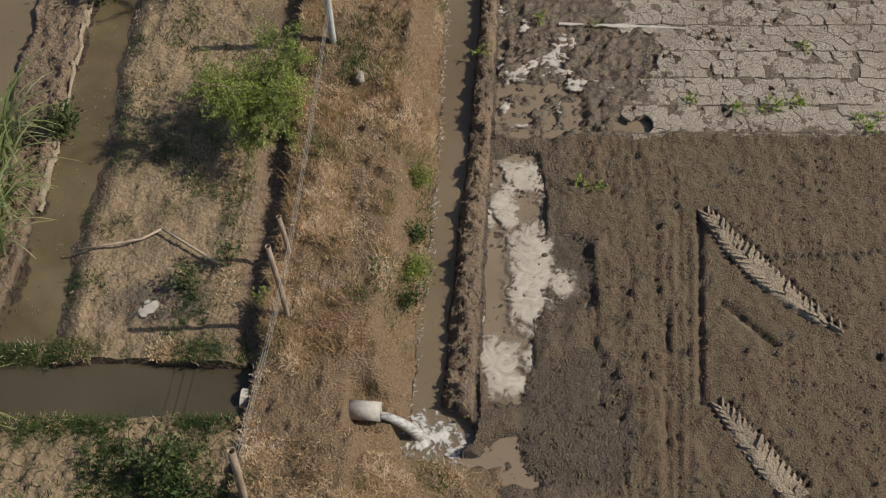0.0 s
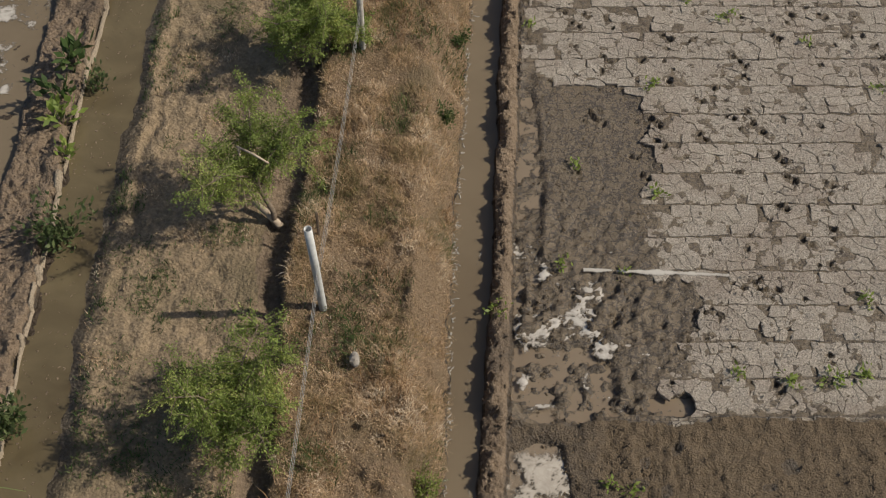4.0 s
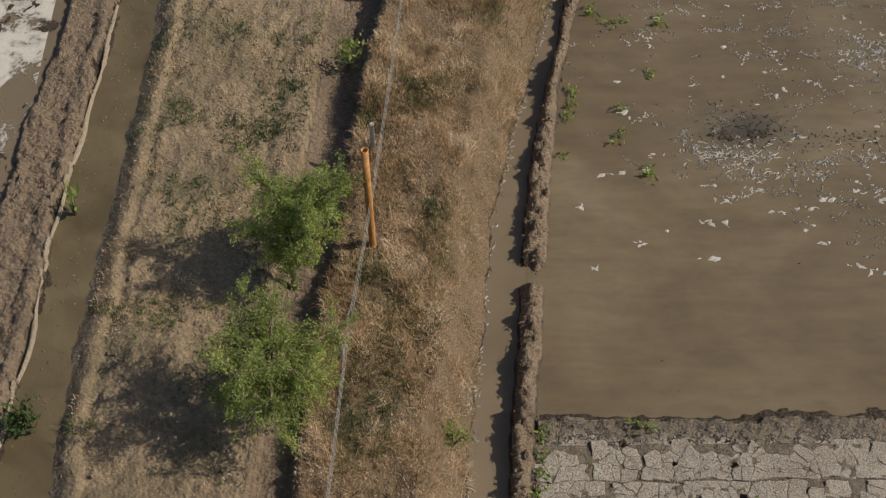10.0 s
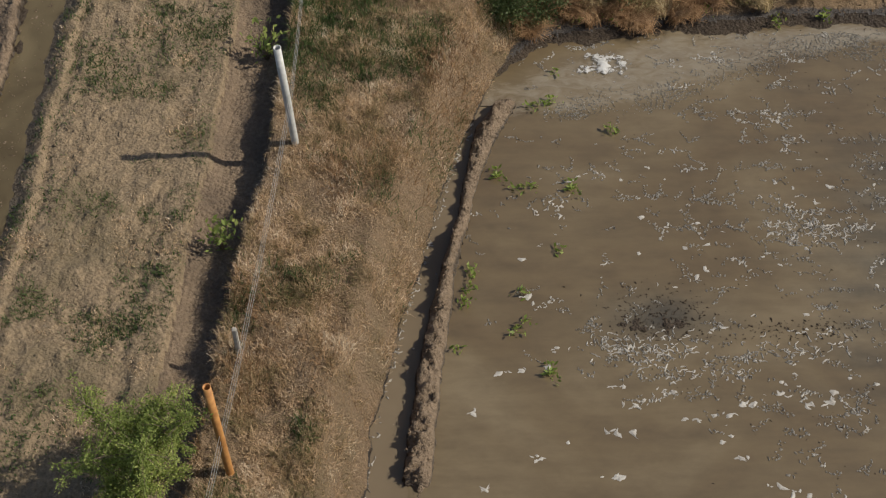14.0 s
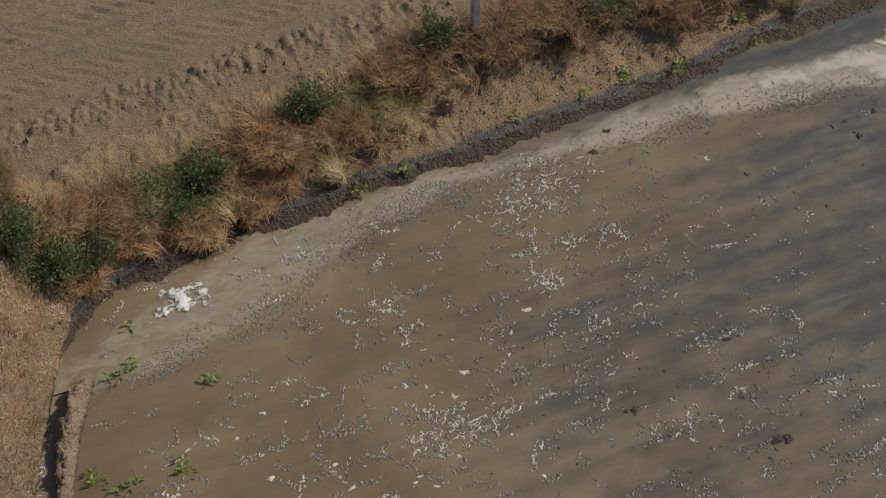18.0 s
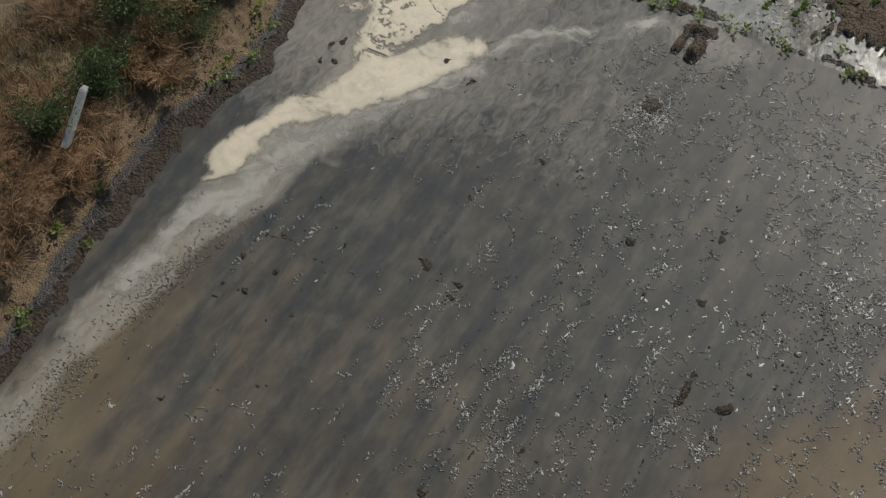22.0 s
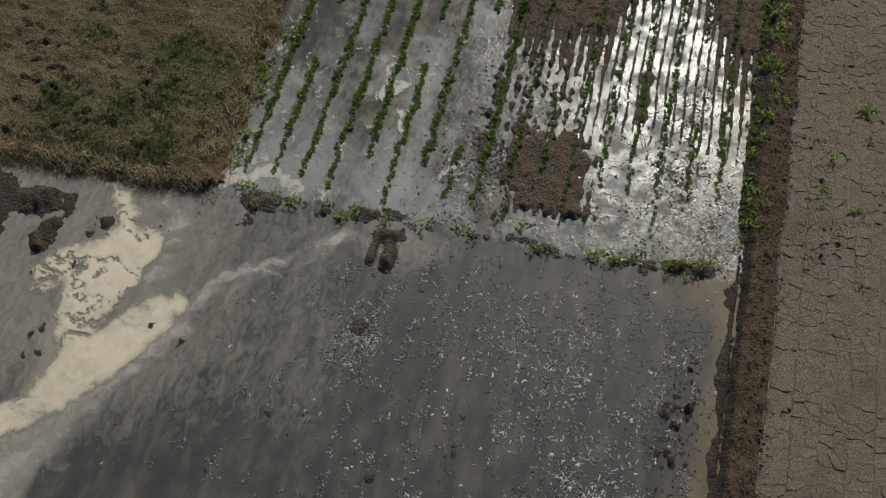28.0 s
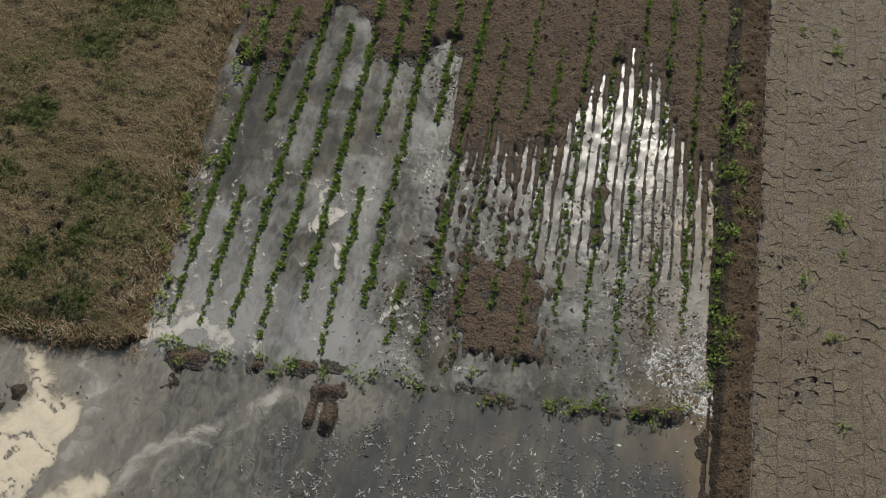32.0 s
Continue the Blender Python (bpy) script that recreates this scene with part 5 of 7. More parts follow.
curls("crop_foam", "pale foam curls between flooded seedlings", scatter(7000, (23.5, 31, 24.1, 30), lambda x, y: crop_in(x, y) * step(30.2, 28.6, y) * 0.5, 18), M_FOAM, (0.04, 0.16), (0.005, 0.012), 0.8, 18, WATER)
scraps("mud_specks", "small mud clods breaking the shallow crop water", scatter(30000, (23.4, 31, 24.1, 30.5), lambda x, y: crop_in(x, y) * step(30.6, 28.4, y) * np.clip(0.4 + 1.2 * fbm(x * 1.6, y * 2.2, 4, 79), 0.03, 1), 19), M_CROP, WATER, (0.012, 0.055), 0.45, 0.8, 19)
scraps("foam_rafts", "longer white foam rafts drifting on the pond", scatter(6000, (2.8, 26, 24, 35), lambda x, y: np.maximum(den(x, y) * 0.025, west(x, y) * 0.4 * step(10.5, 7.5, x) * step(32.5, 31, y)), 14), M_FOAM, WATER, (0.02, 0.085), 0.15, 0.6, 14)
raft_at = np.array([(5.15, 27.45), (5.5, 27.55), (5.9, 27.7), (6.25, 27.85), (6.45, 28.0), (5.72, 26.86), (6.05, 26.45), (6.35, 26.35), (6.62, 26.22), (2.5, 28.2), (2.8, 28.22), (2.35, 26.42), (3.36, 28.6), (2.92, 29.5), (4.1, 28.0), (4.35, 27.7), (4.0, 27.3), (4.7, 27.9), (2.2, 27.6), (3.0, 26.9), (6.9, 27.7), (3.9, 26.6), (5.5, 28.9), (6.8, 28.9)])
raft_g = np.random.default_rng(33)
scraps("foam_shreds", "ragged white foam shreds drifting in brown water", np.repeat(raft_at, 4, axis=0) + raft_g.normal(0, 1, (4 * len(raft_at), 2)) * (0.09, 0.03), M_FOAM, WATER, (0.03, 0.1), 0.12, 0.7, 24)
curls("foam_cluster", "dense white foam caught on a clod bank", np.concatenate([g2.normal(0, 1, (n_, 2)) * s_ + c_ for n_, s_, c_ in ((150, (0.42, 0.14), (4.6, 28.62)), (40, (0.4, 0.1), (5.4, 28.2)), (50, (0.5, 0.14), (6.7, 28.6)), (60, (0.3, 0.12), (7.4, 30.7)), (60, (0.25, 0.14), (7.1, 30.75)), (50, (0.12, 0.1), (9.35, 32.5)), (60, (0.3, 0.12), (9.5, 33.9)), (120, (0.35, 0.25), (10.0, 34.3)), (200, (0.25, 0.2), (20.9, 29.7)), (220, (1.0, 0.5), (20.6, 26.2)), (180, (0.5, 0.9), (21.5, 27.4)), (160, (1.2, 0.4), (18.6, 25.6)))]), M_FOAM, (0.05, 0.17), (0.005, 0.013), 0.5, 15, WATER)
scraps("stubble_scraps", "dark clods and stubble scraps in the water", scatter(9000, (1.5, 24, 24, 35), lambda x, y: den(x, y) * 0.7 * lines_(x, y) * (0.06 + 0.94 * step(5.5, 9.5, x)), 12), M_MUD, WATER, (0.009, 0.032), 0.5, 0.5, 12)
scraps("clod_patch", "patch of dark clods breaking the water", np.concatenate([g2.normal(0, 1, (n_, 2)) * s_ + c_ for n_, s_, c_ in ((420, (0.7, 0.22), (20.6, 24.6)), (380, (0.42, 0.25), (4.8, 29.15)), (200, (0.6, 0.1), (6.7, 28.9)), (160, (0.2, 0.16), (21.0, 29.8)), (300, (0.7, 0.3), (18.0, 26.0)))]), M_MUD, WATER, (0.009, 0.034), 0.6, 0.3, 16)
def crop_films(x, y):
    wx, wy = fbm(x * 0.7, y * 0.7, 4, 181, 0.6), fbm(x * 0.7, y * 0.7, 4, 183, 0.6)
    line_ = np.abs(fbm(x * 0.8 + 1.2 * wx, y * 1.5 + 1.2 * wy, 6, 185, 0.58))
    spread = 0.3 * fbm(x * 0.7 + wy, y * 1.1 + wx, 5, 187) + 0.12 * step(27.5, 25, x) * step(28.5, 29.5, y)
    return np.minimum(0.12, np.maximum(0.04 - 0.6 * line_, spread - 0.22) - 0.12 * step(27.8, 27.2, y) - 0.1 * step(28, 30, x))


floating("crop_film", "swirled pale silt films among the seedlings", (23.35, 31.5, 24.3, 33.1), 0.035, crop_films, WATER, M_FILM, 0.002, 0.12)
# foam by the feeder canal and its puddles
def puddle_foam(x, y):
    wx, wy = fbm(x * 1.6, y * 1.6, 5, 121, 0.6), fbm(x * 1.6, y * 1.6, 5, 122, 0.6)
    u, v = x + 0.16 * wx, y + 0.2 * wy
    blob = lambda cx, cy, rx, ry, p=2: 1 - (np.abs((u - cx) / rx) ** p + np.abs((v - cy) / ry) ** p) ** (1 / p)
    k = np.maximum.reduce([blob(1.22, 13.62, 0.46, 0.42), blob(0.95, 13.0, 0.2, 0.7), blob(1.26, 11.75, 0.36, 1.2, 3), blob(0.8, 10.25, 0.3, 0.62, 3), blob(1.0, 10.0, 0.16, 0.3), 0.75 * blob(1.75, 11.7, 0.3, 0.3), 0.8 * blob(1.25, 10.5, 0.2, 0.3),
                           1.3 * blob(0.5, 11.3, 0.035, 1.6, 4), 0.7 * blob(0.62, 12.9, 0.14, 0.5)])
    vein = np.abs(fbm(x * 2.4 + 1.2 * wy, y * 2.0 - 1.2 * wx, 5, 123, 0.6))
    return np.minimum(0.22, 0.45 * k + 0.05 * wx) - 0.16 * step(0.12, 0.0, vein) * step(10.6, 11.0, y) + 0.02 * fbm(x * 9, y * 9, 3, 124)


floating("canal_foam", "thick pale foam dried over wet mud", (0.35, 2.2, 9.3, 14.4), 0.022, puddle_foam, -0.02, M_CREAM, 0.012, 0.24)
floating("mud_foam", "patchy pale foam over a muddy field corner", (0.75, 3.0, 14.5, 17.7), 0.025, lambda x, y: np.minimum(0.2, 0.7 * fbm(x * 2.2 + 0.8 * fbm(x * 2, y * 2, 4, 5), y * 2.6, 7, 123, 0.66) - 0.02 - 0.2 * np.hypot((x - 1.4) / 0.9, (y - 16.3) / 1.0)), 0.0, M_MUDFOAM, 0.03, 0.2)
floating("plot_foam", "small white foam patch in a wet hollow", (-4.6, -3.3, 10.4, 11.2), 0.025, lambda x, y: np.minimum(0.1, 0.4 * fbm(x * 4, y * 4, 5, 131) - 0.02 - 0.3 * np.hypot((x + 3.95) / 0.4, (y - 10.78) / 0.22) - 0.14 * step(0.16, 0.0, np.abs(fbm(x * 5, y * 5, 4, 132)))), 0.56, M_FILM, 0.02, 0.12)
floating("field_foam_line", "thin white foam line across the clay", (1.9, 4.0, 16.6, 17.1), 0.018, lambda x, y: 0.04 + 0.03 * fbm(x * 3, y * 3, 3, 6) - np.abs(y - 16.88 + 0.05 * (x - 2)), 0.05, M_FILM, 0.015, 0.03)
# foam spread wide enough to paint the water's white sheen as well
floating("far_pond_foam_sheen", "pale foam swirls and painted sheen on the far flooded field", (-8.2, -6.2, 20, 36), 0.035, lambda x, y: 0.8 * fbm(x * 0.9 + 0.8 * fbm(x, y, 3, 4), y * 0.9, 7, 127, 0.66) - 0.12 + 0.25 * step(24, 30, y), LWATER - 0.015, M_MUDFOAM, 0.006, 0.25)
ig = np.random.default_rng(38)
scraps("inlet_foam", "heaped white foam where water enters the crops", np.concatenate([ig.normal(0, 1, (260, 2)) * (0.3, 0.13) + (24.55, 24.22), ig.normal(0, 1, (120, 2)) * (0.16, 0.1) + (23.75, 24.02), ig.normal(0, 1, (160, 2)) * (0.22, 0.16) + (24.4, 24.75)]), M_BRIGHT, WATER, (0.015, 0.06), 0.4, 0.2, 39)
# flakes whose white stands in for sparkle on the water
scraps("crop_glitter", "small foam flakes painted white for glitter among the flooded seedlings", scatter(12000, (23.5, 29.5, 24.1, 29.2), lambda x, y: crop_in(x, y) * np.clip(0.1 + 1.2 * fbm(x * 1.8, y * 2.4, 4, 83), 0.02, 1), 40), M_BRIGHT, WATER, (0.008, 0.028), 0.3, 0.6, 40)
curls("inlet_curls", "white foam curls where water enters the crops", np.random.default_rng(8).normal(0, 1, (260, 2)) * (0.5, 0.16) + (24.2, 24.3), M_FOAM, (0.04, 0.14), (0.008, 0.02), 0.4, 20, WATER)
ce = np.random.default_rng(35)
cy_ = ce.uniform(9.6, 33.0, 420)
curls("edge_foam", "thin white foam line at the canal's grassy edge", np.stack([canal_left(cy_) + 0.03 + ce.normal(0, 0.02, 420), cy_], 1), M_FOAM, (0.03, 0.12), (0.004, 0.011), 0.0, 36, WATER)
ly_ = ce.uniform(10.5, 36.0, 900)
scraps("canal_specks", "small clods and straw specks in the narrow canal", np.stack([lcanal_left(ly_) + ce.uniform(0.05, 0.95, 900) * (lcanal_right(ly_) - lcanal_left(ly_)), ly_], 1), M_RIDGE, LWATER, (0.01, 0.04), 0.3, 0.0, 37)


def clods(name, label, spots, mat, size, seed, lift=-0.004):
    scraps(name, label, spots, mat, ground(spots[:, 0], spots[:, 1]) + lift, size, 0.75, 0.0, seed)


# ---- grass and weeds ----
def blades(name, xy, height, width, lean, mat, label, category="grass", z=None, seed=1, kind="stuff", thing_at=True):
    """Bent blades, three triangles each."""
    g = np.random.default_rng(seed)
    n = len(xy)
    z0 = ground(xy[:, 0], xy[:, 1]) - 0.02 if z is None else z
    a, tw = g.uniform(0, 2 * np.pi, n), g.uniform(0, 2 * np.pi, n)
    L = height * g.uniform(0.5, 1.25, n) if np.isscalar(height) else height * g.uniform(0.6, 1.2, n)
    l = lean * g.uniform(0.3, 1.4, n)
    w = width * g.uniform(0.6, 1.3, n)
    d = np.stack([np.cos(a), np.sin(a)], 1)
    s = np.stack([np.cos(tw), np.sin(tw)], 1) * w[:, None]
    up1, up2 = L * 0.55 * np.cos(l * 0.6), L * (0.55 * np.cos(l * 0.6) + 0.45 * np.cos(l * 1.3))
    o1, o2 = L * 0.55 * np.sin(l * 0.6), L * (0.55 * np.sin(l * 0.6) + 0.45 * np.sin(l * 1.3))
    V = np.zeros((n, 5, 3))
    V[:, 0, :2], V[:, 1, :2] = xy - s, xy + s
    V[:, 2, :2], V[:, 3, :2] = xy + d * o1[:, None] - s * 0.8, xy + d * o1[:, None] + s * 0.8
    V[:, 4, :2] = xy + d * o2[:, None]
    V[:, 0, 2] = V[:, 1, 2] = z0
    V[:, 2, 2] = V[:, 3, 2] = z0 + up1
    V[:, 4, 2] = z0 + up2
    b = np.arange(n)[:, None] * 5
    F = np.concatenate([b + [0, 1, 3], b + [0, 3, 2], b + [2, 3, 4]])
    me = mesh_np(name, V.reshape(-1, 3), F, mat, False)
    return thing(name, label, category, kind=kind, data=me) if thing_at else me


bank_in = lambda x, y: (x > strip_left(y) + 0.03) & (x < np.where(y < 8.5, 0.3, canal_left(y) - 0.01)) & ~((np.abs(y - 9.3) + 0.3 * fbm(x * 2, y * 2, 4, 79) < 0.42) & (x > -2.3)) & (y < 36.4)
clump = lambda x, y: fbm(x * 2.6, y * 2.6, 4, 81)
thick = lambda x, y: bank_in(x, y) * np.clip(0.8 + 0.75 * clump(x, y), 0.2, 1)
pts = scatter(600000, (-2.8, 3.2, 7.2, 36.5), thick, 21)
hh = 0.07 + 0.19 * np.clip(clump(pts[:, 0], pts[:, 1]) + 0.2, 0, 1)
blades("dry_grass", pts, hh, 0.0033, 1.15, M_STRAW, "dry straw-coloured grass matted over the canal bank", seed=22)
pts = scatter(90000, (-2.6, 2.6, 8, 36.4), lambda x, y: bank_in(x, y) * np.clip(fbm(x * 1.3, y * 0.9, 4, 85) * 1.6 - 0.2, 0, 1), 23)
blades("rusty_weeds", pts, 0.3, 0.0045, 1.0, M_RUST, "tall rust-brown dead weeds in clumps", seed=24)
pts = scatter(170000, (-2.6, 3.0, 8, 36.4), lambda x, y: bank_in(x, y) * np.clip(fbm(x * 1.2, y * 1.2, 4, 87) * 1.7 - 0.3 + 0.75 * step(29, 33.5, y) * step(1.6, 0.2, x) + 0.4 * step(33, 35, y) + 0.5 * np.exp(-((x - canal_left(y) + 0.15) / 0.15) ** 2) * (vnoise(y * 0.7, y * 0, 3) > 0.55), 0, 1), 25)
lush = scatter(15000, (-0.7, 2.0, 32.2, 36.4), lambda x, y: bank_in(x, y) * step(32.2, 33.6, y) * np.clip(0.55 + 1.1 * fbm(x * 1.4, y * 1.1, 4, 89) - 0.35 * step(0.8, 1.9, x), 0, 1), 65)
blades("lush_grass", lush, 0.2, 0.005, 1.0, M_GREEN, "dense green grass at the end of the bank", seed=66)
blades("green_grass", pts, 0.2, 0.005, 1.0, M_GREEN, "green grass tufts among the straw", seed=26)
plot_in = lambda x, y: (x > lcanal_right(y) + 0.15) & (x < ditch_left(y) - 0.1) & (y > 9.95) & (y < 35.6)
pts = scatter(60000, (-5.3, -1.2, 9.9, 35.6), lambda x, y: plot_in(x, y) * np.clip(fbm(x * 1.1, y * 1.1, 4, 91) * 1.6 - 0.28 + 0.25 * step(28, 33, y) + 0.25 * np.exp(-((x + 1.9) / 0.4) ** 2) * (y > 26), 0, 1), 27)
blades("plot_weeds", pts, 0.10, 0.008, 1.1, M_GREEN, "low green weeds scattered over dry soil", seed=28)
pts = scatter(170000, (-5.4, -1.2, 9.9, 35.6), lambda x, y: plot_in(x, y) * np.clip(fbm(x * 1.4, y * 1.4, 4, 93) * 1.8 - 0.45, 0, 1), 29)
blades("plot_straw", pts, 0.09, 0.0045, 1.3, M_STRAW, "short dead straw on the dry plot", seed=30)
pts = scatter(15000, (-6, -2.6, 7.2, 9.1), lambda x, y: np.clip(-0.15 + fbm(x * 1.2, y * 1.2, 4, 95) + 0.45 * step(-4.2, -3.3, x), 0.04, 1), 31)
blades("south_weeds", pts, 0.18, 0.008, 1.0, M_GREEN, "dense green weeds beside the cross canal", seed=32)
edge_w = lambda x, y: (np.exp(-((y - 10.03) / 0.17) ** 2) + np.exp(-((y - 8.98) / 0.17) ** 2)) * np.clip(0.45 + 0.9 * fbm(x * 1.6, y * 1.6, 4, 153), 0, 1)
blades("edge_grass", scatter(60000, (-7, -2.6, 8.6, 10.4), edge_w, 45), 0.15, 0.005, 1.1, M_GREEN, "green grass fringe along the cross canal", seed=46)
blades("edge_straw", scatter(50000, (-7, -2.6, 8.4, 10.6), lambda x, y: 0.8 * edge_w(x + 3, y), 47), 0.13, 0.005, 1.2, M_STRAW, "dry grass fringe along the cross canal", seed=48)
pts = scatter(120000, (-5.3, -1.2, 9.9, 35.6), lambda x, y: plot_in(x, y) * np.clip(fbm(x * 1.7, y * 1.7, 4, 155) * 3 - 1.1, 0, 1), 49)
blades("plot_tufts", pts, 0.12, 0.006, 1.1, M_GREEN, "dark green weed tufts on dry soil", seed=50)
clods("churned_clods", "churned wet clods beside the foam", scatter(9000, (0.5, 2.6, 7.6, 18), lambda x, y: (x > ridge_right(y)) * (ground(x, y) < 0.05) * np.clip(0.3 + 0.9 * fbm(x * 1.4, y * 1.4, 4, 157), 0.02, 1), 62), M_DARK, (0.012, 0.05), 62)
clods("plot_clods", "dry clods and pebbles strewn on the plot", scatter(11000, (-5.2, -1.3, 10, 35.6), lambda x, y: plot_in(x, y) * np.clip(0.4 + 0.6 * fbm(x, y, 4, 141), 0.05, 1), 51), M_PLOT, (0.010, 0.05), 51)
clods("dyke_clods", "dry clods on the earth dyke", scatter(4000, (-6.8, -4.9, 9, 36), lambda x, y: (x < lcanal_left(y) - 0.05) * (x > far_pond(y) + 0.1) * 0.8, 52), M_RIDGE, (0.012, 0.055), 52)
clods("field_clods", "crumbled clods on the dark ploughed field", scatter(11000, (1.8, 7.6, 7.5, 14.3), lambda x, y: np.clip(0.5 + 0.7 * fbm(x, y, 4, 143), 0.05, 1) * (x > 2.0 + 0.3 * np.sin(y * 2)), 53), M_DARK, (0.009, 0.042), 53)
clods("bank_clods", "crumbled clods on the brown bank", scatter(11000, (3, 23, 34.8, 37.5), lambda x, y: (y > north_shore(x)) * (y < north_shore(x) + 1.2) * 0.8, 54), M_BANK, (0.01, 0.05), 54)
clods("tilled_clods", "dry clods turned up in the far ploughed field", scatter(6000, (-4, 18, 36.5, 41), lambda x, y: (y > north_shore(np.maximum(x, 2.9)) + 1.7) * np.clip(0.12 + 0.9 * np.exp(-((y - 37.72 - 0.07 * (x - 6.5)) / 0.4) ** 4) + 0.25 * fbm(x * 0.8, y * 1.6, 4, 145), 0.03, 1), 55), M_NORTH, (0.012, 0.06), 55)
clods("ridge_clods", "mud clods along the clay ridge", scatter(22000, (-0.2, 3.1, 9, 33.3), lambda x, y: (x > canal_right(y) + 0.02) * (x < ridge_right(y) + 0.06) * 0.9, 56), M_RIDGE, (0.01, 0.055), 56)
clods("mud_clods", "dark wet clods at the muddy shore", scatter(9000, (2.5, 23, 34, 36.8), lambda x, y: (np.abs(y - north_shore(x) + 0.15) < np.where(x > 15, 0.45, 0.26)) * 0.45, 57), M_MUD, (0.006, 0.024), 57)
clods("clay_crumbs", "loose crumbs and clods on the cracked clay", scatter(11000, (1.2, 8.5, 14.4, 23.8), lambda x, y: np.clip(-0.12 + 0.7 * fbm(x * 1.3, y * 1.3, 4, 147) + 0.6 * step(23.2, 23.7, y) + 0.5 * step(1.2, 0.2, x - ridge_right(y)), 0.03, 1), 58), M_DARK, (0.01, 0.04), 58)
clods("crust_crumbs", "small dry crumbs on the cracked clay crust", scatter(9000, (2.9, 8.4, 14.5, 23.4), lambda x, y: np.clip(0.25 + 0.9 * fbm(x * 1.1, y * 1.6, 4, 148), 0.02, 1), 67), M_PLATE, (0.008, 0.03), 67, 0.03)
clods("edge_clods", "dark clods along the field edge bank", scatter(6000, (10, 35, 23.2, 24.0), lambda x, y: 0.8 + 0 * x, 59), M_DARK, (0.012, 0.055), 59)
clods("stubble_clods", "dry clods in the stubble field", scatter(5000, (23.6, 36, 33.3, 42), lambda x, y: np.clip(0.4 + 0.7 * fbm(x, y, 4, 149), 0.05, 1), 60), M_EAST, (0.012, 0.05), 60)
clods("seedbed_clods", "moist clods between the seedling rows", scatter(9000, (23.5, 36, 24, 33), lambda x, y: (ground(x, y) > WATER - 0.02) * 0.8, 61), M_CROP, (0.012, 0.05), 61)


# ---- trees along the drain ----
def leaf_cards(centres, dirs, size, g, droop=0.3):
    """Pairs of small leaflets at given places: one quad each, bent off the twig."""
    n = len(centres)
    rnd = g.normal(0, 1, (n, 3))
    d = dirs + 0.7 * rnd
    d[:, 2] -= droop
    d /= np.linalg.norm(d, axis=1)[:, None] + 1e-9
    s = np.cross(d, g.normal(0, 1, (n, 3)))
    s /= np.linalg.norm(s, axis=1)[:, None] + 1e-9
    L = size * g.uniform(0.6, 1.3, n)[:, None]
    V = np.stack([centres, centres + d * L * 0.5 + s * L * 0.22, centres + d * L, centres + d * L * 0.5 - s * L * 0.22], 1)
    F = np.arange(n)[:, None] * 4 + [0, 1, 2, 3]
    return V.reshape(-1, 3), F


def tree(base, height, spread, lean, seed, limbs=12, twigs=22, leaves=120, label="", size=0.04, ways=()):
    """A young feathery tree: leaning trunk, forking limbs, drooping leaf sprays."""
    r, g = random.Random(seed), np.random.default_rng(seed)
    top = Vector((lean[0], lean[1], height * 0.5))
    ob = thing("tree", label, "tree", group="trees along the drain", at=base)
    trunk = [Vector((0, 0, -0.08)), top * 0.35 + Vector((r.gauss(0, 0.03), r.gauss(0, 0.03), 0)), top * 0.7, top]
    part("trunk", mesh_of("trunk", [tube(trunk, [0.055, 0.042, 0.034, 0.026], 8)], M_BARK), None, ob)
    cs, ds = [], []
    for k in range(limbs):
        a = ways[k % len(ways)] + r.gauss(0, 0.3) if ways else 2 * math.pi * (k + r.uniform(-0.3, 0.3)) / limbs
        start = trunk[2].lerp(top, r.uniform(0, 1))
        out = Vector((math.cos(a), math.sin(a), 0)) * spread * r.uniform(0.55, 1.05)
        end = start + out + Vector((0, 0, height * r.uniform(-0.12, 0.5)))
        mid = start.lerp(end, 0.5) + Vector((0, 0, 0.12 * height))
        bits = [tube([start, mid, end], [0.02, 0.013, 0.005], 5)]
        for j in range(twigs):
            u = r.uniform(0.25, 1.0)
            p = (start.lerp(mid, u * 2) if u < 0.5 else mid.lerp(end, u * 2 - 1))
            q = p + Vector((r.gauss(0, 1), r.gauss(0, 1), r.gauss(0.1, 0.6))).normalized() * spread * r.uniform(0.25, 0.55)
            q.z -= 0.05
            bits.append(tube([p, p.lerp(q, 0.5) + Vector((0, 0, 0.04)), q], [0.006, 0.004, 0.002], 4, False))
            t = g.uniform(0.1, 1.05, leaves)[:, None]
            c = np.array(p) * (1 - t) + np.array(q) * t + g.normal(0, 0.035, (leaves, 3))
            cs.append(c)
            ds.append(np.repeat([np.array(q - p)], leaves, 0) / (q - p).length)
        part("limb", mesh_of("limb", bits, M_BARK), None, ob)
    V, F = leaf_cards(np.concatenate(cs), np.concatenate(ds), size, g)
    part("crown", mesh_np("crown", V, F, M_TREE, False), None, ob)
    return ob


def gz(x, y):
    return float(ground(np.array([x]), np.array([y]))[0])


TREE_LABEL = "young feathery green tree with thin leaning trunk on dry soil"
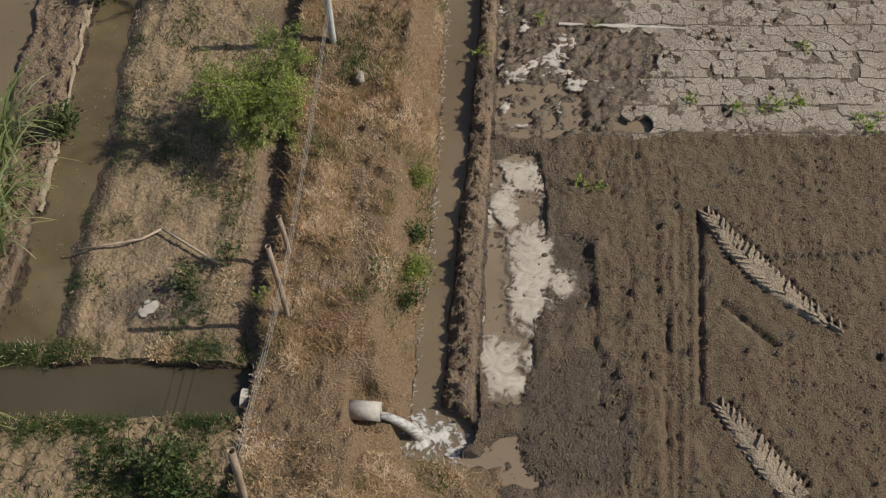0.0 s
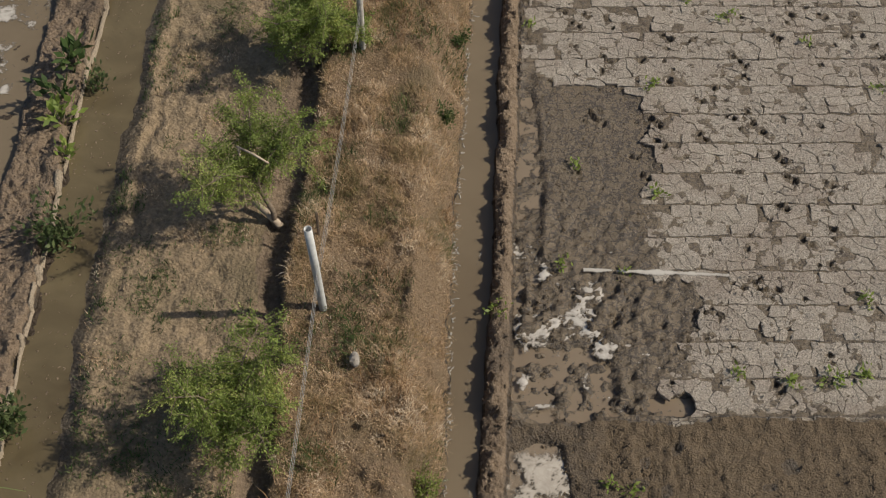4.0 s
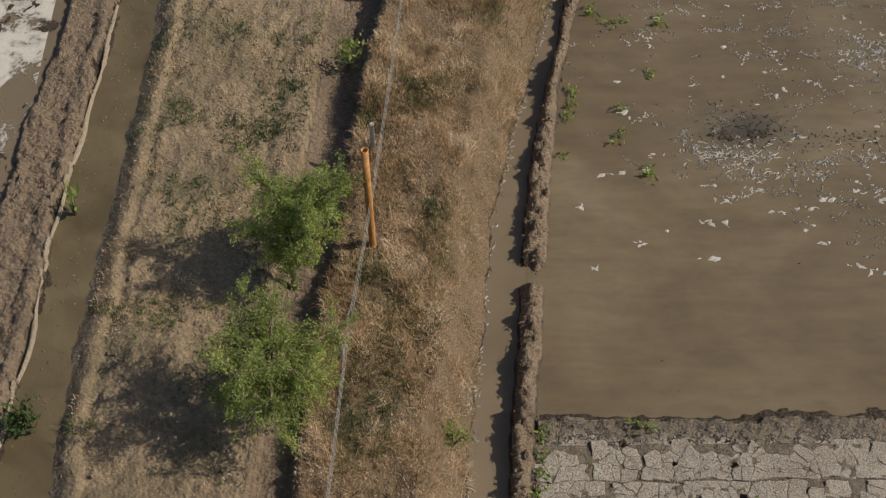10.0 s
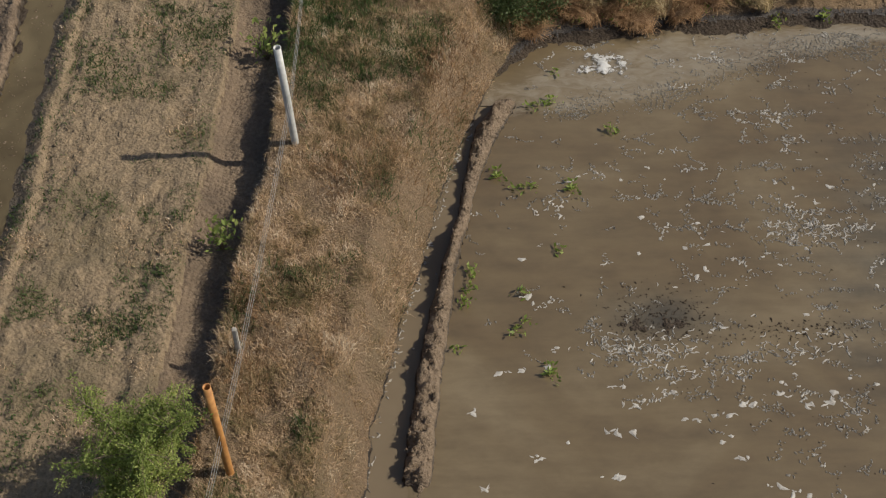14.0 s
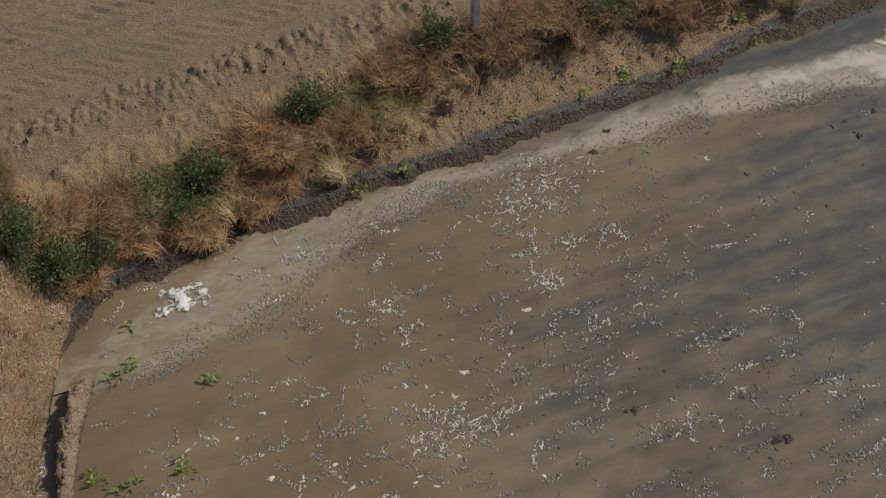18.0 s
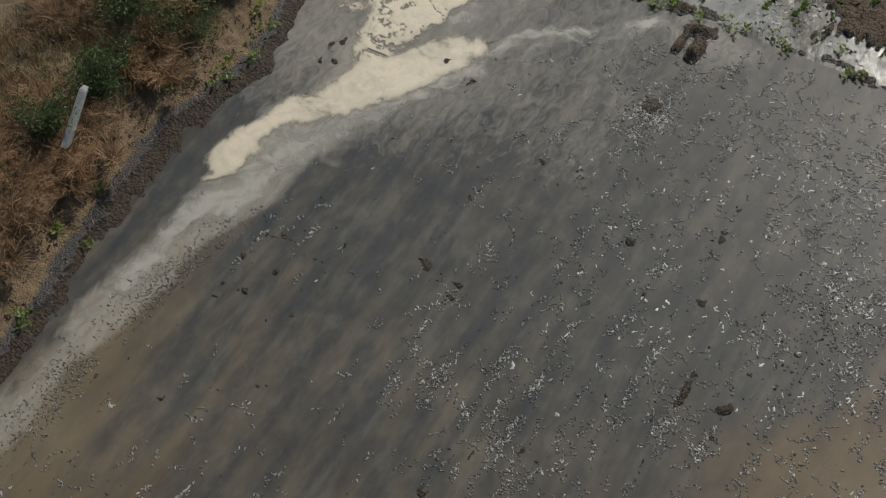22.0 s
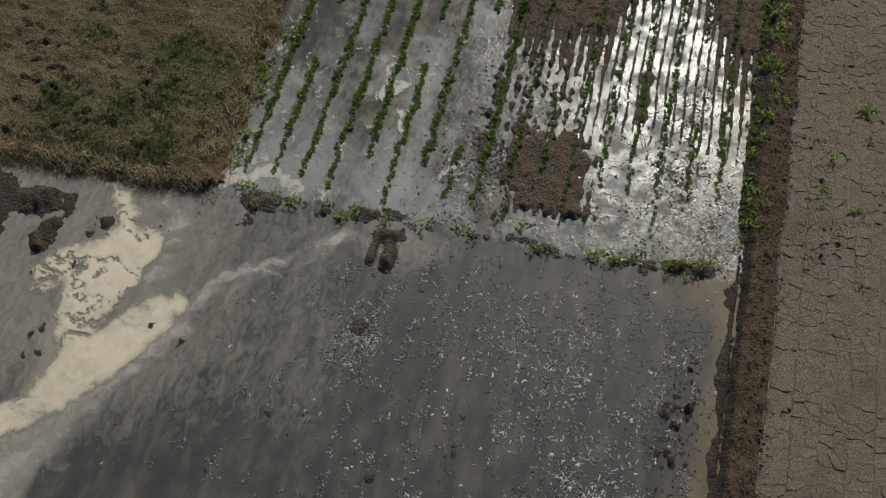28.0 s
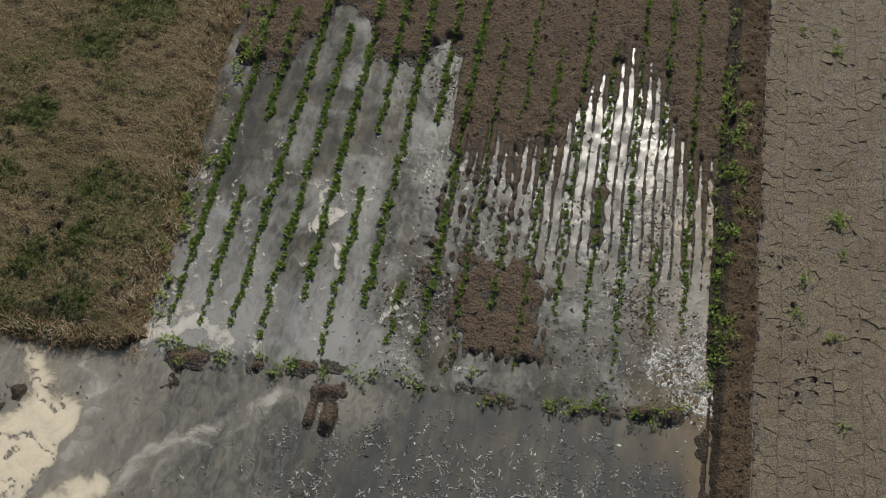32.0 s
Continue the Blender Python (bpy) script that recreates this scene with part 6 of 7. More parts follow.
for (x, y), hgt, spr, lean, sd in (((-2.52, 13.85), 1.6, 0.85, (-0.25, 0.0), 1), ((-2.5, 17.25), 2.0, 1.0, (-0.25, 0.25), 2), ((-2.14, 20.5), 1.75, 0.8, (0.05, 0.1), 3),
                                   ((-1.98, 23.7), 1.9, 0.95, (-0.05, 0.05), 4), ((-1.95, 25.75), 1.95, 0.82, (0.1, 0.3), 5)):
    if sd == 2:
        tree((x, y, gz(x, y)), hgt, spr, lean, sd, 9, label="sparse feathery tree with a forked leaning trunk", ways=(0.2, 1.8, 3.5))
    else:
        tree((x, y, gz(x, y)), hgt, spr, lean, sd, label=TREE_LABEL)
prop = thing("tree_prop", "thin weathered pole with a crossbar propping the tree", "pole", at=(-2.95, 17.52, gz(-2.95, 17.52)))
part("pole", mesh_of("prop_pole", [tube([(0, 0, -0.1), (0.02, 0.0, 0.7), (0.06, 0.0, 1.36)], [0.022, 0.02, 0.018], 8)], M_DEADWOOD), None, prop)
part("crossbar", mesh_of("prop_crossbar", [tube([(0.03, 0.02, 1.36), (0.25, -0.08, 1.33), (0.48, -0.22, 1.29)], [0.018, 0.017, 0.014], 8)], M_DEADWOOD), None, prop)
thing("cut_log", "pale cut branch stub leaning by the tree", "log", data=mesh_of("cut_log", [tube([(-2.82, 17.55, 0.78), (-2.62, 17.4, 0.72), (-2.42, 17.2, 0.66)], [0.04, 0.05, 0.055], 10)], M_DEADWOOD))


# ---- leafy shrubs ----
def shrub(name, base, r0, hgt, n, size, mat, label, category="shrub", seed=1, group="", stems=7, loose=0.16):
    r, g = random.Random(seed), np.random.default_rng(seed)
    ob = thing(name, label, category, group=group, at=base)
    bits, cs, ds = [], [], []
    for k in range(stems):
        a = r.uniform(0, 6.28)
        e = Vector((math.cos(a) * r0 * r.uniform(0.2, 1), math.sin(a) * r0 * r.uniform(0.2, 1), hgt * r.uniform(0.5, 1)))
        bits.append(tube([(0, 0, -0.05), e * 0.5 + Vector((0, 0, 0.1 * hgt)), e], [0.012, 0.008, 0.003], 5))
        m = n // stems
        t = g.uniform(0.3, 1.1, m)[:, None]
        cs.append(np.array(e) * t + g.normal(0, loose * r0 + 0.02, (m, 3)))
        ds.append(np.repeat([np.array(e)], m, 0) / e.length)
    part("stem", mesh_of("stem", bits, M_BARK), None, ob)
    c = np.concatenate(cs)
    c[:, 2] = np.abs(c[:, 2]) + 0.02
    V, F = leaf_cards(c, np.concatenate(ds), size, g, 0.1)
    part("leaves", mesh_np("leaves", V, F, mat, False), None, ob)
    return ob


for i, (x, y, r0, hh, n, sz, mat, lab) in enumerate((
        (-5.78, 14.0, 0.38, 0.7, 420, 0.11, M_BUSH, "dark leafy shrub leaning over the narrow canal"), (-5.56, 17.2, 0.5, 0.7, 520, 0.11, M_BUSH, "grey-green leafy shrub on the dyke"),
        (-5.9, 20.45, 0.3, 0.4, 60, 0.22, M_GREEN, "broad-leaved green plant on the dyke"), (-5.95, 19.75, 0.24, 0.35, 46, 0.2, M_GREEN, "broad-leaved green plant on the dyke"),
        (-5.86, 19.2, 0.24, 0.35, 46, 0.2, M_CROPLEAF, "broad-leaved green plant on the dyke"), (-5.75, 18.65, 0.16, 0.3, 28, 0.16, M_CROPLEAF, "small leafy plant on the dyke"),
        (-5.5, 20.1, 0.25, 0.5, 120, 0.1, M_BUSH, "leafy shrub leaning over the narrow canal"), (-5.25, 23.6, 0.28, 0.5, 200, 0.11, M_GREEN, "leafy green shrub beside the narrow canal"),
        (-5.2, 27.1, 0.12, 0.75, 26, 0.17, M_CROPLEAF, "thin sapling with pale leaves in the canal"), (-1.35, 30.0, 0.3, 0.6, 150, 0.1, M_TREE, "small pale leafy shrub over the drain"),
        (-0.98, 33.8, 0.3, 0.7, 110, 0.12, M_TREE, "small pale leafy shrub over the drain"), (0.2, 23.45, 0.22, 0.35, 420, 0.05, M_TREE, "pale grey-green shrub beside the canal"),
        (-0.45, 11.6, 0.32, 0.4, 1100, 0.05, M_TREE, "green weed clump at the canal edge"), (-0.42, 12.2, 0.26, 0.35, 800, 0.05, M_GREEN, "green weed clump at the canal edge"), (-0.55, 11.05, 0.28, 0.35, 800, 0.05, M_GREEN, "green weed clump at the canal edge"), (-0.35, 13.2, 0.2, 0.3, 500, 0.05, M_TREE, "green weed clump at the canal edge"), (-0.1, 19.5, 0.2, 0.3, 500, 0.05, M_GREEN, "green weed clump at the canal edge"), (0.15, 21.4, 0.18, 0.3, 400, 0.05, M_GREEN, "green weed clump at the canal edge"),
        (-3.55, 8.3, 0.45, 0.6, 700, 0.09, M_BUSH, "dense dark green weed bush"), (-3.2, 7.9, 0.4, 0.5, 500, 0.08, M_GREEN, "dense dark green weed bush"),
        (-3.5, 11.1, 0.25, 0.3, 200, 0.07, M_BUSH, "dark green weed clump on dry soil"), (-2.95, 11.45, 0.18, 0.5, 200, 0.06, M_BUSH, "dark green weed clump on dry soil"),
        (-2.45, 10.75, 0.12, 0.5, 90, 0.07, M_CROPLEAF, "upright green weed beside the drain"), (-2.55, 14.2, 0.2, 0.3, 150, 0.06, M_GREEN, "green weed clump under the tree"))):
    shrub("shrub" if n > 100 else "leafy_plant", (x, y, gz(x, y)), r0, hh, n, sz, mat, lab, "shrub" if n > 100 else "plant", 40 + i)

# dead brown and green bushes along the north bank, above a bare crumbly foot
def bank_foot(x):
    return line(x, [(2.5, 0.15), (5, 0.15), (6, 0.3), (7.2, 0.5), (9.2, 0.9), (12, 0.75), (16, 0.6), (23, 0.6)])


def on_bank(x, y):
    v = y - north_shore(x) - bank_foot(x) + 0.15 * fbm(x * 1.7, y * 1.7, 3, 96)
    return step(0.0, 0.2, v) * step(0.0, -0.35, v - line(x, [(13, 1.15), (16, 2.6)]))


def grass_mound(base, size, n, mat, label, seed):
    """Long dead stalks in tufts that arch over and hang down the slope."""
    g = np.random.default_rng(seed)
    ob = thing("dead_weed_mound", label, "weeds", group="bushes along the bank", at=base)
    tuft = g.normal(0, 0.6 * size, (34, 2))
    which = g.integers(0, 34, n)
    lean_t = g.uniform(0, 6.28, 34)
    a = lean_t[which] + g.normal(0, 1.0, n)
    L = size * g.uniform(0.6, 1.35, n)
    b0 = tuft[which] + g.normal(0, 0.05, (n, 2))
    d = np.stack([np.cos(a), np.sin(a)], 1)
    s = np.stack([-d[:, 1], d[:, 0]], 1) * (0.0055 * g.uniform(0.6, 1.4, n))[:, None]
    droop = g.uniform(0.5, 1.1, n)
    g_high = g.uniform(0.5, 1.4, 34)
    V = np.zeros((n, 4, 2, 3))
    for k, u in enumerate((0.0, 0.35, 0.7, 1.0)):
        p = b0 + d * (L * (0.15 * u + 0.6 * u * u))[:, None]
        z = L * g_high[which] * (1.15 * u - droop * 0.7 * u * u) - 0.03
        for j, o in enumerate((-1, 1)):
            V[:, k, j, :2] = p + o * s * (1.1 - 0.8 * u)
            V[:, k, j, 2] = z
    base_i = np.arange(n)[:, None] * 8
    F = np.concatenate([base_i + [2 * k, 2 * k + 1, 2 * k + 3, 2 * k + 2] for k in range(3)])
    part("tuft", mesh_np("dead_tuft", V.reshape(-1, 3), F, mat, False), None, ob)
    part("root", mesh_of("weed_root", [tube([(0, 0, -0.08), (0.01, 0, 0.05), (0, 0.02, 0.16)], [0.03, 0.02, 0.006], 6)], M_BARK), None, ob)
    return ob


br = random.Random(5)
CORNER = [(2.5, 35.25), (2.35, 35.8), (2.75, 34.95), (2.3, 36.3), (2.05, 36.0), (2.9, 35.6), (3.4, 35.1), (4.1, 35.25), (4.9, 35.2), (5.7, 35.35), (3.7, 35.8), (5.3, 35.8), (6.3, 35.6), (7.0, 35.75), (7.7, 36.0), (8.4, 36.1), (4.5, 35.9), (2.45, 35.5)]
for k in range(72):
    x = 2.8 + k * 0.48 + br.uniform(-0.15, 0.15) if k < 40 else br.uniform(14.5, 21.5)
    y = float(north_shore(x) + bank_foot(x)) + (br.uniform(0.25, 0.75) if k < 40 else br.uniform(0.9, 2.4))
    if k >= 54:
        x, y = CORNER[k - 54]
    kind = br.random()
    green = kind > (0.42 if x < 2.8 else 0.72 if x < 9 else 0.55)
    if green:
        shrub("bush", (x, y, gz(x, y)), br.uniform(0.36, 0.6), br.uniform(0.4, 0.7), 2600, 0.055, M_BUSH, "dark green bush on the bank", "bush", 100 + k, "bushes along the bank", 18, 0.13)
    else:
        grass_mound((x, y, gz(x, y)), br.uniform(0.28, 0.42), 2400, M_DEAD if kind < 0.25 else M_RUST if kind < 0.5 else M_STUB, "rust-brown dead weed mound on the bank" if kind < 0.5 else "straw-coloured dead grass mound on the bank", 100 + k)
pts = scatter(110000, (2.4, 22, 34.5, 39.6), lambda x, y: on_bank(x, y) * np.clip(0.5 + fbm(x, y, 4, 97), 0.1, 1), 33)
blades("bank_straw", pts, 0.3, 0.005, 0.9, M_STUB, "dry grass between the bushes of the bank", seed=34)
pts = scatter(60000, (2.4, 22, 34.5, 39), lambda x, y: on_bank(x, y) * np.clip(fbm(x * 1.2, y * 1.2, 4, 98) * 1.8, 0, 1), 43)
blades("bank_rust", pts, 0.36, 0.005, 0.8, M_RUST, "tall rust-brown dead weeds on the bank", seed=44)
pts = scatter(9000, (3, 22, 34.5, 37.5), lambda x, y: (y > north_shore(x) + 0.1) * (y < north_shore(x) + 0.8) * np.clip(fbm(x * 1.3, y * 1.3, 4, 99) * 1.6 - 0.55, 0, 1), 35)
blades("bank_weeds", pts, 0.09, 0.014, 1.1, M_GREEN, "low green weeds on the crumbly bank", seed=36)
TUFTS = ((26.5, 36.42, 0.3), (26.38, 34.6, 0.34), (25.2, 34.46, 0.3), (24.15, 34.15, 0.32), (24.55, 36.35, 0.3), (27.6, 36.4, 0.4), (28.57, 35.1, 0.25), (29.7, 35.7, 0.35), (27.9, 36.2, 0.3), (30.7, 35.0, 0.4), (24.7, 35.2, 0.2))


def tufted(x, y):
    return sum(np.exp(-(((x - a) / (1.25 * r)) ** 2 + ((y - b) / r) ** 2)) for a, b, r in TUFTS)


pts = scatter(70000, (23.2, 34.5, 32.9, 40), lambda x, y: (y > crop_edge(x) + 0.15) * np.clip(0.35 + 0.9 * fbm(x * 0.8, y * 0.8, 4, 101), 0.04, 1), 37)
blades("stubble", pts, 0.06, 0.008, 1.5, M_STUB, "short faded stubble grass", seed=38)
pts = scatter(260000, (23.2, 34.5, 32.9, 40), lambda x, y: (y > crop_edge(x) + 0.15) * np.clip(tufted(x, y) * (0.8 + 0.9 * fbm(x * 2, y * 2, 4, 104)) + 0.45 * fbm(x * 0.7, y * 0.7, 4, 103) + 0.04, 0, 1), 39)
blades("green_stubble", pts, 0.1, 0.009, 1.2, M_SWARD, "green grass patches in the stubble", seed=40)

pts = scatter(170000, (22.9, 36, 32.8, 40), lambda x, y: np.exp(-((np.minimum(x - 23.1, y - crop_edge(x) - 0.1) - 0.18) / 0.25) ** 2) * np.clip(0.6 + 0.7 * fbm(x * 1.2, y * 1.2, 4, 159), 0.1, 1), 63)
blades("field_edge_grass", pts, 0.2, 0.0055, 1.1, M_STRAW, "dry straw grass hanging over the field edge", seed=64)

# reeds
for (x, y, n, sd) in ((-6.45, 13.6, 56, 1), (-6.4, 12.6, 56, 2), (-6.35, 11.7, 44, 3), (-6.15, 8.75, 26, 4)):
    g = np.random.default_rng(sd)
    ob = thing("reed_clump", "tall reed clump with long arching pale leaves", "reed", group="reeds on the dyke", at=(x, y, gz(x, y)))
    V, F = [], []
    for k in range(n):
        a, L = g.uniform(0, 6.28), g.uniform(0.9, 1.8)
        b0 = np.array([g.normal(0, 0.12), g.normal(0, 0.2), 0.0])
        d = np.array([math.cos(a), math.sin(a), 0])
        s = np.array([-d[1], d[0], 0]) * 0.026
        base = len(V)
        for u in np.linspace(0, 1, 7):
            p = b0 + d * L * 0.62 * u**1.5 + np.array([0, 0, 1.35 * L * u - 0.85 * L * u * u])
            w = s * (1.15 - u) * (0.5 + min(1, u * 4) * 0.5)
            V += [p - w, p + w]
        F += [(base + 2 * i, base + 2 * i + 1, base + 2 * i + 3, base + 2 * i + 2) for i in range(6)]
    part("leaves", mesh_np("reed_leaves", V, F, M_REED), None, ob)


# ---- posts and wires ----
def pipe_post(x, y, h, r, mat, label, lean=(0, 0), z=None):
    z = gz(x, y) if z is None else z
    ob = thing("fence_post", label, "post", group="posts along the bank", at=(x, y, z))
    top = Vector((lean[0], lean[1], h))
    outer = tube([Vector((0, 0, -0.15)), top * 0.5, top], r, 14, False)
    inner = tube([top - Vector((0, 0, 0.15)), top], r * 0.82, 14, False)
    n = len(outer[0])
    v = outer[0] + inner[0]
    f = outer[1] + [tuple(n + i for i in q)[::-1] for q in inner[1]]
    f += [(28 + k, 28 + (k + 1) % 14, n + 14 + (k + 1) % 14, n + 14 + k) for k in range(14)]
    part("pipe", mesh_of("post_pipe", [(v, f)], mat), None, ob)
    # near-black disc plugs the pipe, painted as the shade in its hollow
    part("bore_shade", mesh_of("post_bore_shade", [tube([top - Vector((0, 0, 0.14)), top - Vector((0, 0, 0.135))], r * 0.8, 12)], M_BORE_SHADE), None, ob)
    return ob


def square_post(x, y, h, w, mat, label, lean=(0, 0), z=None, name="concrete_post"):
    z = gz(x, y) if z is None else z
    bm = bmesh.new()
    bmesh.ops.create_cube(bm, size=1)
    for v in bm.verts:
        t = v.co.z + 0.5
        v.co = Vector((v.co.x * w * (1 - 0.12 * t) + lean[0] * t, v.co.y * w * (1 - 0.12 * t) + lean[1] * t, -0.15 + (h + 0.15) * t))
    bmesh.ops.bevel(bm, geom=bm.edges[:], offset=0.012, segments=2, affect="EDGES")
    me = bpy.data.meshes.new(name)
    bm.to_mesh(me)
    bm.free()
    me.materials.append(mat)
    return thing(name, label, "post", at=(x, y, z), data=me)


pipe_post(-1.73, 15.74, 1.75, 0.055, M_GALV, "white metal pipe post with open top", (-0.08, 0.0))
pipe_post(-1.37, 20.6, 1.7, 0.05, M_CONC, "weathered grey pipe post on the grassy bank", (0.0, 0.0))
pipe_post(-0.87, 26.24, 2.0, 0.05, M_ORANGE, "orange rusted pipe post with open top", (-0.03, 0.0))
pipe_post(-0.37, 31.62, 1.95, 0.055, M_GALV, "white metal pipe post on the grassy bank", (-0.1, 0.0))
square_post(-0.91, 28.0, 0.5, 0.07, M_CONC, "short grey concrete stub post", (0.0, 0.0), name="stub_post")
square_post(-1.23, 24.36, 0.35, 0.06, M_CONC, "short grey concrete stub post", (0.0, 0.0), name="stub_post")
pipe_post(-2.05, 10.45, 1.55, 0.036, M_WOOD, "weathered split wooden post leaning", (-0.12, -0.05))
pipe_post(-2.1, 11.5, 0.75, 0.035, M_WOOD, "thin grey wooden stake leaning", (-0.1, 0.05))
pipe_post(-2.42, 7.85, 1.1, 0.05, M_WOOD, "weathered wooden post above the drain", (-0.02, 0.0))
pipe_post(-0.32, 35.72, 1.9, 0.055, M_WOOD, "brown wooden corner post", (-0.05, 0.0))
pipe_post(-1.0, 36.2, 1.6, 0.05, M_BARK, "dark wooden brace leaning on the corner post", (0.6, -0.3))
square_post(2.24, 36.08, 1.35, 0.12, M_CONC, "slim grey concrete post among bushes", (-0.05, 0))
square_post(10.04, 36.88, 1.05, 0.13, M_CONC, "slim grey concrete post among bushes", (-0.03, 0))
square_post(15.5, 36.7, 0.32, 0.13, M_CONC, "fallen grey concrete post leaning in bushes", (0.75, 0.14), z=0.78)
square_post(-1.85, 16.9, 0.5, 0.04, M_WOOD, "short wooden stake on the bank", (0.0, 0.0), name="wooden_stake")

stops_ = [(-2.42, 7.85), (-2.05, 10.45), (-1.73, 15.74), (-1.37, 20.6), (-1.1, 24.36), (-0.87, 26.24), (-0.37, 31.62), (-0.32, 35.72)]
for hgt in (0.72, 0.84, 0.96):
    bits = []
    for (x0, y0), (x1, y1) in zip(stops_, stops_[1:]):
        p = []
        for u in np.linspace(0, 1, 9):
            z = (0.8 + hgt * (1 - u) + hgt * u) - 0.12 * 4 * u * (1 - u) * min(1, (y1 - y0) / 5)
            p.append((x0 + (x1 - x0) * u, y0 + (y1 - y0) * u, z + 0.15 * step(24, 32, y0 + (y1 - y0) * u)))
        bits.append(tube(p, 0.003, 5))
    thing("fence_wire", "thin grey wire strung along the posts", "wire", group="fence wires", data=mesh_of("fence_wire", bits, M_WIRE))

# ---- pipe under the bank, and its jet ----
culvert = thing("concrete_pipe", "half buried concrete pipe pouring water into the canal", "pipe", at=(-0.80, 9.24, 0.40))
R = 0.13
for nm, (a, b) in (("pipe_section", (0.0, -0.42)), ("pipe_section", (-0.44, -1.1)), ("pipe_section", (-1.12, -1.8))):
    out = tube([(a, 0.0 - 0.09 * a, 0), (a * 0.5 + b * 0.5, -0.045 * (a + b), 0), (b, -0.09 * b, 0)], R, 24, False)
    inn = tube([(a, -0.09 * a, 0), (b, -0.09 * b, 0)], R * 0.82, 24, False)
    n = len(out[0])
    v = out[0] + inn[0]
    f = out[1] + [tuple(n + i for i in q)[::-1] for q in inn[1]]
    f += [(k, n + k, n + (k + 1) % 24, (k + 1) % 24) for k in range(24)] + [(48 + k, 48 + (k + 1) % 24, n + 24 + (k + 1) % 24, n + 24 + k) for k in range(24)]
    part(nm, mesh_of("pipe_section", [(v, f)], M_CONC), None, culvert)
inlet = tube([(-1.72, 0.16, 0.03), (-1.82, 0.17, 0.03)], 0.14, 24, False)
core = tube([(-1.72, 0.16, 0.03), (-1.82, 0.17, 0.03)], 0.12, 24, False)
rims = [(e + k, 48 + e + k, 48 + e + (k + 1) % 24, e + (k + 1) % 24) for e in (0, 24) for k in range(24)]
part("inlet_ring", mesh_of("inlet_ring", [(inlet[0] + core[0], inlet[1] + [tuple(48 + i for i in q)[::-1] for q in core[1]] + rims)], M_CONC), None, culvert)
jet = []
for u in np.linspace(0, 1, 10):
    jet.append((-0.84 + 0.56 * u, 9.235 - 0.1 * u, 0.34 - 0.40 * u * u))
thing("water_jet", "clear white jet of water from the pipe", "water", data=mesh_of("water_jet", [tube(jet, list(np.linspace(0.05, 0.085, 10)), 14)], M_JET))


def splash_keep(x, y):
    r = np.hypot((x + 0.12) / 0.52, (y - 9.08) / 0.46)
    return 0.75 - r + 0.5 * fbm(x * 7, y * 7, 4, 111)


floating("splash_foam", "white churned water below the pipe", (-0.7, 0.8, 8.5, 9.9), 0.016, splash_keep, WATER, M_SPRAY, 0.02, 0.6)

# ---- tyre prints in the dark field ----
M_PRESSED = soil("pressed_pale_soil", (0.21, 0.168, 0.12), (0.34, 0.28, 0.205), (0.25, 0.205, 0.15), grain=24, distance=0.02)


def tyre_print(ox, oy, last, n):
    """A pressed bed with swept lug bars on both halves, raised where the tread sank between them."""
    cx, cy, hw = track_point(0)
    ob = thing("tyre_print", "pale tractor tyre print with lug marks in dark soil", "tyre print", at=(cx + ox, cy + oy, 0))
    spots, rows_n = [], 44
    for i in range(rows_n):
        u = last * i / (rows_n - 1)
        x, y, hw = track_point(u)
        for w in np.linspace(-1, 0.82, 7):
            px, py = x + ox + 0.91 * hw * w, y + oy + 0.41 * hw * w
            spots.append((px - cx - ox, py - cy - oy, gz(px, py) + 0.045 - 0.08 * abs(w) ** 8 - 0.03 * (i < 2) - 0.04 * max(0, i - rows_n + 8) / 8))
    part("pressed_bed", mesh_np("pressed_bed", spots, [(7 * i + j, 7 * i + j + 1, 7 * i + j + 8, 7 * i + j + 7) for i in range(rows_n - 1) for j in range(6)], M_PRESSED), None, ob)
    for k in range(n):
        u = (k + 0.7) / 25
        x, y, hw = track_point(u)
        for side in (1, -1):
            V = []
            for a, lift in ((0.05, 0.05), (0.55, 0.058), (1.02, 0.052)):
                mx, my = x + ox + side * 0.91 * hw * a - 0.42 * 0.14 * a, y + oy + side * 0.41 * hw * a + 0.9 * 0.14 * a
                for t, up in ((-0.05, -0.03), (-0.024, lift), (0.024, lift), (0.05, -0.03)):
                    px, py = mx + 0.42 * t, my - 0.9 * t
                    V.append((px - cx - ox, py - cy - oy, gz(x + ox, y + oy) + (up if side > 0 or up < 0 else up - 0.006)))
            F = [(4 * i + j, 4 * i + j + 1, 4 * i + j + 5, 4 * i + j + 4) for i in (0, 1) for j in (0, 1, 2)] + [(0, 1, 2, 3), (8, 9, 10, 11)]
            part("lug", mesh_np("tyre_lug", V, F, M_PRESSED, False), None, ob)
    return ob


for row in TRACKS:
    tyre_print(*row)

# pale dried silt along the narrow canal
bm_y = np.arange(12.5, 31.5, 0.05)
V = []
for y in bm_y:
    w = 0.045 + 0.03 * float(fbm(np.array([y * 2.0]), np.array([0.0]), 4, 191)[0])
    x = float(lcanal_left(np.array([y]))[0]) + 0.03 + 0.05 * float(fbm(np.array([y * 0.8]), np.array([3.0]), 3, 193)[0])
    base = max(gz(x, y), LWATER)
    V += [(x - w, y, base - 0.03), (x - 0.3 * w, y, base + 0.05), (x + 0.4 * w, y, base + 0.045), (x + 1.1 * w, y, base - 0.03)]
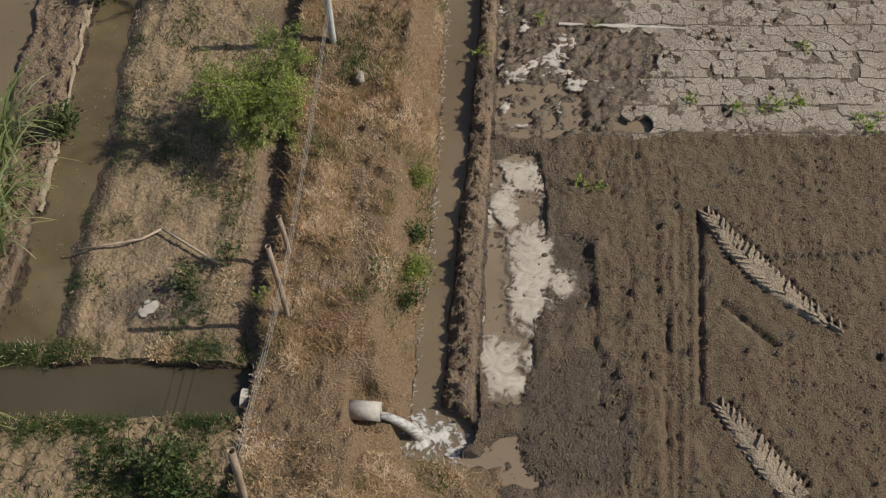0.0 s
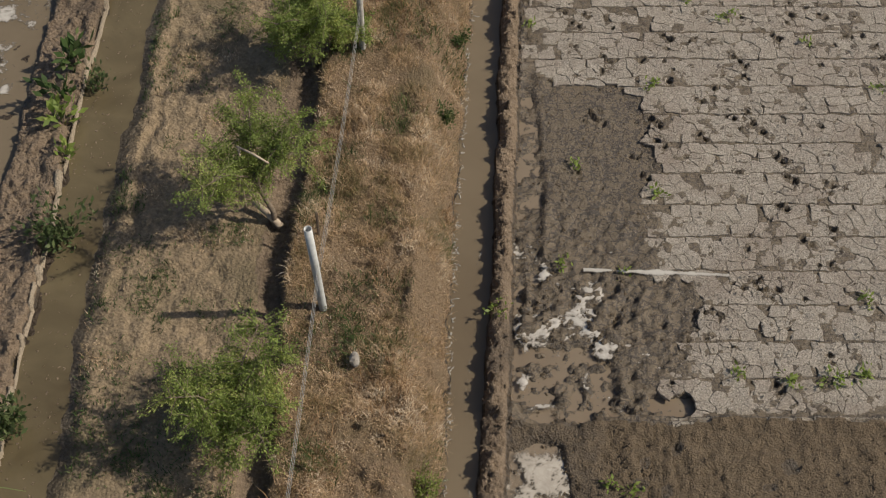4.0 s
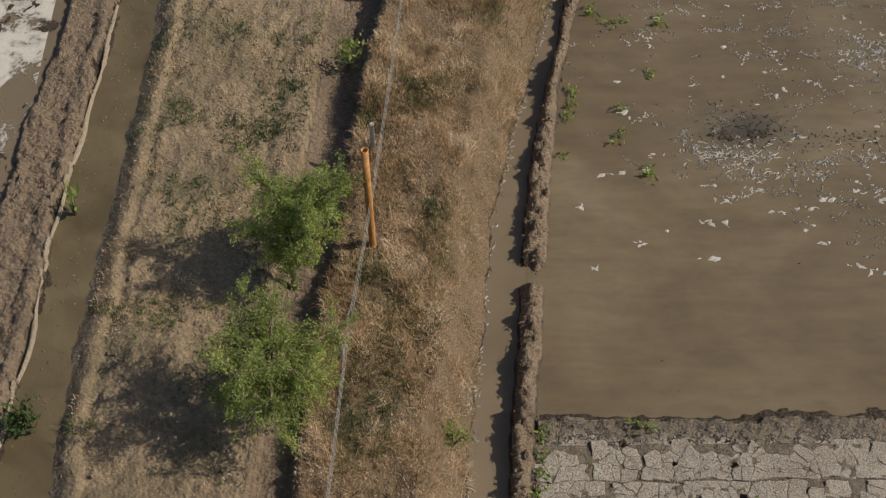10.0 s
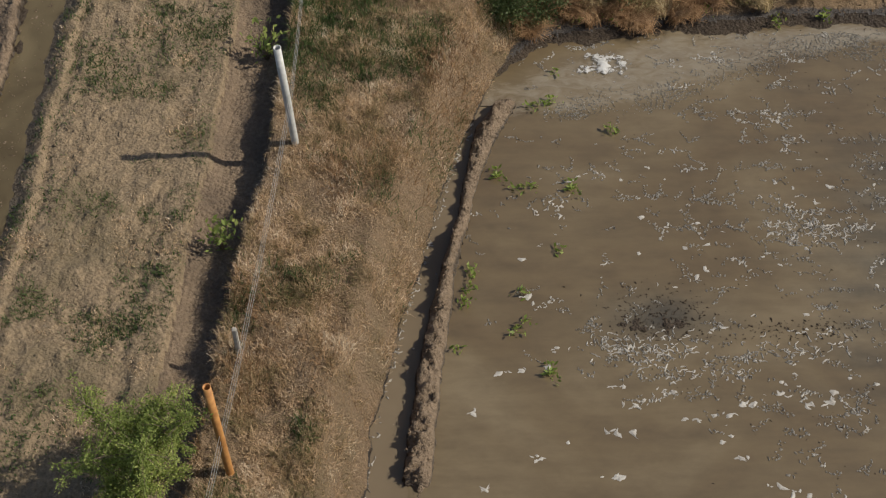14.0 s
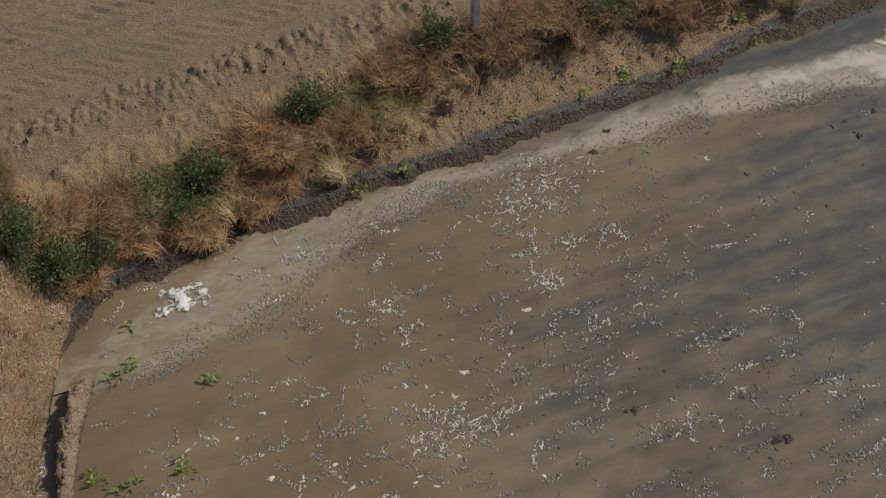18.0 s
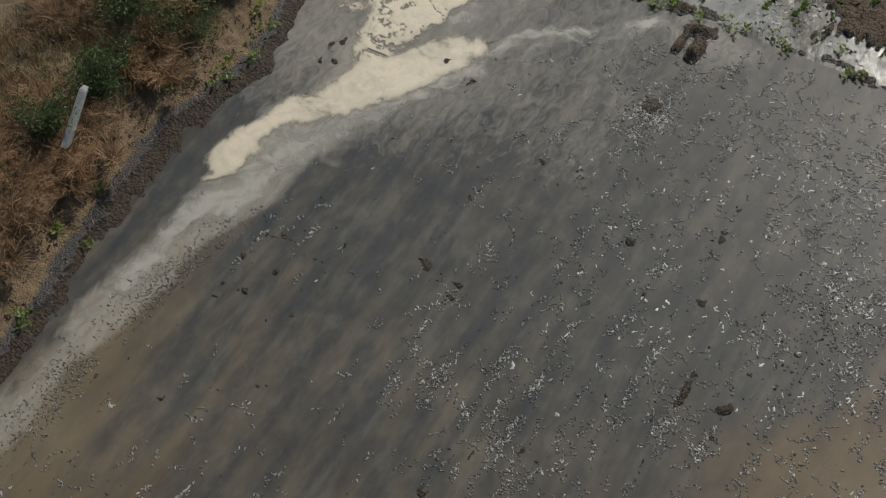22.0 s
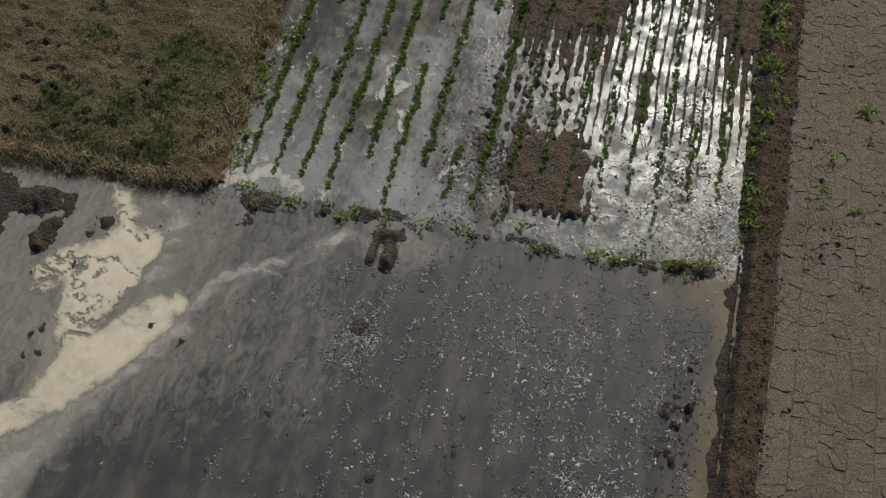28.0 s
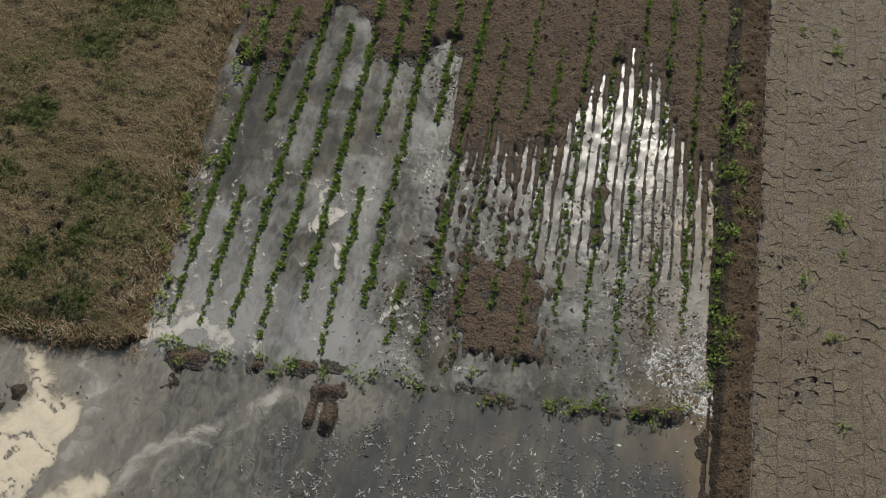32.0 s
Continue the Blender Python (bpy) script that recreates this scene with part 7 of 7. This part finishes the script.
thing("silt_berm", "pale dried silt line beside the narrow canal", "ground", kind="structure",
      data=mesh_np("silt_berm", V, [(4 * i + j, 4 * i + j + 1, 4 * i + j + 5, 4 * i + j + 4) for i in range(len(bm_y) - 1) for j in range(3)], M_PRESSED))

# ---- crop rows ----
CROP = []
for k in range(12):
    g = np.random.default_rng(500 + k)
    V, F = [(0.0, 0.0, -0.01)], []
    for j in range(24 + k):
        a, L, up = g.uniform(0, 6.28), g.uniform(0.05, 0.12), g.uniform(0.1, 1.1)
        d, o = np.array([math.cos(a), math.sin(a), up]), np.array([-math.sin(a), math.cos(a), 0.0])
        V += [tuple(d * L * 0.55 + o * L * 0.24), tuple(d * L - [0, 0, 0.25 * L * up]), tuple(d * L * 0.55 - o * L * 0.24)]
        F.append((0, 3 * j + 1, 3 * j + 2, 3 * j + 3))
    CROP.append(mesh_np("crop_seedling", V, F, M_CROPLEAF, False))
cr_ = random.Random(9)
for k in range(18):
    y0 = 32.66 - 0.512 * k
    g = np.random.default_rng(200 + k)
    row = thing("crop_row", "row of leafy green seedlings standing in flooded soil" if k < 15 else "row of leafy green seedlings at the dry field edge", "crop", group="crop rows")
    x = 23.75 + cr_.uniform(0, 0.4)
    vig = 1.0 if k < 9 else 0.7
    while x < 36:
        gapf = vnoise(np.array([x * 0.5]), np.array([k * 3.1]), 5)[0]
        y = y0 + (x - 25) * 0.012 + cr_.gauss(0, 0.025)
        if gapf > 0.28 and abs(y - 28.9) + abs(x - 23.4) > 0.8:
            plant = part("seedling", CROP[cr_.randrange(12)], None, row)
            plant.location = (x, y, max(gz(x, y), WATER))
            sc = cr_.uniform(0.6, 1.15) * vig * (0.7 + 0.3 * min(1, max(0, (x - 24.2) / 1.5)))
            plant.scale = (sc, sc * 0.85, sc)
            plant.rotation_euler.z = cr_.uniform(0, 6.28)
        x += cr_.uniform(0.08, 0.16)

# loose stone and fallen sticks on the bank and plot
bm = bmesh.new()
bmesh.ops.create_icosphere(bm, subdivisions=2, radius=0.1)
for v in bm.verts:
    v.co *= 1 + 0.25 * noise.noise(v.co * 14)
    v.co.x *= 0.75
me = bpy.data.meshes.new("stone")
bm.to_mesh(me)
bm.free()
me.materials.append(M_STONE)
thing("stone", "rounded grey field stone in dry grass", "stone", at=(-1.27, 14.85, gz(-1.27, 14.85) + 0.1), data=me)
thing("dead_branch", "long bent dead branch lying on dry soil", "branch", data=mesh_of("dead_branch", [tube([(-5.15, 11.68, 0.64), (-4.6, 11.76, 0.68), (-4.2, 11.85, 0.69), (-3.95, 12.0, 0.72)], [0.012, 0.016, 0.018, 0.016], 6), tube([(-3.97, 12.02, 0.72), (-3.5, 11.7, 0.7), (-3.1, 11.43, 0.68)], [0.016, 0.02, 0.022], 6)], M_DEADWOOD))

# seedlings on the clay, along the ridge and in the pond
sr = random.Random(21)
spots = [(2.93, 29.55), (2.86, 28.95), (3.01, 31.49), (3.74, 31.49), (2.19, 29.93), (2.14, 29.64), (2.08, 29.35), (1.96, 28.62), (3.64, 33.95), (3.5, 33.31), (2.62, 31.74), (4.42, 32.67), (3.44, 30.29), (3.3, 33.2), (3.25, 28.2),
         (1.3, 22.8), (1.35, 23.3), (1.3, 21.9), (1.4, 23.7), (1.35, 23.05), (2.7, 23.75), (6.5, 14.75), (6.8, 14.8), (6.6, 14.55), (5.1, 15.05), (5.6, 15.1), (4.6, 15.0), (5.3, 15.05), (5.9, 16.3), (3.9, 15.1), (5.82, 21.5), (3.1, 18.3), (0.63, 16.2), (0.66, 16.05), (1.6, 17.0), (2.1, 13.4), (2.35, 13.35), (1.9, 18.9), (6.6, 17.8), (3.2, 20.5), (2.5, 16.9), (6.9, 20.5), (4.0, 22.6), (4.6, 22.1)]
for k in range(30):
    x = sr.uniform(4, 22)
    spots.append((x, float(north_shore(x)) + sr.uniform(-0.1, 0.6)))
for k in range(30):
    y = sr.uniform(24.2, 32.6)
    spots.append((23.42 + 0.05 * math.sin(y * 0.9) + sr.gauss(0.02, 0.12), y))
for k in range(46):
    spots.append((sr.uniform(24, 34), 23.85 + sr.gauss(0, 0.12)))
for k in range(34):
    spots.append((sr.uniform(24, 33), 33.0 + sr.gauss(0, 0.12)))
for k in range(12):
    spots.append((sr.uniform(23.5, 33), 22.0 + sr.choice((0.0, 0.6)) + sr.gauss(0, 0.04)))
SEED = []
for k in range(6):
    g = np.random.default_rng(300 + k)
    m = 14 + 5 * k
    c = g.normal(0, 1, (m, 3)) * [0.05 + 0.008 * k, 0.05, 0.03]
    c[:, 2] = np.abs(c[:, 2]) + 0.03
    V, F = leaf_cards(c, g.normal(0, 1, (m, 3)) + [0, 0, 0.4], 0.085, g, 0.0)
    SEED.append((mesh_np("seedling_leaves", V, F, M_CROPLEAF, False), mesh_of("seedling_stem", [tube([(0, 0, -0.1), (0.005, 0, 0.03), (0.0, 0.01, 0.07)], [0.006, 0.005, 0.003], 5)], M_GREEN)))
for k, (x, y) in enumerate(spots):
    leaves_me, stem_me = SEED[sr.randrange(6)]
    ob = thing("seedling", "small leafy green seedling in muddy soil", "seedling", group="seedlings", at=(x, y, max(gz(x, y), WATER)))
    ob.rotation_euler.z = sr.uniform(0, 6.28)
    part("leaves", leaves_me, None, ob)
    part("stem", stem_me, None, ob)

# water weed heap with churned white foam where a hidden outlet boils up
boil = lambda x, y: 0.75 - np.hypot((x - 4.35) / 0.42, (y - 34.05) / 0.3) + 0.6 * fbm(x * 7, y * 7, 4, 151)
floating("boil_foam", "white boil of churned water in the pond", (3.8, 4.95, 33.5, 34.6), 0.016, boil, WATER, M_SPRAY, 0.04, 0.5)
flower = thing("yellow_flower", "small yellow flower on the stubble corner", "flower", at=(24.35, 33.55, gz(24.35, 33.55)))
g = np.random.default_rng(77)
part("leaves", mesh_np("flower_leaves", *leaf_cards(g.normal(0, 0.06, (26, 3)) * [1, 1, 0.3] + [0, 0, 0.06], g.normal(0, 1, (26, 3)), 0.09, g, 0.0), M_GREEN, False), None, flower)
part("petals", mesh_np("flower_petals", *leaf_cards(np.repeat([[0.0, 0.0, 0.16]], 12, 0) + g.normal(0, 0.012, (12, 3)), g.normal(0, 1, (12, 3)) + [0, 0, 0.5], 0.06, g, 0.0), M_FLOWER, False), None, flower)

# ---- crust of dried clay, split into plates ----
def clip_half(poly, px, py, nx, ny):
    """The part of a convex polygon where (p - (px, py)) . n <= 0."""
    out = []
    for i, (ax, ay) in enumerate(poly):
        bx, by = poly[(i + 1) % len(poly)]
        da, db = (ax - px) * nx + (ay - py) * ny, (bx - px) * nx + (by - py) * ny
        if da <= 0:
            out.append((ax, ay))
        if (da < 0) != (db < 0) and da != db:
            t = da / (da - db)
            out.append((ax + (bx - ax) * t, ay + (by - ay) * t))
    return out


def plates(x0, x1, y0, y1, lane, size, seed):
    """Outlines of cracked plates in lanes between the sowing lines, smaller round each boot hole."""
    r = random.Random(seed)
    holes = [h for h in HOLES if x0 - 0.3 < h[0] < x1 + 0.3 and y0 - 0.3 < h[1] < y1 + 0.3]
    cells = []
    for k in range(int((y1 - y0) / lane)):
        lo, hi = y0 + k * lane, y0 + (k + 1) * lane
        pts = []
        across = max(2, round(lane / size))
        for i in range(int((x1 - x0) / size)):
            for j in range(across):
                if r.random() < 0.88:
                    pts.append((x0 + (i + r.uniform(0.0, 1.0)) * size, lo + (j + r.uniform(0.08, 0.92)) * lane / across))
        for hx, hy, hr in holes:
            if lo - 0.1 < hy < hi + 0.1:
                pts += [(hx + hr * 1.7 * math.cos(a) * r.uniform(0.8, 1.2), hy + hr * 1.7 * math.sin(a) * r.uniform(0.8, 1.2)) for a in (0.3, 1.5, 2.6, 3.7, 5.2)] + [(hx, hy)]
        pts = [p for p in pts if lo + 0.02 < p[1] < hi - 0.02]
        P = np.array(pts)
        for i, (x, y) in enumerate(pts):
            d = np.hypot(P[:, 0] - x, P[:, 1] - y)
            open_lane = 0.006 + 0.018 * lattice(np.floor(x * 2.5), np.floor(lo * 7), 8.0)
            poly = [(x - 0.16, max(lo + open_lane, y - 0.18)), (x + 0.16, max(lo + open_lane, y - 0.18)), (x + 0.16, min(hi - open_lane, y + 0.18)), (x - 0.16, min(hi - open_lane, y + 0.18))]
            for q in np.argsort(d)[1:16]:
                if d[q] < 0.02:
                    continue
                nx, ny = (P[q, 0] - x) / d[q], (P[q, 1] - y) / d[q]
                gap = 0.0008 + 0.0036 * lattice(np.floor((x + P[q, 0]) * 5), np.floor((y + P[q, 1]) * 5), 3.0)
                poly = clip_half(poly, x + nx * (d[q] / 2 - gap), y + ny * (d[q] / 2 - gap), nx, ny)
                if len(poly) < 3:
                    break
            if len(poly) >= 3:
                cells.append((x, y, poly))
    return cells


def plate_mesh(poly, cx, cy, lift, tilt):
    """One plate: crooked rim, worn edge, slightly dished top."""
    rim = []
    for i, (ax, ay) in enumerate(poly):
        bx, by = poly[(i + 1) % len(poly)]
        n = max(1, round(math.hypot(bx - ax, by - ay) / 0.06))
        rim += [(ax + (bx - ax) * j / n, ay + (by - ay) * j / n) for j in range(n)]
    R = np.array(rim)
    wx = 0.034 * fbm(R[:, 0] * 5, R[:, 1] * 5, 3, 201) + 0.012 * fbm(R[:, 0] * 21, R[:, 1] * 21, 2, 203)
    wy = 0.026 * fbm(R[:, 0] * 5, R[:, 1] * 5, 3, 205) + 0.012 * fbm(R[:, 0] * 21, R[:, 1] * 21, 2, 207)
    R = R + np.stack([wx, wy], 1)
    c = R.mean(0)
    inner = c + (R - c) * 0.9
    n = len(R)
    z = lambda p: lift + tilt[0] * (p[:, 0] - cx) + tilt[1] * (p[:, 1] - cy)
    V = np.concatenate([np.column_stack([R, z(R) - 0.045]), np.column_stack([R, z(R) - 0.004]), np.column_stack([inner, z(inner)])])
    F = [(i, (i + 1) % n, n + (i + 1) % n, n + i) for i in range(n)] + [(n + i, n + (i + 1) % n, 2 * n + (i + 1) % n, 2 * n + i) for i in range(n)] + [tuple(range(2 * n, 3 * n))]
    return V, F


pr = random.Random(77)
single, crust = 0, {M_PLATE: ([], []), M_PLATE_BROWN: ([], [])}
for x, y, poly in plates(1.3, 8.6, 14.44, 23.6, 0.61, 0.23, 5) + plates(14.5, 34.5, 18.3, 23.4, 0.42, 0.17, 6):
    i, j = min(np.searchsorted(xs, x), len(xs) - 1), min(np.searchsorted(ys, y), len(ys) - 1)
    if not CRUST[j, i] or any(math.hypot(x - hx, y - hy) < hr * 0.95 for hx, hy, hr in HOLES) or pr.random() < 0.015:
        continue
    lift = 0.046 + 0.02 * float(fbm(np.array([x * 0.9]), np.array([y * 0.9]), 4, 1)[0]) + pr.uniform(-0.005, 0.005)
    V, F = plate_mesh(poly, x, y, lift, (pr.gauss(0, 0.035), pr.gauss(0, 0.035)))
    if single < 300 and 2.8 < x < 6.4 and 17.0 < y < 22.5:
        part("clay_plate", mesh_of("clay_plate", [(V, F)], M_PLATE, False), None, FIELD["cracked_field"])
        single += 1
    else:
        VV, FF = crust[M_PLATE if x < 15 else M_PLATE_BROWN]
        base_n = len(VV)
        VV += V.tolist()
        FF += [tuple(base_n + q for q in f) for f in F]
for mat, (VV, FF) in crust.items():
    rest = bpy.data.meshes.new("clay_crust")
    rest.from_pydata(VV, [], FF)
    rest.materials.append(mat)
    tagged(part("clay_crust", rest, None, FIELD["cracked_field"], "pale dried clay crust split by cracks" if mat == M_PLATE else "brown dried clay crust split by cracks"), kind="stuff")
